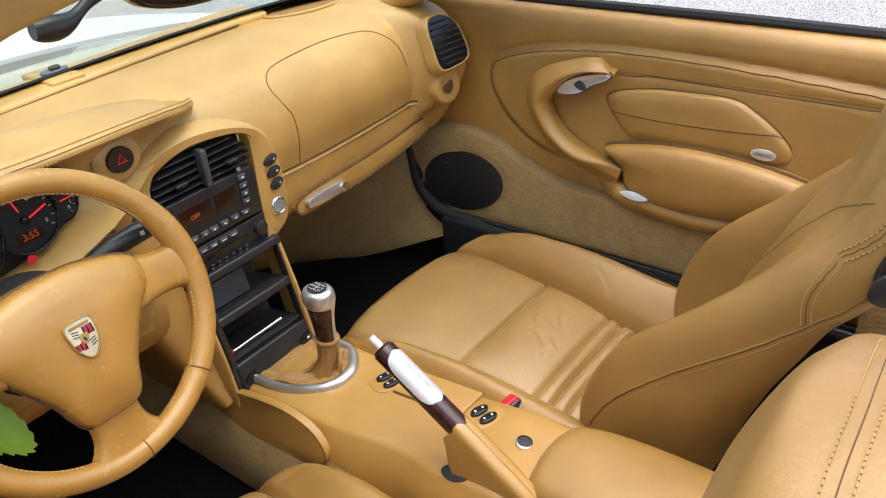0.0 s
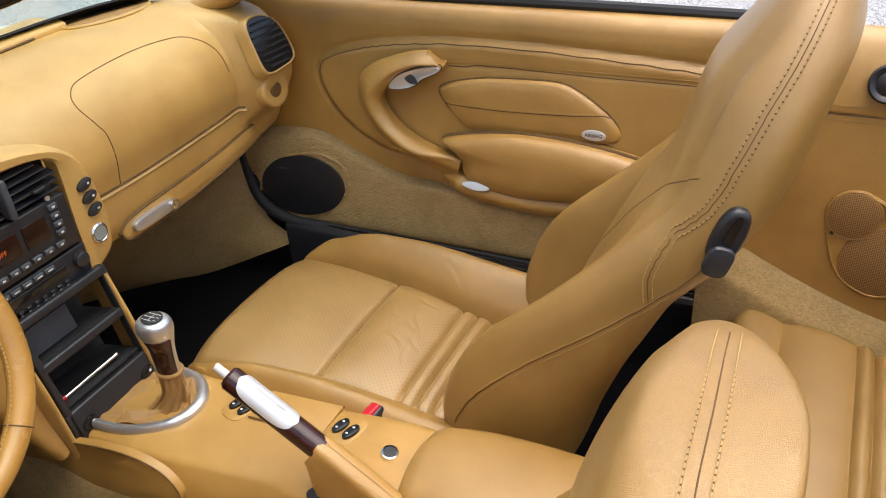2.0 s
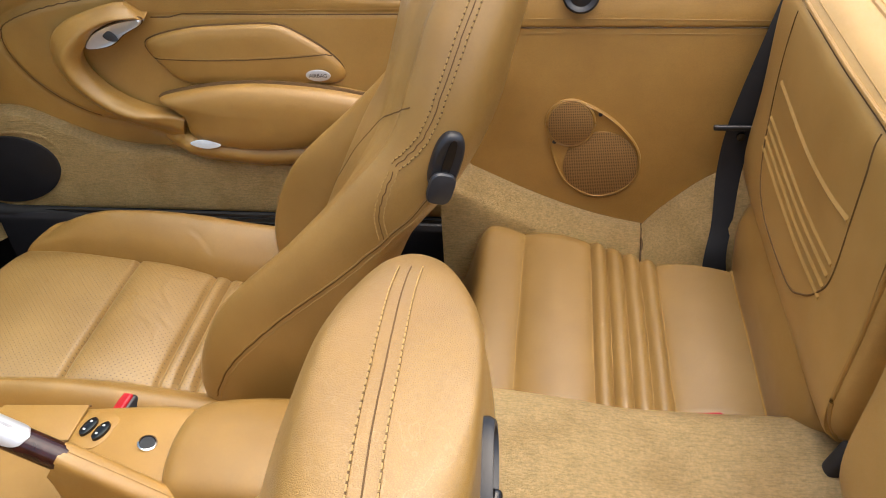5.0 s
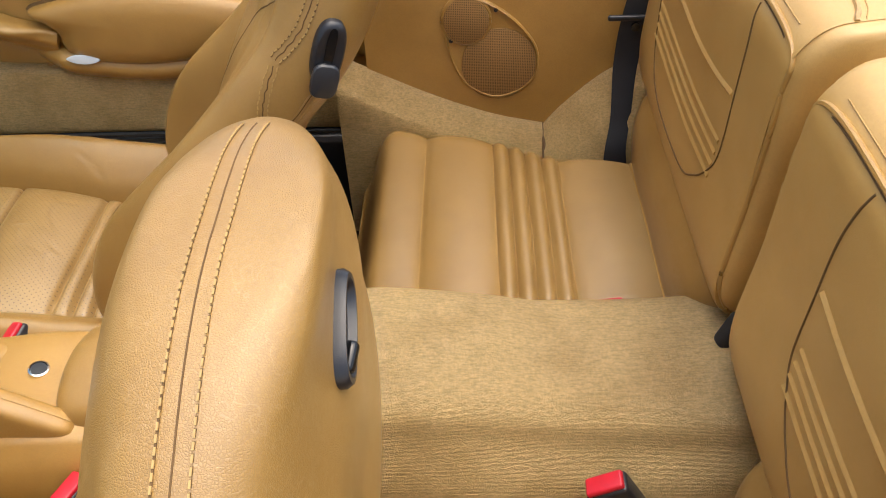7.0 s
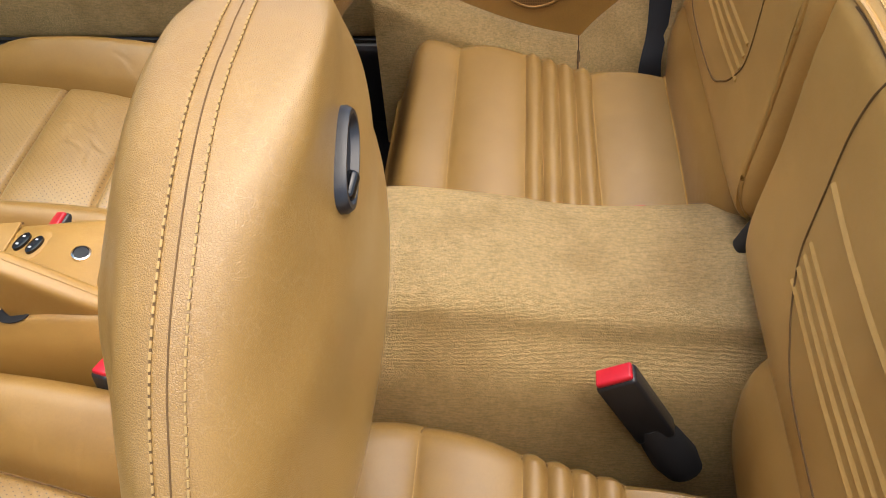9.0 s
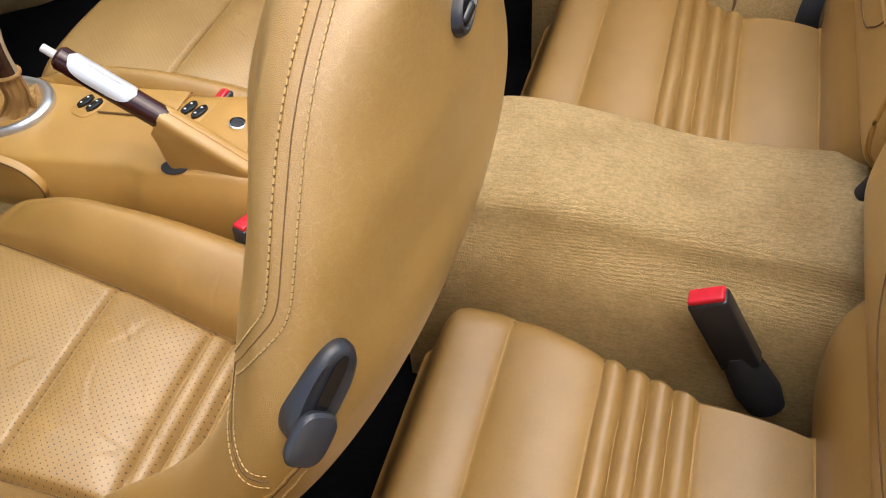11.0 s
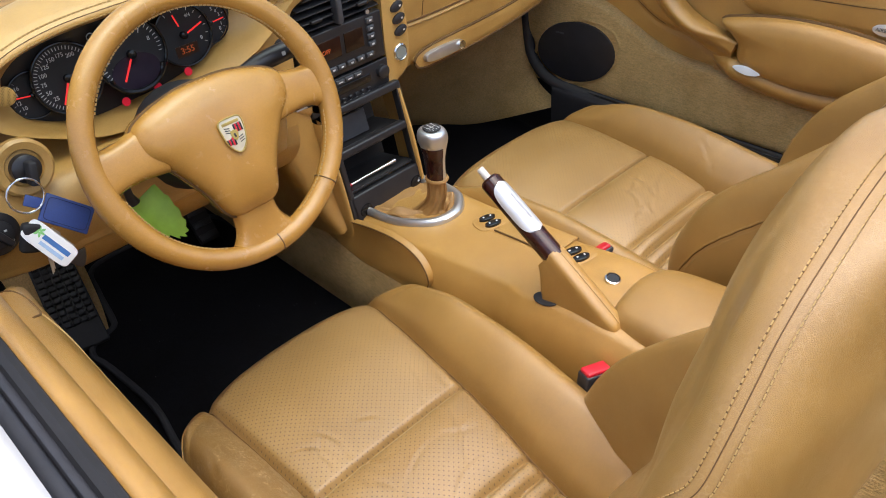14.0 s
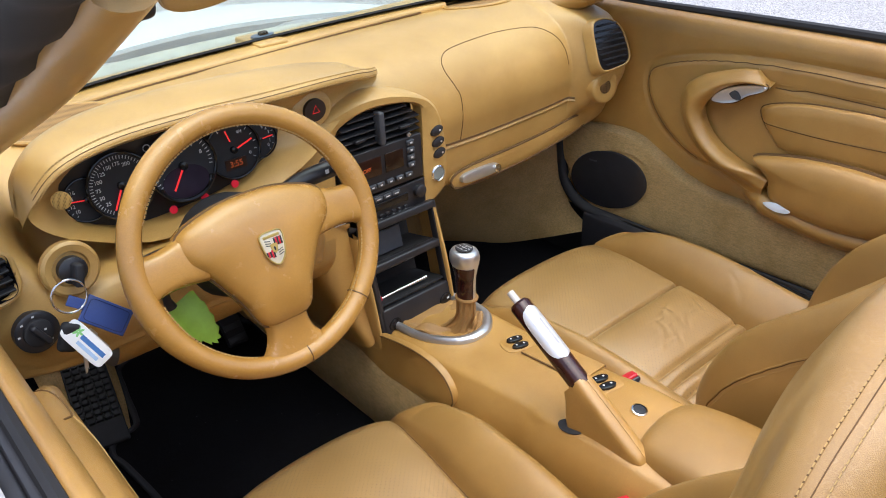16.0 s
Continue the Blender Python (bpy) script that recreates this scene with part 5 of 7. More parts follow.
rows = []
for f, dy in ((0.0, 0.05), (0.0, 0.03), (0.12, 0.008), (0.35, 0.0), (0.85, 0.0), (1.0, 0.004), (1.0, 0.03)):
    rows.append([(a + (c - a) * f, 0.168 + dy, b + (dd - b) * f) for (a, b), (c, dd) in zip(sur, hole)])
part("surround", grid_mesh(rows, True), LEATHER_DASH, stack, "tan leather surround")
part("backing", box(0.18, 0.01, 0.20, 0.002, pose(-0.016, 0.205, 0.635)), BLACK, stack)


av = thing("centre_vent", "black slatted twin air vents above the radio", "air vent", (0, 0.17, 0.72), "air vents")
part("well", box(0.188, 0.004, 0.075, 0.001, pose(-0.015, 0.198, 0.718)), BLACK_GLOSS, av)
for i in range(5):
    z = 0.694 + i * 0.0125
    w = 0.186 - max(0, i - 2) * 0.028
    part("slat", box(w, 0.016, 0.0022, 0.0007, pose(-0.015, 0.180, z, 15)), BLACK, av)
for x in (-0.075, -0.045, 0.02, 0.05):
    part("guide", box(0.002, 0.006, 0.055, 0.0005, pose(x, 0.190, 0.715)), BLACK, av)
part("divider", box(0.012, 0.022, 0.062, 0.004, pose(-0.015, 0.170, 0.718)), GREY, av)
for x in (-0.062, 0.038):
    part("tab", box(0.022, 0.010, 0.006, 0.002, pose(x, 0.168, 0.707)), BLACK, av)
ac = thing("climate_panel", "black climate control panel with an amber display", "control panel", (0, 0.17, 0.65))
part("panel", box(0.185, 0.018, 0.086, 0.002, pose(-0.016, 0.177, 0.641)), BLACK, ac)
part("display", box(0.060, 0.002, 0.036, 0.0006, pose(-0.050, 0.1672, 0.650)), plain("dark_display", (0.02, 0.006, 0.005), 0.2), ac)
part("display", box(0.042, 0.002, 0.036, 0.0006, pose(0.010, 0.1672, 0.650)), plain("dark_display_b", (0.016, 0.007, 0.005), 0.2), ac)
part("digits", text_bm("OFF", 0.0105, facing((-0.053, 0.1658, 0.648), (0, -1, 0))), AMBER, ac, "amber letters")
for i in range(4):
    k = part("key", box(0.016, 0.006, 0.010, 0.002, pose(0.048, 0.166, 0.674 - i * 0.0145)), GREY, ac)
    part("mark", box(0.005, 0.0008, 0.003, 0, pose(0.048, 0.1626, 0.674 - i * 0.0145)), MARK, k)
for x in (-0.083, -0.066, -0.045, -0.026, -0.004, 0.018, 0.040):
    k = part("key", box(0.017, 0.006, 0.009, 0.002, pose(x, 0.166, 0.613)), GREY, ac)
    part("mark", box(0.005, 0.0008, 0.0025, 0, pose(x, 0.1626, 0.613)), MARK, k)
part("sensor", lathe([(0.004, 0), (0.004, 0.003), (0.001, 0.0035)], facing((0.045, 0.1665, 0.690), (0, -1, 0)), 14), SILVER, ac)
ra = thing("car_radio", "black car radio with small keys and a volume knob", "car radio", (0, 0.17, 0.57))
part("panel", box(0.182, 0.018, 0.054, 0.002, pose(-0.012, 0.177, 0.566)), BLACK, ra)
part("slot", box(0.105, 0.003, 0.015, 0.001, pose(-0.018, 0.1668, 0.570)), BLACK_GLOSS, ra)
for i in range(5):
    k = part("key", box(0.018, 0.005, 0.0085, 0.0015, pose(-0.075 + i * 0.0205, 0.1665, 0.586)), GREY, ra)
    part("mark", box(0.009, 0.0008, 0.002, 0, pose(-0.075 + i * 0.0205, 0.1636, 0.586)), MARK, k)
for i in range(7):
    part("key", box(0.008, 0.005, 0.006, 0.0015, pose(-0.060 + i * 0.0145, 0.1665, 0.551)), BLACK, ra)
    part("mark", box(0.0035, 0.0008, 0.002, 0, pose(-0.060 + i * 0.0145, 0.1666, 0.545)), MARK, ra)
part("volume_knob", lathe([(0.013, 0), (0.0125, 0.009), (0.010, 0.011), (0.001, 0.011)], facing((0.062, 0.168, 0.572), (0, -1, 0)), 24), BLACK, ra)
for i, z in enumerate((0.678, 0.655, 0.632)):
    sw = thing("dash_switch", "black oval switch in the tan surround", "switch", (0.115, 0.165, z), "dash switches")
    part("rocker", lathe([(0.001, -0.002), (0.0145, 0.0), (0.0135, 0.005), (0.006, 0.007), (0.001, 0.007)], facing((0.1135 + 0.002 * i, 0.169, z), (0, -1, 0.05), spin=18), 28, 1.05, 0.62), BLACK, sw)
    part("mark", box(0.004, 0.003, 0.0006, 0, facing((0.118 + 0.002 * i, 0.1618, z + 0.001), (0, -1, 0))), MARK, sw)
li = thing("cigarette_lighter", "round chrome-ringed lighter socket", "lighter", (0.11, 0.165, 0.592))
lm = facing((0.112, 0.169, 0.591), (0, -1, 0.05))
part("ring", lathe([(0.0165, -0.002), (0.0165, 0.003), (0.014, 0.005), (0.0125, 0.003)], lm, 28), CHROME, li)
part("plug", lathe([(0.0125, 0), (0.012, 0.0044), (0.004, 0.0036), (0.001, 0.0036)], lm, 28), plain("grey_green_plug", (0.22, 0.24, 0.22), 0.5), li)

# storage trays running down to the gear lever
tray = thing("storage_trays", "black plastic storage trays with a silver pen", "storage tray", (0, 0.13, 0.4))
A, B = Vector((0, 0.165, 0.545)), Vector((0, 0.115, 0.318))
down = (B - A).normalized()
tm = Matrix((Vector((1, 0, 0)), -down, Vector((1, 0, 0)).cross(-down))).transposed().to_4x4()
tm.translation = (A + B) / 2 + Vector((0.002, 0, 0))
H = (B - A).length
part("face_top", box(0.178, 0.016, 0.02, 0.004, tm @ pose(0, H / 2 - 0.008, 0)), BLACK, tray)
part("face_middle", box(0.178, 0.016, 0.02, 0.004, tm @ pose(0, 0.030, 0)), BLACK, tray)
part("face_bottom", box(0.184, 0.064, 0.02, 0.004, tm @ pose(0, -H / 2 + 0.032, 0)), BLACK, tray)
for s in (-1, 1):
    part("face_side", box(0.012, H, 0.02, 0.004, tm @ pose(s * 0.084, 0, 0)), BLACK, tray)
part("tray_floor", box(0.16, 0.004, 0.10, 0, tm @ pose(0, 0.034, -0.05, 0)), BLACK_SOFT, tray)
part("tray_floor", box(0.16, 0.004, 0.10, 0, tm @ pose(0, -0.046, -0.05, 0)), BLACK_SOFT, tray)
part("tray_back", box(0.17, H, 0.006, 0, tm @ pose(0, 0, -0.10)), BLACK_SOFT, tray)
part("pocket_flap", box(0.10, 0.045, 0.004, 0.001, tm @ pose(-0.03, 0.062, -0.03)), GREY, tray)
for s in (-1, 1):
    rows = [[(-0.006 + s * (0.092 + e * 0.45), q.y + oy, q.z) for e, oy in ((-0.010, 0.01), (-0.008, -0.012), (0.004, -0.014), (0.012, 0.0), (0.014, 0.06))] for q in (A + Vector((0, 0, -0.012)), (A + B) / 2 + Vector((0, -0.004, 0)), B, B + Vector((0, -0.015, -0.035)))]
    part("side_trim", loft(rows, 5, 4, False, False), LEATHER_DASH, stack)
for x in (-0.062, 0.066):
    sw = thing("seat_heat_switch", "black oval switch with a white sign", "switch", tuple(tm @ Vector((x, -H / 2 + 0.03, 0.01))), "console switches")
    part("rocker", lathe([(0.001, 0), (0.015, 0), (0.014, 0.004), (0.006, 0.006), (0.001, 0.006)], tm @ pose(x, -H / 2 + 0.03, 0.0085, 0, 0, 20), 28, 1.0, 0.7), BLACK_GLOSS, sw)
    part("mark", box(0.005, 0.004, 0.0006, 0, tm @ pose(x + 0.004, -H / 2 + 0.031, 0.0150)), MARK, sw)
pen = thing("pen", "slim silver pen lying in the tray", "pen", tuple(tm @ Vector((0, -0.036, -0.02))))
part("barrel", tube([tm @ Vector((-0.06, -0.040, -0.02)), tm @ Vector((0.045, -0.034, -0.01))], 0.004, 10), CHROME, pen)
part("cap", tube([tm @ Vector((-0.075, -0.041, -0.022)), tm @ Vector((-0.06, -0.040, -0.02))], 0.0042, 10), RED, pen)


# ---- tunnel console ----
con = thing("tunnel_console", "tan leather tunnel console with switches and armrest", "centre console", (0.01, -0.2, FLOOR))
rows = []
for y, zt, wl_, wr in ((0.20, 0.33, 0.090, 0.100), (0.12, 0.338, 0.096, 0.104), (0.04, 0.345, 0.100, 0.104), (-0.06, 0.350, 0.098, 0.102), (-0.16, 0.360, 0.094, 0.10), (-0.24, 0.366, 0.090, 0.098), (-0.29, 0.372, 0.100, 0.098), (-0.38, 0.386, 0.100, 0.096), (-0.46, 0.384, 0.096, 0.096), (-0.60, 0.37, 0.088, 0.096), (-0.70, 0.33, 0.09, 0.096)):
    c = 0.012
    rows.append([(c - wl_ - 0.030, y, FLOOR - 0.01), (c - wl_ - 0.022, y, 0.22), (c - wl_ - 0.010, y, zt - 0.055), (c - wl_ + 0.006, y, zt - 0.014), (c - wl_ + 0.026, y, zt), (c, y, zt + 0.002), (c + wr - 0.026, y, zt), (c + wr - 0.006, y, zt - 0.014), (c + wr + 0.010, y, zt - 0.055), (c + wr + 0.022, y, 0.22), (c + wr + 0.030, y, FLOOR - 0.01)])
top = part("console_cover", loft(rows, 6, 5, False, False), LEATHER_SMOOTH, con)
# carpeted tunnel flank ahead of the seats
for s in (-1, 1):
    rows = [[(0.012 + s * 0.108, y, zz + 0.05), (0.012 + s * 0.128, y, zz), (0.012 + s * 0.138, y, 0.19), (0.012 + s * (0.128 if s < 0 else 0.142), y, FLOOR)] for y, zz in ((0.80, 0.33), (0.5, 0.31), (0.3, 0.275), (0.1, 0.255), (-0.05, 0.245), (-0.2, 0.24))]
    part("tunnel_carpet", loft(rows, 5, 4, False, False), CARPET, con, "tan carpet on the tunnel's flank")
pk = spline([(0.30, 0.255), (0.20, 0.31), (0.10, 0.345), (0.0, 0.362), (-0.065, 0.352), (-0.098, 0.318), (-0.085, 0.285), (-0.02, 0.262), (0.10, 0.235), (0.22, 0.222)], 5, True)
rows = [[(-0.098 - 0.32 * max(0, 0.345 - z) * 0.28 - h, 0.09 + (y - 0.09) * f, 0.30 + (z - 0.30) * f) for y, z in pk] for f, h in ((1.0, -0.012), (1.0, 0.000), (0.97, 0.002), (0.5, 0.003))]
part("side_pocket", grid_mesh(rows, True, True), LEATHER_SMOOTH, con)
part("pocket_seam", tube([(-0.100 - 0.32 * max(0, 0.345 - z) * 0.28, y, z) for y, z in pk], 0.0013, 6, True), SEAM, con)
# armrest lid
secs = []
for y, w, z in ((-0.428, 0.040, 0.378), (-0.434, 0.062, 0.385), (-0.455, 0.074, 0.393), (-0.51, 0.080, 0.400), (-0.58, 0.082, 0.403), (-0.66, 0.080, 0.402), (-0.70, 0.066, 0.39), (-0.71, 0.04, 0.38)):
    secs.append([(0.024 + x * w, y, z + h) for x, h in ((-1.0, -0.035), (-1.02, -0.01), (-0.85, 0.012), (-0.4, 0.022), (0, 0.024), (0.4, 0.022), (0.85, 0.012), (1.02, -0.01), (1.0, -0.035))])
arm = thing("armrest", "padded tan leather armrest lid behind the handbrake", "armrest", (0.02, -0.55, 0.37))
part("pad", loft(secs, 6, 5, False, False), LEATHER, arm)
part("lid_gap", tube(spline([(q[0][0], q[0][1], q[0][2] + 0.014) for q in secs], 5), 0.0018, 6), SEAM, arm)
part("lid_gap", tube(spline([(0.024 + x, -0.424 - 5 * x * x, 0.386) for x in (-0.07, -0.04, 0, 0.04, 0.07)], 5), 0.0016, 6), SEAM, arm)
ft = facing((0.026, -0.389, 0.3905), (0, -0.2, 1), (0, 1, 0))
cb = thing("console_button", "round black console button with a chrome ring", "button", (0.026, -0.39, 0.388))
part("ring", lathe([(0.0125, -0.002), (0.0125, 0.002), (0.0105, 0.003), (0.0098, 0.0005)], ft, 24), CHROME, cb)
part("cap", lathe([(0.0098, 0), (0.0094, 0.0022), (0.001, 0.0026)], ft, 24), BLACK, cb)


def window_switches(y, z):
    sw = thing("window_switches", "pair of black oval window switches in the console", "switch", (0.045, y, z), "window switches")
    m = facing((0.052, y, z), (0, 0.08, 1), (0, 1, 0), -18)
    part("plate", plate(oval(0.030, 0.026, 28, 3), 0.0015, m, 0.0005), LEATHER_SMOOTH, sw)
    for k in (-1, 1):
        r = part("rocker", lathe([(0.001, 0), (0.014, 0), (0.0135, 0.004), (0.007, 0.0055), (0.001, 0.005)], m @ pose(k * 0.0, k * 0.0115, 0.0015), 26, 1.15, 0.62), BLACK_GLOSS, sw)
        for q in (-1, 1):
            part("mark", box(0.003, 0.004, 0.0005, 0, m @ pose(q * 0.007, k * 0.0115, 0.0068)), MARK, r)


window_switches(-0.105, 0.3565)
window_switches(-0.300, 0.3765)
part("tray_lid", box(0.062, 0.135, 0.004, 0.0018, pose(0.066, -0.200, 0.3665, -5)), LEATHER_SMOOTH, con)
part("lid_gap", tube([(0.034, -0.132, 0.3615), (0.034, -0.268, 0.3735)], 0.0016, 6), SEAM, con)
part("lid_gap", tube([(0.098, -0.132, 0.358), (0.098, -0.268, 0.370)], 0.0016, 6), SEAM, con)


# ---- gear lever ----
gear = thing("gear_lever", "silver and dark wood gear knob on a tan leather boot", "gear lever", (0.025, 0.05, 0.34))
ro = spline([(-0.05, 0.150), (-0.058, 0.10), (-0.050, 0.03), (-0.012, -0.026), (0.04, -0.034), (0.082, 0.0), (0.095, 0.05), (0.092, 0.10), (0.085, 0.15), (0.02, 0.165)], 5, True)
rows = []
for f, h in ((1.06, 0.0), (1.05, 0.007), (1.0, 0.011), (0.92, 0.011), (0.86, 0.007), (0.84, 0.0)):
    rows.append([(0.020 + (x - 0.020) * f, 0.062 + (y - 0.062) * f, 0.349 + h - 0.07 * (y - 0.0)) for x, y in ro])
part("ring", grid_mesh(rows, True), SILVER, gear, "satin silver ring round the boot")
rows = []
KB = Vector((0.028, 0.012, 0.425))
ro2 = spline(ro, 3, True)
fs_ = (0.88, 0.84, 0.79, 0.73, 0.66, 0.58, 0.50, 0.42, 0.35, 0.30, 0.265, 0.245, 0.235, 0.23, 0.228, 0.225, 0.22, 0.21)
for i, f in enumerate(fs_):
    t = i / (len(fs_) - 1)
    zc = 0.343 + 0.010 * math.sin(t * 9) * (1 - t) + 0.090 * max(0, (t - 0.38) / 0.62) ** 1.0
    row = []
    for j, (x, y) in enumerate(ro2):
        a = 2 * math.pi * j / len(ro2)
        w = 0.014 * (1 - t) * math.sin(6 * a + 4 * t + 1.5 * math.sin(2 * a)) + 0.008 * math.sin(11 * a - 7 * t) * (1 - 0.75 * t) * min(1, 5 * t)
        w *= 1 - 0.85 * smooth01(0.10, 0.145, y)
        cx_, cy_ = 0.020 + (KB.x - 0.020) * min(1, t * 1.5), 0.062 + (KB.y - 0.010 - 0.062) * min(1, t * 1.5)
        row.append((cx_ + (x - 0.020) * f * (1 - 0.12 * t) + w * 0.35, cy_ + (y - 0.062) * f * (1 - 0.32 * min(1, 1.6 * t)) + w * 0.3, zc + w * (0.9 if t < 0.45 else 0.12) - 0.07 * (y * f) * (1 - t)))
    rows.append(row)
part("boot", grid_mesh(rows, True, True), SUEDE, gear, "crumpled tan leather boot")
WOOD = plain("dark_burr_wood", (0.035, 0.010, 0.008), 0.12, vary=0.6)
secs = []
for h, a, b, oy in ((0.0, 0.0155, 0.0175, 0.0), (0.02, 0.0158, 0.0185, 0.0), (0.045, 0.0170, 0.0205, 0.0), (0.065, 0.0215, 0.025, 0.001), (0.080, 0.0258, 0.029, 0.002), (0.092, 0.0250, 0.0282, 0.002), (0.0985, 0.0205, 0.0235, 0.002), (0.101, 0.010, 0.012, 0.002)):
    secs.append([(KB.x + x, KB.y - 0.010 + y + oy, KB.z - 0.005 + h) for x, y in oval(a, b, 16)])
kn = part("knob", loft(secs, 4, 2, True, True), SILVER, gear, "silver gear knob")
for s in (-1,):
    rows = [[(KB.x + s * (a + 0.0012) * math.cos(t), KB.y - 0.010 + (b + 0.0012) * math.sin(t), KB.z - 0.005 + h) for t in np.linspace(-1.45, 1.45, 14)] for h, a, b in ((0.004, 0.016, 0.0185), (0.02, 0.0165, 0.0195), (0.045, 0.017, 0.0215), (0.060, 0.020, 0.0245), (0.070, 0.022, 0.026))]
    part("wood_inlay", thick(loft(rows, 4, 2, False, False), 0.003, (-1, 0, 0)), WOOD, kn, "dark wood inlay")
part("collar", tube([(KB.x + 0.017 * math.cos(t), KB.y - 0.010 + 0.019 * math.sin(t), KB.z - 0.005) for t in (2 * math.pi * j / 24 for j in range(24))], 0.004, 8, True), SUEDE, gear)
km = facing((KB.x, KB.y - 0.008, KB.z + 0.0965), (0, 0, 1), (0, 1, 0))
cap = part("gear_plate", plate(oval(0.0155, 0.017, 28), 0.0015, km, 0.0005), BLACK, kn, "dark plate with a gear diagram")
lines = [box(0.016, 0.0008, 0.0004, 0, km @ pose(0, 0, 0.0018))] + [box(0.0008, 0.014, 0.0004, 0, km @ pose(x, 0 if x > -0.009 else -0.003, 0.0018)) for x in (-0.008, 0.0, 0.008)]
part("gear_diagram", merge(*lines), MARK, cap, smooth=False)
for bd_, x, y in (("1", -0.008, 0.0095), ("3", 0.0, 0.0105), ("5", 0.008, 0.0095), ("2", -0.006, -0.0105), ("4", 0.001, -0.011), ("6", 0.008, -0.0095)):
    part("digit", text_bm(bd_, 0.006, km @ pose(x, y, 0.0018)), MARK, cap)


# ---- handbrake ----
hb = thing("handbrake", "raised handbrake with silver and dark wood grip", "handbrake", (-0.05, -0.35, 0.35))
P0, P1 = Vector((-0.052, -0.470, 0.368)), Vector((-0.050, -0.200, 0.541))
hd_ = (P1 - P0).normalized()
hn_ = Vector((0, -hd_.z, hd_.y))


def along(a, b, r0, r1, n=8, ov=1.0):
    path = [P0 + (P1 - P0) * (a + (b - a) * i / n) for i in range(n + 1)]
    return tube(path, [r0 + (r1 - r0) * i / n for i in range(n + 1)], 16, flat=ov)


secs = []
for t, w, u, by, bz in ((0.045, 0.010, 0.006, -0.436, 0.355), (0.085, 0.015, 0.013, -0.425, 0.352), (0.17, 0.017, 0.015, -0.402, 0.350), (0.28, 0.0172, 0.016, -0.366, 0.350), (0.38, 0.0172, 0.0165, -0.338, 0.352), (0.45, 0.0172, 0.0168, -0.326, 0.385), (0.495, 0.0170, 0.0168, -0.322, 0.425), (0.515, 0.0160, 0.0160, -0.318, 0.438)):
    ax, low_ = P0 + (P1 - P0) * t, Vector((-0.052, by, bz))
    mid_ = ax * 0.5 + low_ * 0.5
    secs.append([low_ + Vector((-w, 0, 0)), mid_ + Vector((-w * 1.02, 0, 0)), ax + Vector((-w * 1.03, 0, 0)), ax + Vector((-w * 0.8, 0, 0)) + hn_ * u * 0.8, ax + hn_ * u, ax + Vector((w * 0.8, 0, 0)) + hn_ * u * 0.8, ax + Vector((w * 1.03, 0, 0)), mid_ + Vector((w * 1.02, 0, 0)), low_ + Vector((w, 0, 0)), low_])
part("sleeve", loft(secs, 5, 3, True, True), LEATHER_SMOOTH, hb, "tan leather sleeve")
gr = part("grip", along(0.49, 0.965, 0.0172, 0.0172, 12), WOOD, hb, "dark wood grip")
part("grip_end", along(0.962, 0.978, 0.0172, 0.0140, 3), WOOD, gr)
rows = []
for t in np.linspace(0.632, 0.930, 22):
    e = max(0.0, 1 - ((t - 0.781) / 0.1492) ** 4) ** 0.5
    ax = P0 + (P1 - P0) * float(t)
    rows.append([ax + 0.0183 * (math.sin(q) * Vector((1, 0, 0)) + math.cos(q) * hn_) for q in np.linspace(-1.25 * e - 0.12 - 0.02, 1.25 * e - 0.12 + 0.02, 15)])
inlay = part("silver_inlay", thick(grid_mesh(rows), 0.003, tuple(hn_)), SATIN, gr, "silver inlay on the grip")
part("release_button", along(0.975, 1.045, 0.0062, 0.0058), plain("pale_grey_plastic", (0.6, 0.58, 0.55), 0.4), hb, "pale release button")
bm_ = facing(P0 + (P1 - P0) * 0.775 + hn_ * 0.0184, hn_, hd_)
part("brand_bar", box(0.0035, 0.048, 0.0005, 0, bm_), plain("pale_print", (0.42, 0.42, 0.43), 0.5), inlay)
on_ = laid([top], [(-0.066, -0.333, 0.376)] * 2)[0]
part("slot", plate(oval(0.013, 0.024, 24), 0.0015, facing(on_[0], on_[1], (0, 1, 0)), 0.0006), BLACK_SOFT, con)
stitches([o for o in hb.children if o.name.startswith("sleeve")], [P0 + (P1 - P0) * t + hn_ * 0.016 for t in (0.07, 0.2, 0.35, 0.49)], hb, 0.0045, 0.0007)


# ---- steering wheel ----
WC, WT, WR = Vector((-0.367, -0.017, 0.698)), radians(21), 0.1755
wm = Matrix((Vector((1, 0, 0)), Vector((0, math.sin(WT), math.cos(WT))), Vector((0, -math.cos(WT), math.sin(WT))))).transposed().to_4x4()
wm.translation = WC
sw_ = thing("steering_wheel", "tan leather three-spoke steering wheel with a crest", "steering wheel", tuple(WC))
ang = np.linspace(0, 2 * math.pi, 73)[:-1]
rows = []
for a in ang:
    c = Vector((math.cos(a), math.sin(a), 0))
    th = 0.0155 + 0.0022 * max(0, math.cos(2 * (a - radians(15)))) ** 4
    rows.append([wm @ (c * (WR + th * math.cos(b)) + Vector((0, 0, th * 1.08 * math.sin(b)))) for b in (2 * math.pi * j / 16 for j in range(16))])
rows.append(rows[0])
bm0 = grid_mesh(rows, True)
bmesh.ops.remove_doubles(bm0, verts=bm0.verts, dist=1e-6)
rim = part("rim", bm0, LEATHER_WHEEL, sw_, "tan leather rim, worn shiny")


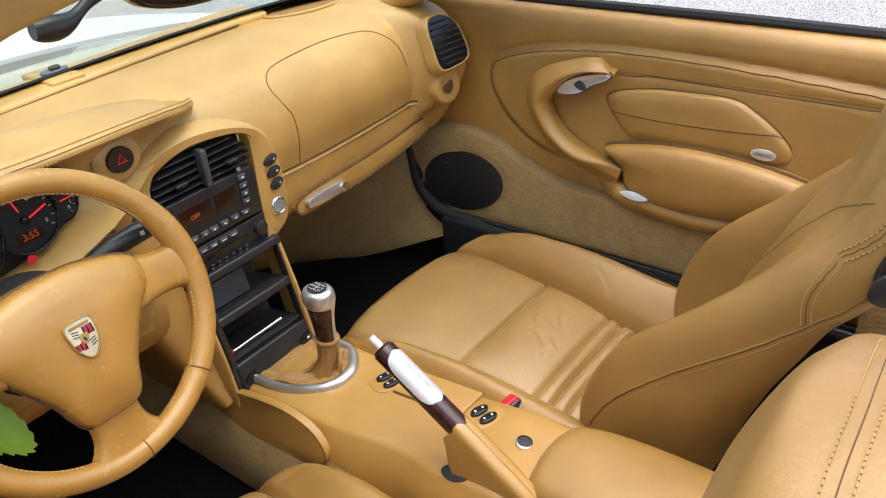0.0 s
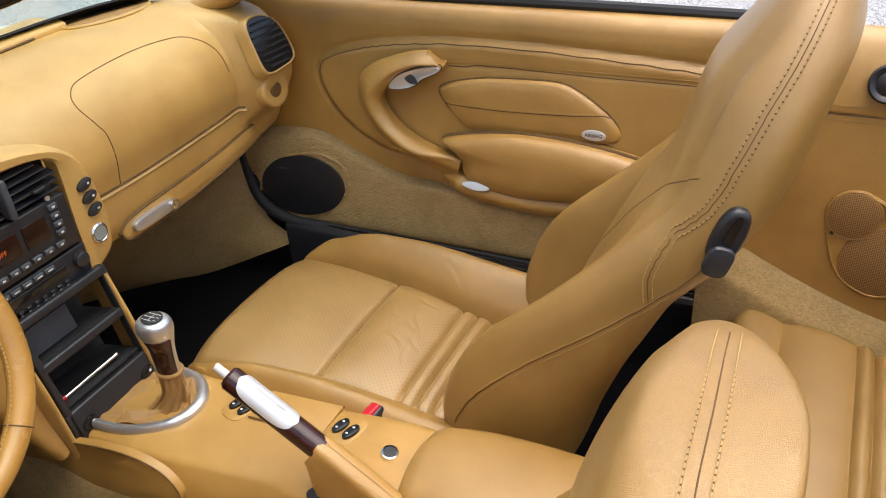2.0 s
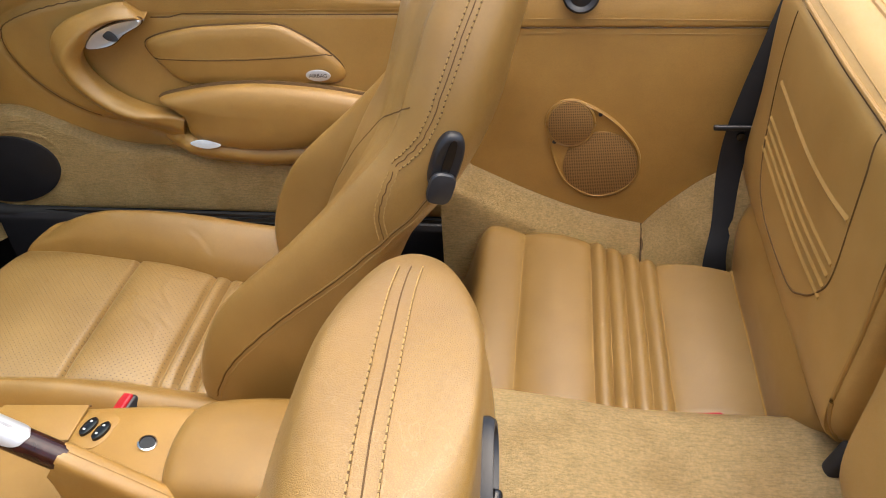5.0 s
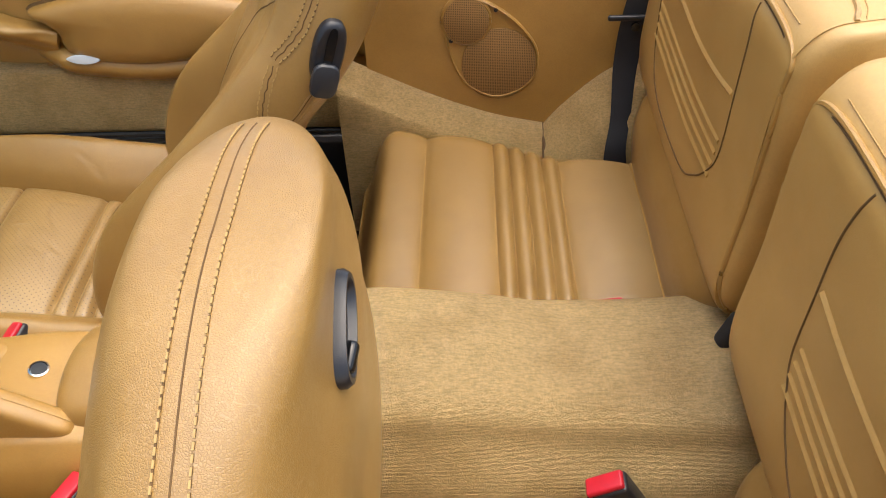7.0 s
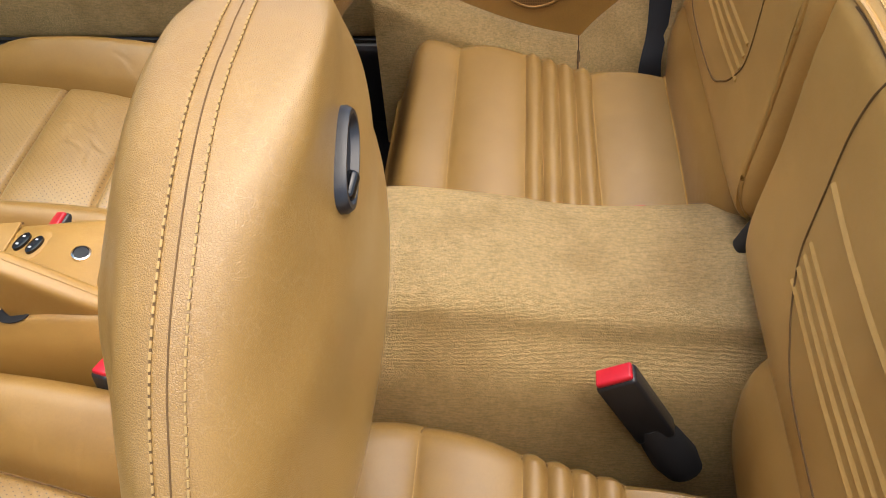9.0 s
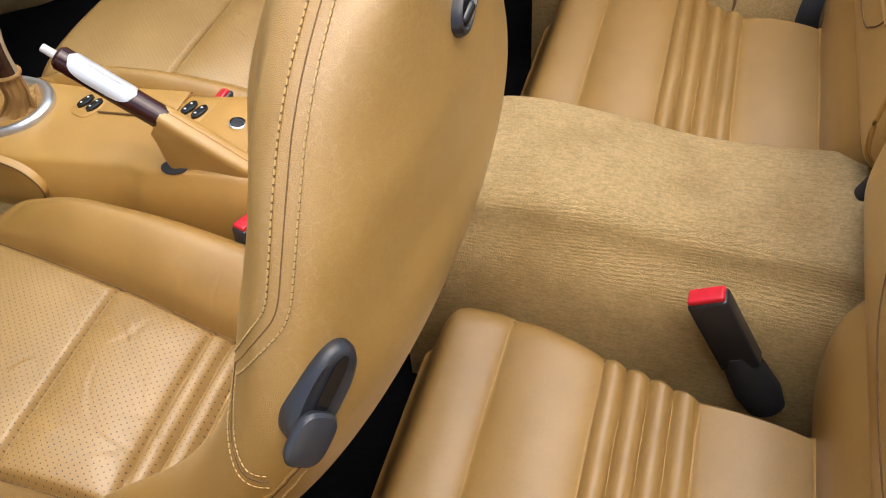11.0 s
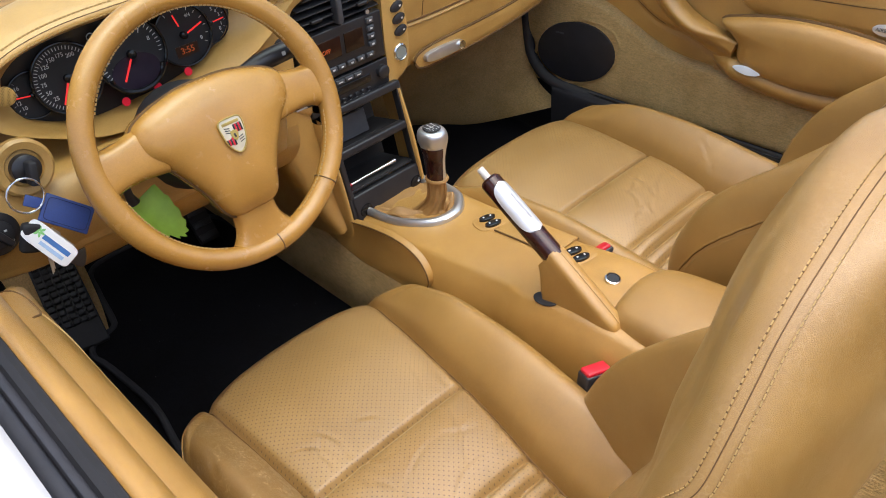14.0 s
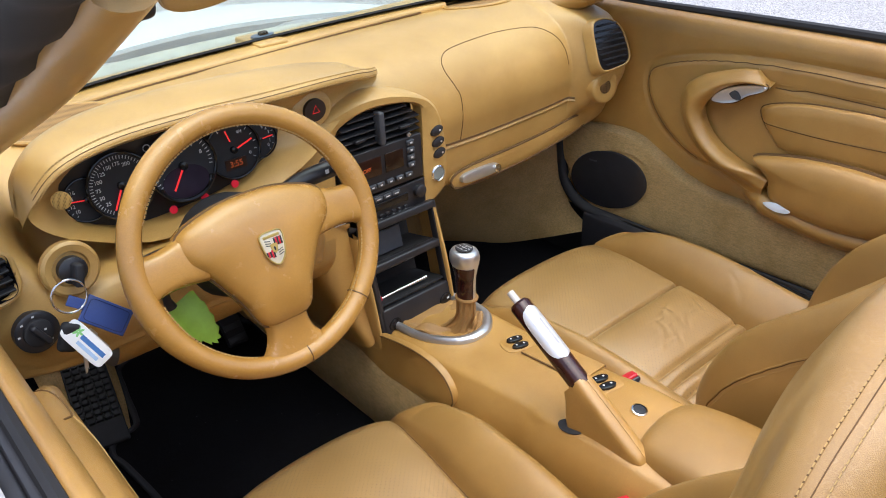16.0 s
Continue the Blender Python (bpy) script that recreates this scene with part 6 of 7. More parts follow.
def spoke(path, widths, depth):
    """A flat spoke along (x, y, z) points of the wheel."""
    secs_ = []
    for (x, y, z), w in zip(path, widths):
        i = path.index((x, y, z))
        a, b = path[max(0, i - 1)], path[min(len(path) - 1, i + 1)]
        d = Vector((b[0] - a[0], b[1] - a[1])).normalized()
        nx, ny = -d.y, d.x
        secs_.append([wm @ Vector((x + nx * w * u, y + ny * w * u, z + depth * v)) for u, v in ((-1, -0.6), (-1.0, 0.2), (-0.75, 0.85), (0, 1.0), (0.75, 0.85), (1.0, 0.2), (1, -0.6), (0, -0.9))])
    return loft(secs_, 5, 4, True, True)


part("spoke", spoke([(-0.09, 0.012, 0.004), (-0.125, 0.008, 0.0), (-0.155, 0.005, -0.002), (-0.170, 0.004, -0.002)], [0.034, 0.027, 0.028, 0.040], 0.013), LEATHER_WHEEL, sw_)
part("spoke", spoke([(0.09, 0.012, 0.004), (0.125, 0.008, 0.0), (0.155, 0.005, -0.002), (0.170, 0.004, -0.002)], [0.034, 0.027, 0.028, 0.040], 0.013), LEATHER_WHEEL, sw_)
part("spoke", spoke([(0.0, -0.085, 0.004), (0.0, -0.125, 0.0), (0.0, -0.15, -0.002), (0.0, -0.168, -0.002)], [0.034, 0.031, 0.040, 0.062], 0.013), LEATHER_WHEEL, sw_)
padline = spline([(-0.108, 0.045), (-0.05, 0.066), (0.0, 0.070), (0.05, 0.066), (0.108, 0.045), (0.112, 0.010), (0.085, -0.022), (0.055, -0.070), (0.036, -0.112), (0.0, -0.118), (-0.036, -0.112), (-0.055, -0.070), (-0.085, -0.022), (-0.112, 0.010)], 5, True)
rows = [[wm @ Vector((x * f, y * f, h - 0.35 * (abs(x) ** 2) * f)) for x, y in padline] for f, h in ((0.99, -0.018), (1.0, 0.0), (0.985, 0.012), (0.94, 0.021), (0.80, 0.029), (0.5, 0.035), (0.2, 0.037))]
hubp = part("hub_pad", grid_mesh(rows, True, True), LEATHER_WHEEL, sw_, "tan leather hub pad")
part("hub_gap", tube([wm @ Vector((x * 1.0, y * 1.0, 0.004 - 0.35 * x * x)) for x, y in padline], 0.002, 6, True), SEAM, sw_)
cm = wm @ pose(0.0, -0.010, 0.0375) @ Matrix.Scale(0.88, 4)
shield = [(-0.018, 0.024), (0.0, 0.027), (0.018, 0.024), (0.0185, 0.004), (0.013, -0.015), (0.0, -0.026), (-0.013, -0.015), (-0.0185, 0.004)]
cr = part("crest", plate([tuple(p) for p in spline(shield, 3, True)], 0.003, cm, 0.0012), plain("pale_enamel", (0.62, 0.56, 0.42), 0.25), sw_, "small shield-shaped crest")
GOLD = plain("gold_enamel", (0.5, 0.36, 0.1), 0.3, 0.6)
part("crest_rim", tube([cm @ Vector((x * 1.0, y * 1.0, 0.003)) for x, y, *_ in spline([(a, b, 0) for a, b in shield], 3, True)], 0.0011, 6, True), GOLD, cr)
for sx, sy in ((1, 1), (-1, -1)):
    for i in range(5):
        part("field", box(0.0026, 0.0125 if sy > 0 or i < 2 else 0.009, 0.0008, 0.0002, cm @ pose(sx * (0.0030 + i * 0.0029), sy * 0.0085 + 0.001, 0.0034)), RED if i % 2 else BLACK, cr)
for sx, sy in ((-1, 1), (1, -1)):
    for i in range(3):
        part("field", box(0.009, 0.0012, 0.0006, 0.0002, cm @ pose(sx * 0.0085, sy * (0.0050 + i * 0.0036) + 0.001, 0.0034, 0, 0, sx * 14)), BLACK, cr)
part("field", plate([(x * 0.32, y * 0.30) for x, y in shield], 0.0008, cm @ pose(0, 0, 0.0034)), GOLD, cr)
part("field", box(0.003, 0.006, 0.0006, 0.0002, cm @ pose(0.0, 0.0, 0.0042, 0, 0, 12)), BLACK, cr)
part("field", box(0.028, 0.0042, 0.0006, 0.0002, cm @ pose(0.0, 0.0195, 0.0034)), GOLD, cr)
part("airbag_mark", text_bm("AIRBAG", 0.0085, wm @ pose(0.0, -0.098, 0.020, 12)), plain("embossed_tan", (0.36, 0.2, 0.06), 0.5), hubp)
for a in (-86, -47):
    t = radians(a)
    c = Vector((math.cos(t), math.sin(t), 0))
    part("rim_joint", tube([wm @ (c * (WR + 0.0163 * math.cos(b)) + Vector((0, 0, 0.0172 * math.sin(b)))) for b in (2 * math.pi * j / 20 for j in range(20))], 0.0009, 5, True), SEAM, rim)
stitches([rim], [wm @ Vector((0.158 * math.cos(a), 0.158 * math.sin(a), 0.006)) for a in np.linspace(radians(28), radians(152), 20)], sw_, 0.0055, 0.0009, n=6)
stitches([rim], [wm @ Vector((0.158 * math.cos(a), 0.158 * math.sin(a), 0.006)) for a in np.linspace(radians(-68), radians(-12), 14)], sw_, 0.0055, 0.0009, n=6)
stitches([rim], [wm @ Vector((0.158 * math.cos(a), 0.158 * math.sin(a), 0.006)) for a in np.linspace(radians(192), radians(248), 14)], sw_, 0.0055, 0.0009, n=6)
col = thing("steering_column", "dark steering column cover with stalks", "steering column", (-0.364, 0.1, 0.66))
part("cover", loft([[wm @ Vector((x * r, y * r * 0.95 - 0.004, -d)) for x, y in oval(1, 1, 14)] for d, r in ((0.02, 0.05), (0.05, 0.072), (0.08, 0.080), (0.11, 0.082))], 4, 2, True, True), BLACK_SOFT, col)


def stalk(a, b, r, marks):
    s_ = part("stalk", tube(spline([a, ((a[0] + b[0]) / 2, (a[1] + b[1]) / 2, (a[2] + b[2]) / 2 + 0.003), b], 6), [r * (0.5 + 0.5 * min(1, i / 5)) for i in range(13)], 12), BLACK, col, "black control stalk")
    d = (Vector(b) - Vector(a)).normalized()
    m = facing(Vector(b) - d * 0.028 + Vector((0, -r * 0.98, 0.002)), (0, -1, 0.25), (0, 0, 1))
    for x, y, w, h in marks:
        part("mark", box(w, h, 0.0005, 0, m @ pose(x, y, 0.001)), MARK, s_)


stalk((-0.30, 0.055, 0.72), (-0.176, 0.045, 0.738), 0.014, [(-0.012, 0.003, 0.006, 0.006), (0.004, 0.003, 0.006, 0.005), (0.014, -0.003, 0.005, 0.005)])
stalk((-0.30, 0.045, 0.655), (-0.190, 0.030, 0.655), 0.011, [(0.0, 0.004, 0.022, 0.0025), (0.003, -0.001, 0.024, 0.0025), (0.006, -0.006, 0.02, 0.0025)])
stalk((-0.42, 0.05, 0.69), (-0.525, 0.045, 0.690), 0.013, [])
part("round_switch", lathe([(0.014, 0), (0.013, 0.005), (0.001, 0.006)], facing((-0.182, 0.085, 0.728), (0, -1, 0.3)), 22, 1.2, 0.8), BLACK, col)


# ---- driver's side of the dashboard ----
ls = thing("light_switch", "round black rotary headlight switch", "switch", (-0.66, 0.055, 0.66))
lmx = facing((-0.655, 0.060, 0.650), (0.1, -1, 0.1)) @ Matrix.Scale(0.82, 4)
part("base", lathe([(0.001, -0.01), (0.034, -0.01), (0.034, 0.004), (0.031, 0.006), (0.023, 0.006)], lmx, 36), BLACK, ls)
part("dial", lathe([(0.023, 0.004), (0.022, 0.011), (0.018, 0.013), (0.001, 0.013)], lmx, 32), BLACK_SOFT, ls)
part("grip", box(0.011, 0.042, 0.016, 0.004, lmx @ pose(0, 0, 0.018, 0, 0, 28)), BLACK, ls)
for x, y in ((0.0, 0.028), (-0.019, 0.021), (-0.028, 0.004), (0.016, -0.018), (0.010, 0.004)):
    part("mark", box(0.004, 0.0028, 0.0005, 0, lmx @ pose(x, y, 0.0066 if abs(x) + abs(y) > 0.02 else 0.0135)), MARK, ls)
dv = thing("driver_vent", "black slatted air vent beside the headlight switch", "air vent", (-0.69, 0.06, 0.735), "air vents")
dvm = facing((-0.700, 0.068, 0.735), (0.15, -1, 0.1))
part("well", box(0.082, 0.060, 0.006, 0.012, dvm @ pose(0, 0, 0.002), 3), BLACK_GLOSS, dv)
for i in range(4):
    part("slat", box(0.076, 0.003, 0.012, 0.001, dvm @ pose(0, -0.019 + i * 0.013, 0.006, 20)), BLACK, dv)
part("frame", tube([dvm @ Vector((x, y, 0.005)) for x, y in oval(0.045, 0.034, 32, 3.5)], 0.005, 8, True), LEATHER_DASH, dv)
ig = thing("ignition_lock", "black ignition lock with a key in a tan ring", "ignition lock", (-0.593, 0.06, 0.712))
im = facing((-0.592, 0.070, 0.712), (0.05, -1, 0.15))
part("ring", lathe([(0.001, -0.01), (0.037, -0.01), (0.037, 0.0), (0.033, 0.004), (0.024, 0.002), (0.022, -0.002), (0.001, -0.002)], im, 36), LEATHER_DASH, ig)
part("barrel", lathe([(0.018, -0.002), (0.018, 0.010), (0.014, 0.013), (0.001, 0.013)], im, 28), BLACK, ig)
part("key_head", box(0.011, 0.030, 0.020, 0.003, im @ pose(0, -0.003, 0.022, 0, 0, -15)), BLACK_SOFT, ig)
kc = Vector((-0.612, 0.028, 0.704))
kr = thing("key_ring", "steel key ring with keys, blue fob and white tag", "keys", tuple(kc + Vector((0, 0, -0.05))))
part("ring", tube([kc + Vector((0.021 * math.cos(a), 0.004 * math.sin(a), -0.006 + 0.021 * math.sin(a))) for a in (2 * math.pi * j / 32 for j in range(32))], 0.0014, 8, True), CHROME, kr)
BLUE = leather("blue_leather", (0.012, 0.05, 0.25), grain=900.0, depth=0.3, rough=0.5)
fm = facing(kc + Vector((0.034, -0.006, -0.048)), (0.1, -1, 0.35), spin=-46)
fob = part("blue_fob", box(0.062, 0.036, 0.004, 0.0015, fm), BLUE, kr, "blue leather fob with dark stitching")
part("fob_strap", box(0.026, 0.014, 0.003, 0.001, fm @ pose(-0.040, 0.002, 0.0, 0, 0, 5)), BLUE, kr)
part("stitching", tube([fm @ Vector((x, y, 0.0023)) for x, y in oval(0.027, 0.0145, 36, 8)], 0.0005, 5, True), plain("navy_thread", (0.01, 0.02, 0.08), 0.7), fob)
tg = facing(kc + Vector((-0.001, -0.018, -0.068)), (0.0, -1, 0.45), spin=-66)
tag_ = part("white_tag", plate(oval(0.034, 0.0145, 36, 6), 0.0012, tg, 0.0004), plain("white_card", (0.80, 0.81, 0.80), 0.45, vary=0.02), kr, "white plastic tag with blue bars")
part("print_bar", box(0.038, 0.0062, 0.0005, 0, tg @ pose(0.008, 0.002, 0.0015)), plain("blue_print", (0.05, 0.16, 0.42), 0.6), tag_)
part("print_bar", box(0.034, 0.0046, 0.0005, 0, tg @ pose(0.007, -0.0065, 0.0015)), plain("pale_blue_print", (0.35, 0.5, 0.7), 0.6), tag_)
for i in range(6):
    part("print_leaf", plate(oval(0.0036, 0.0015, 12), 0.0005, tg @ pose(-0.018, 0.004, 0.0012) @ Matrix.Rotation(i * math.pi / 3, 4, "Z") @ pose(0.004, 0, 0)), plain("green_print", (0.25, 0.6, 0.2), 0.6), tag_)
part("remote", box(0.026, 0.014, 0.040, 0.006, pose(*(kc + Vector((-0.015, -0.004, -0.058))), 0, 25, 0)), BLACK_SOFT, kr, "black remote key")
for i, (dx, dz, rot, mt) in enumerate(((-0.006, -0.088, 12, SILVER), (0.004, -0.086, -4, plain("red_card", (0.35, 0.04, 0.04), 0.5)), (0.010, -0.084, -14, plain("brass_metal", (0.45, 0.33, 0.16), 0.35, 0.9)), (0.018, -0.080, -24, SILVER))):
    o = [(-0.004, 0.02), (0.004, 0.02), (0.0045, 0.008), (0.0025, 0.006), (0.0025, -0.02), (0.0012, -0.016), (0.0002, -0.022), (-0.0025, -0.025), (-0.0025, 0.006), (-0.0045, 0.008)]
    part("key", plate(o, 0.002, facing(kc + Vector((dx, -0.010 + 0.003 * i, dz)), (0.2, -1, 0.2), spin=-rot), 0.0), mt, kr)
# knee panel under the column
rows = [[(x, y, z) for y, z in ((0.075, 0.60), (0.085, 0.555), (0.14, 0.50), (0.25, 0.46))] for x in (-0.56, -0.45, -0.35, -0.25, -0.19)]
part("knee_panel", loft(rows, 4, 4, False, False), LEATHER_DASH, dash)
rows = [[(-0.105, 0.118, 0.325), (-0.104, 0.152, 0.42), (-0.105, 0.175, 0.56), (-0.12, 0.185, 0.66)], [(-0.120, 0.13, 0.315), (-0.150, 0.16, 0.41), (-0.185, 0.175, 0.54), (-0.20, 0.17, 0.66)], [(-0.125, 0.22, 0.30), (-0.16, 0.26, 0.40), (-0.20, 0.28, 0.50), (-0.22, 0.26, 0.62)], [(-0.125, 0.34, 0.29), (-0.155, 0.40, 0.36), (-0.18, 0.44, 0.48), (-0.2, 0.42, 0.6)]]
part("knee_side", loft(rows, 5, 5, False, False), LEATHER_SMOOTH, dash)

# ---- footwells ----
mat = thing("floor_mat", "black velour floor mat in the driver's footwell", "floor mat", (-0.33, 0.3, FLOOR))
outl = [tuple(q) for q in spline([(-0.10, 0.06), (-0.11, 0.40), (-0.13, 0.66), (-0.30, 0.70), (-0.42, 0.69), (-0.450, 0.60), (-0.468, 0.50), (-0.482, 0.462), (-0.530, 0.445), (-0.548, 0.41), (-0.540, 0.36), (-0.530, 0.20), (-0.54, 0.0), (-0.35, -0.06), (-0.16, -0.04)], 5, True)]
part("mat", plate(outl, 0.008, Matrix.Translation((0, 0, FLOOR + 0.001)), 0.003), BLACK_CARPET, mat)
part("edge_binding", tube([(x, y, FLOOR + 0.008) for x, y in outl], 0.007, 8, True), BLACK_SOFT, mat)
rng = random.Random(41)
specks = []
for i in range(46):
    r = rng.uniform(0.0003, 0.0008)
    specks.append(box(r * rng.uniform(1, 4), r, r, 0, pose(rng.uniform(-0.52, -0.13), rng.uniform(0.02, 0.5), FLOOR + 0.0095, 0, 0, rng.uniform(0, 180))))
tagged(part("lint", merge(*specks), GREY, mat, "pale lint specks", smooth=False), kind="stuff")
part("embossed_bar", box(0.20, 0.018, 0.003, 0.001, pose(-0.36, 0.178, FLOOR + 0.008, 0, 0, 2)), BLACK_CARPET, mat)
dp = thing("foot_rest", "ribbed black rubber foot rest in the driver's footwell", "foot rest", (-0.51, 0.55, FLOOR))
D0, D1 = Vector((-0.497, 0.70, 0.215)), Vector((-0.545, 0.44, 0.135))
dpm = Matrix((Vector((1, -0.12, -0.02)).normalized(), (D0 - D1).normalized(), Vector((1, -0.12, -0.02)).normalized().cross((D0 - D1).normalized()))).transposed().to_4x4()
dpm.translation = (D0 + D1) / 2
part("plate", box(0.088, 0.285, 0.012, 0.004, dpm), BLACK_SOFT, dp)
for r in range(13):
    for c in range(5):
        part("rib", box(0.0135, 0.0125, 0.006, 0.0012, dpm @ pose(-0.033 + c * 0.0165, 0.130 - r * 0.0172, 0.008), 1), BLACK_SOFT, dp)
part("foot_board", loft([[(-0.60, 0.72, 0.25), (-0.46, 0.72, 0.20), (-0.43, 0.72, 0.17)], [(-0.60, 0.56, 0.165), (-0.495, 0.56, 0.145), (-0.463, 0.56, 0.135)], [(-0.585, 0.46, 0.130), (-0.515, 0.46, 0.128), (-0.492, 0.46, 0.122)]], 4, 4, False, False), CARPET, dp)


def pedal(at, w, h, tilt, rows_n):
    p = thing("pedal", "black ribbed rubber pedal", "pedal", at, "pedals")
    m = pose(*at, 90 - tilt, 0, 0)
    part("pad", box(w, h, 0.014, 0.005, m), BLACK_SOFT, p)
    for i in range(rows_n):
        part("rib", box(w * 0.86, h / rows_n * 0.45, 0.004, 0.001, m @ pose(0, -h / 2 + (i + 0.5) * h / rows_n, 0.008)), BLACK, p)
    part("arm", box(0.014, 0.16, 0.02, 0.004, m @ pose(0, h / 2 + 0.06, -0.016, -15)), BLACK, p)


pedal((-0.392, 0.615, 0.232), 0.058, 0.055, 35, 4)
pedal((-0.275, 0.615, 0.235), 0.062, 0.055, 35, 4)
pedal((-0.190, 0.60, 0.200), 0.05, 0.15, 35, 5)
pc = thing("footwell_carpet", "tan carpet lining the passenger footwell", "carpet", (0.5, 0.4, 0.2))
rows = [[(0.10, 0.50, 0.46), (0.20, 0.47, 0.44), (0.36, 0.42, 0.43), (0.52, 0.39, 0.44), (0.665, 0.355, 0.45)], [(0.13, 0.56, 0.36), (0.24, 0.53, 0.34), (0.38, 0.485, 0.335), (0.53, 0.43, 0.33), (0.668, 0.335, 0.36)], [(0.16, 0.62, 0.25), (0.30, 0.585, 0.235), (0.43, 0.535, 0.22), (0.56, 0.46, 0.215), (0.668, 0.30, 0.28)], [(0.36, 0.64, 0.16), (0.45, 0.59, 0.15), (0.53, 0.53, 0.14), (0.60, 0.45, 0.14), (0.664, 0.22, 0.24)]]
part("lining", loft(rows, 6, 5, False, False), CARPET, pc)
pm = thing("floor_mat", "black velour floor mat in the passenger footwell", "floor mat", (0.37, 0.3, FLOOR))
part("mat", plate([tuple(q) for q in spline([(0.16, 0.05), (0.16, 0.6), (0.36, 0.66), (0.52, 0.55), (0.60, 0.42), (0.61, 0.05)], 4, True)], 0.008, Matrix.Translation((0, 0, FLOOR + 0.001)), 0.003), BLACK_CARPET, pm)
lf = thing("air_freshener", "bright green leaf-shaped card hanging under the column", "air freshener", (-0.47, 0.05, 0.54))
GREEN = plain("green_card", (0.34, 0.60, 0.06), 0.45)
for k, (px, py, pz, sp) in enumerate(((-0.462, 0.050, 0.590, -30), (-0.480, 0.060, 0.592, -18))):
    o = []
    for j in range(96):
        a = 2 * math.pi * j / 96
        r = 1 + 0.10 * (0.5 - (j % 6) / 5)
        o.append((0.030 * r * math.sin(a) * (0.70 + 0.30 * math.cos(a / 2) ** 2), 0.056 * r * math.cos(a)))
    part("leaf", plate(o, 0.0015, facing((px, py, pz), (-0.3, -1, 0.5), spin=sp + 60), 0.0004), GREEN, lf)
part("pale_bar", box(0.018, 0.008, 0.0006, 0, facing((-0.463, 0.0475, 0.587), (-0.3, -1, 0.5), spin=-20)), plain("pale_green", (0.5, 0.65, 0.4), 0.5), lf)
part("cord", tube([(-0.492, 0.045, 0.66), (-0.490, 0.046, 0.628), (-0.487, 0.046, 0.615)], [0.006, 0.006, 0.009], 10), BLACK, lf)


# ---- driver's door ----
def driver_door():
    d = thing("driver_door", "tan leather driver's door top with black window seals", "car door", (-0.72, -0.2, 0.3))
    def low_front(y):
        """The lining's top edge sinks in a curve towards its front end."""
        return float(np.interp(-y, (-0.06, -0.02, 0.02, 0.06, 0.11, 0.18), (0.32, 0.46, 0.58, 0.645, 0.680, 0.700)))

    rows = [[(x, y, min(z, low_front(y) - 0.0004 * i)) for i, (x, z) in enumerate(((-0.672, 0.30), (-0.668, 0.45), (-0.666, 0.58), (-0.671, 0.635), (-0.684, 0.672), (-0.700, 0.688), (-0.713, 0.692)))] for y in (0.06, 0.03, 0.0, -0.03, -0.06, -0.09, -0.12, -0.18, -0.3, -0.45, -0.6, -0.735)]
    lin = part("lining", thick(loft(rows, 4, 5, False, False), 0.012, (1, 0, 0.2)), LEATHER_SMOOTH, d)
    rows = [[(x, y, z) for x, z in ((-0.714, 0.684), (-0.708, 0.696), (-0.709, 0.709), (-0.716, 0.720), (-0.726, 0.724), (-0.734, 0.719), (-0.738, 0.705))] for y in (-0.04, -0.08, -0.16, -0.3, -0.5, -0.735)]
    part("upper_pad", thick(loft(rows, 6, 5, False, False), 0.008, (0.3, 0, 1)), LEATHER_SMOOTH, d)
    part("inner_seal", tube([(-0.741, 0.4, 0.712), (-0.741, -0.1, 0.716), (-0.741, -0.74, 0.716)], 0.009, 8), BLACK_SOFT, d, "black rubber window seal")
    rows = [[(x, y, z) for x, z in ((-0.742, 0.695), (-0.747, 0.712), (-0.757, 0.714), (-0.759, 0.706), (-0.762, 0.714), (-0.775, 0.712), (-0.782, 0.698))] for y in (0.4, 0.0, -0.4, -0.80)]
    part("outer_seal", loft(rows, 4, 4, False, False), plain("grey_rubber", (0.035, 0.037, 0.045), 0.55, grain=0.1), d, "dark grey rubber outer seal")
    rows = [[(x, y, z) for x, z in ((-0.776, 0.690), (-0.786, 0.700), (-0.81, 0.695), (-0.85, 0.655), (-0.88, 0.5), (-0.885, 0.2))] for y in (0.7, 0.0, -0.5, -0.9)]
    part("outer_skin", loft(rows, 4, 5, False, False), WHITE, d, "white painted door skin")
    seam("lining_seam", [lin], [(-0.685, -0.17, 0.672), (-0.672, -0.20, 0.64), (-0.664, -0.235, 0.60)], 0.0012, THREAD, d, 0.0)
    seam("pocket_edge", [lin], [(-0.70, -0.10, 0.69), (-0.685, -0.135, 0.675), (-0.685, -0.17, 0.672), (-0.695, -0.19, 0.685)], 0.0014, SEAM, d, 0.0)
    stitches([lin], [(-0.66, -0.16, 0.63), (-0.66, -0.3, 0.62), (-0.66, -0.6, 0.61)], d, n=30)
    part("courtesy_lamp", plate(oval(0.03, 0.010, 24), 0.003, facing((-0.664, -0.425, 0.56), (1, 0, 0.5)), 0.001), plain("pale_lens_b", (0.72, 0.80, 0.86), 0.2, vary=0.02), d, "pale courtesy light")


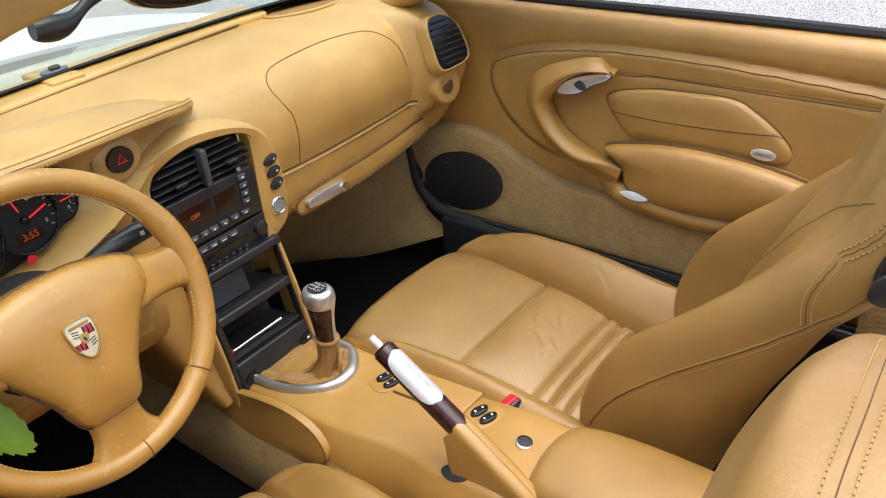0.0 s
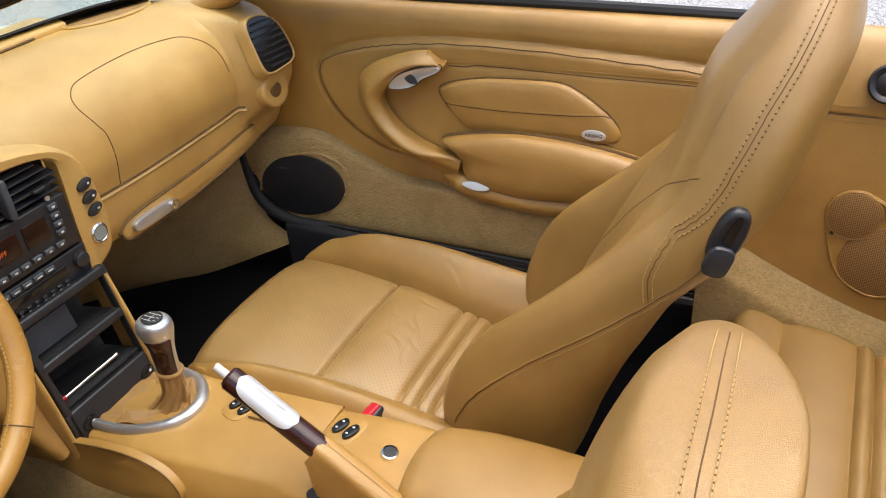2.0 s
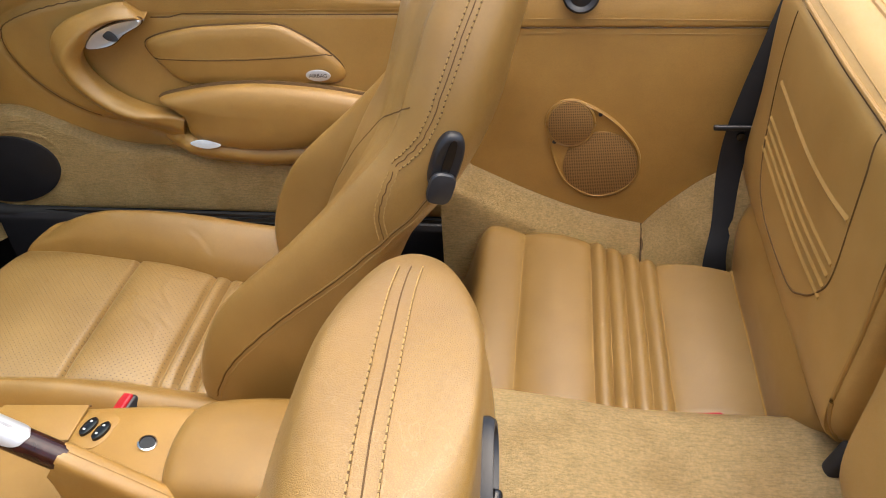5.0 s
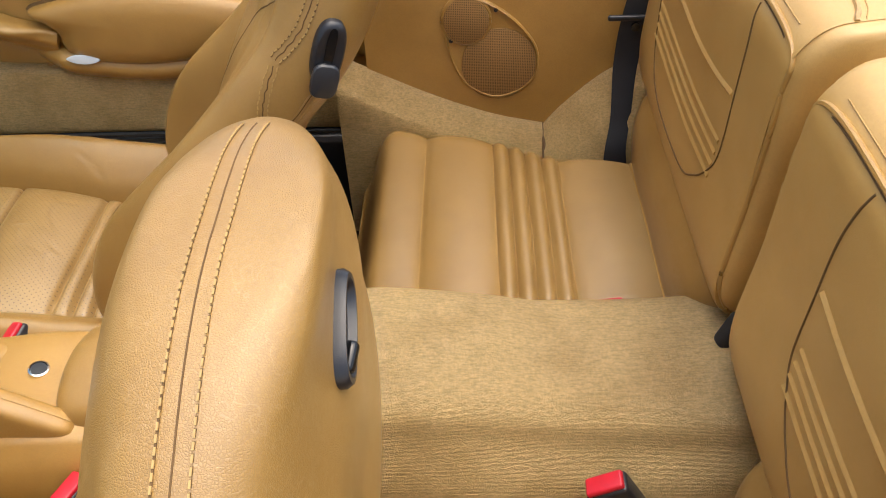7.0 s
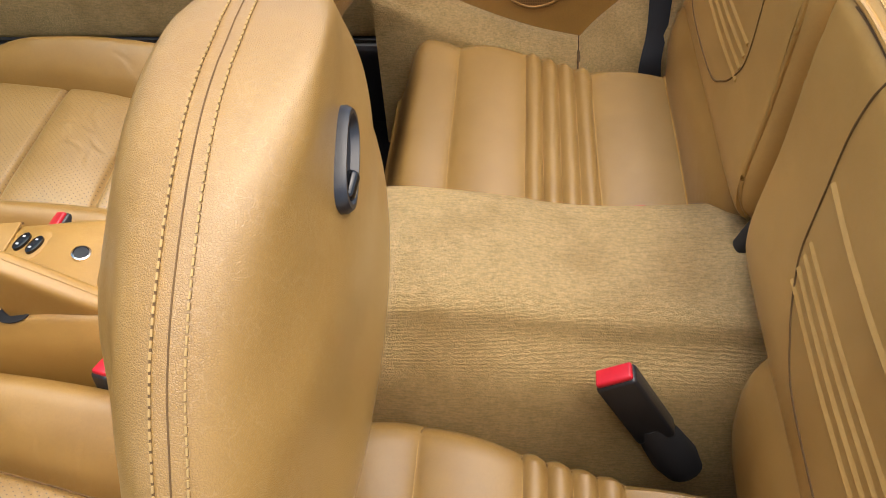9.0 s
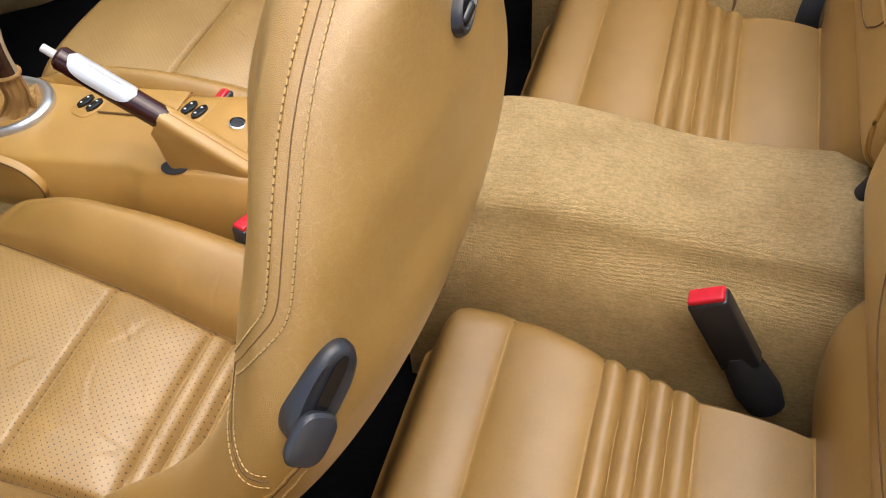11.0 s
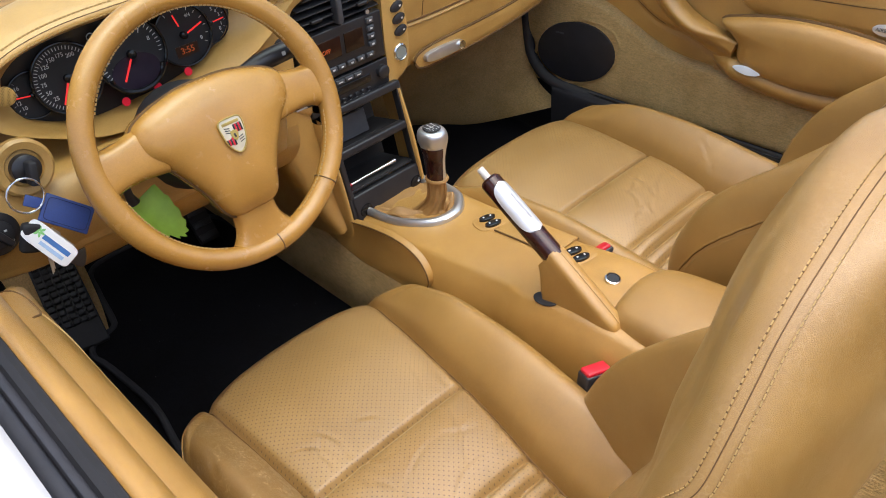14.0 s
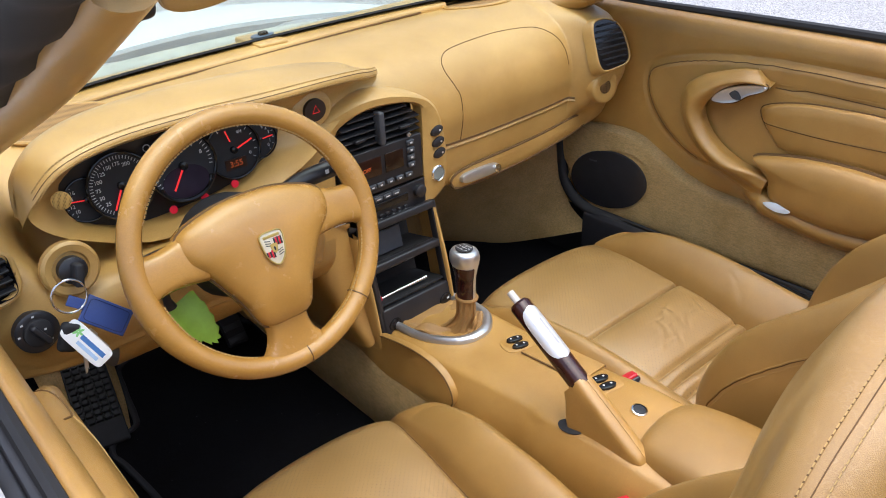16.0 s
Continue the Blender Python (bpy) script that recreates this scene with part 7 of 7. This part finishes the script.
driver_door()
dq = thing("quarter_trim", "tan leather side trim behind the driver's door", "side trim", (-0.67, -1.0, 0.35), "side trims")
secs = []
for y, xi, xo, zt in ((-0.737, -0.690, -0.705, 0.735), (-0.740, -0.672, -0.715, 0.757), (-0.752, -0.650, -0.725, 0.768), (-0.794, -0.626, -0.735, 0.772), (-0.87, -0.612, -0.74, 0.774), (-1.0, -0.612, -0.745, 0.776), (-1.2, -0.615, -0.75, 0.78), (-1.45, -0.62, -0.75, 0.78)):
    secs.append([(xi + 0.002, y, 0.40), (xi, y, 0.60), (xi - 0.004, y, zt - 0.03), (xi - 0.014, y, zt - 0.008), ((xi + xo) / 2, y, zt), (xo + 0.012, y, zt - 0.008), (xo, y, zt - 0.03), (xo, y, 0.5)])
dqp = part("upper_pad", loft(secs, 6, 4, False, False), LEATHER_DASH, dq)
seam("seam", [dqp], [(-0.66, -0.86, 0.78), (-0.655, -0.80, 0.78), (-0.668, -0.765, 0.77), (-0.69, -0.745, 0.76)], 0.0012, SEAM, dq, 0.0, 10)

# ---- windscreen, pillars, mirror, bonnet ----
ws = thing("windscreen", "raked windscreen with a black lower border", "windscreen", (0, 0.65, 0.79))
gm, gn, gl, _ = material("thin_glass", 0.02)
clear = gn.new("ShaderNodeBsdfTransparent")
clear.inputs[0].default_value = (0.86, 0.93, 0.90, 1)
shine = gn.new("ShaderNodeBsdfGlossy")
shine.inputs["Roughness"].default_value = 0.02
both = gn.new("ShaderNodeMixShader")
both.inputs[0].default_value = 0.07
gl.new(clear.outputs[0], both.inputs[1])
gl.new(shine.outputs[0], both.inputs[2])
gl.new(both.outputs[0], gn["Material Output"].inputs[0])
base_line = [(-0.66, 0.44), (-0.50, 0.550), (-0.30, 0.600), (0.0, 0.622), (0.30, 0.622), (0.50, 0.60), (0.66, 0.53)]
rows = [[(x, y, 0.787), (x * 0.97, y - 0.5, 0.985), (x * 0.92, y - 0.95 + 0.03, 1.155)] for x, y in base_line]
gl_ob = part("pane", thick(loft(rows, 5, 5, False, False), 0.004, (0, -1, 0.5)), gm, ws)
gl_ob.visible_shadow = False
rows = [[(x * 0.994, y - 0.105, 0.8265), (x * 0.997, y - 0.05, 0.8045), (x, y - 0.004, 0.786), (x, y + 0.03, 0.772)] for x, y in base_line]
part("lower_border", thick(loft(rows, 5, 3, False, False), 0.004, (0, -0.5, 1)), BLACK_SOFT, ws, "black lower border")
for s in (-1, 1):
    path = spline([(s * 0.655, 0.46, 0.74), (s * 0.645, 0.28, 0.815), (s * 0.635, 0.10, 0.895), (s * 0.625, -0.16, 1.005), (s * 0.615, -0.30, 1.075), (s * 0.605, -0.385, 1.122)], 6)
    part("pillar_cover", tube(path, [0.036 - 0.008 * i / 30 for i in range(len(path))], 14, flat=0.7), LEATHER_SMOOTH, ws, "tan pillar cover")
    path = spline([(s * 0.70, 0.46, 0.76), (s * 0.692, 0.10, 0.92), (s * 0.678, -0.16, 1.035), (s * 0.664, -0.30, 1.105), (s * 0.65, -0.42, 1.165)], 6)
    part("pillar_seal", tube(path, [0.046 + 0.004 * math.sin(i * 1.7) for i in range(len(path))], 12, flat=0.8), BLACK_SOFT, ws, "creased black rubber pillar seal")
    part("seal_fold", tube(spline([(s * 0.66, -0.10, 1.02), (s * 0.652, -0.20, 1.08), (s * 0.66, -0.29, 1.135)], 6), 0.012, 8), BLACK_SOFT, ws)
part("header", tube(spline([(-0.60, -0.39, 1.15), (-0.45, -0.34, 1.185), (-0.2, -0.30, 1.20), (0.2, -0.30, 1.20), (0.45, -0.34, 1.185), (0.60, -0.39, 1.15)], 6), 0.028, 12), LEATHER_SMOOTH, ws, "tan windscreen header")
vs = thing("sun_visor", "tan leather sun visor on a black hinge", "sun visor", (-0.45, -0.3, 1.12))
secs = [[(x, -0.30 + dy, zl + h) for dy, h in ((-0.006, 0.004), (0.0, 0.0), (0.006, 0.004), (0.008, 0.05), (0.0, 0.075), (-0.008, 0.05))] for x, zl in ((-0.552, 1.098), (-0.545, 1.084), (-0.52, 1.080), (-0.48, 1.086), (-0.443, 1.0985), (-0.40, 1.107), (-0.33, 1.12), (-0.30, 1.14))]
part("visor_pad", loft(secs, 5, 4, True, True), LEATHER_SMOOTH, vs)
part("hinge", box(0.03, 0.03, 0.05, 0.008, pose(-0.572, -0.30, 1.105)), BLACK, vs)
rm = thing("rear_view_mirror", "black rear-view mirror on a stem", "mirror", (-0.25, -0.15, 1.06))
part("stem", tube(spline([(-0.375, -0.2, 1.073), (-0.345, -0.2, 1.072), (-0.31, -0.19, 1.085), (-0.25, -0.16, 1.10)], 6), [0.008 + 0.003 * math.sin(i * 0.5) for i in range(19)], 10), BLACK, rm)
secs = [[(x, y + dy, z + h) for dy, h in ((-0.012, -0.02), (0.012, -0.022), (0.022, 0.0), (0.016, 0.026), (-0.012, 0.028), (-0.014, 0.0))] for x, y, z in ((-0.235, -0.105, 1.085), (-0.215, -0.10, 1.066), (-0.16, -0.095, 1.052), (-0.08, -0.09, 1.050), (-0.02, -0.085, 1.06))]
part("housing", loft(secs, 5, 4, True, True), BLACK_GLOSS, rm)
bn = thing("bonnet", "white car bonnet beyond the windscreen", "bonnet", (0, 1.4, 0.5))
rows = [[(x, y, z - 0.10 * (x / 0.8) ** 2) for y, z in ((0.93, 0.765), (1.2, 0.75), (1.6, 0.69), (2.1, 0.55), (2.4, 0.38))] for x in (-0.85, -0.5, 0.0, 0.5, 0.85)]
part("panel", thick(loft(rows, 5, 5, False, False), 0.01, (0, 0, 1)), WHITE, bn)
rows = [[(x, y, z - 0.06 * (x / 0.8) ** 2) for y, z in ((0.66, 0.755), (0.76, 0.745), (0.90, 0.745))] for x in (-0.8, -0.4, 0.0, 0.4, 0.8)]
part("cowl", thick(loft(rows, 4, 4, False, False), 0.01, (0, 0, 1)), plain("pale_grey_cowl", (0.42, 0.42, 0.36), 0.5), bn, "pale grey scuttle panel")
tp = thing("folded_roof", "folded roof parts behind the rear seats, black and tan", "folded roof", (0, -1.45, 0.7))
part("roof_arm", tube(spline([(0.12, -1.34, 0.735), (0.22, -1.36, 0.735), (0.34, -1.38, 0.74)], 6), 0.024, 12), BLACK_SOFT, tp)
part("cable", tube(spline([(0.245, -1.34, 0.72), (0.262, -1.335, 0.70), (0.25, -1.33, 0.68), (0.225, -1.335, 0.675)], 6), 0.007, 8), BLACK, tp)
rows = [[(x, y, z) for y, z in ((-1.36, 0.60), (-1.40, 0.72), (-1.46, 0.78), (-1.55, 0.79))] for x in (-0.6, 0.0, 0.6)]
part("shelf", loft(rows, 4, 4, False, False), LEATHER_SMOOTH, tp)
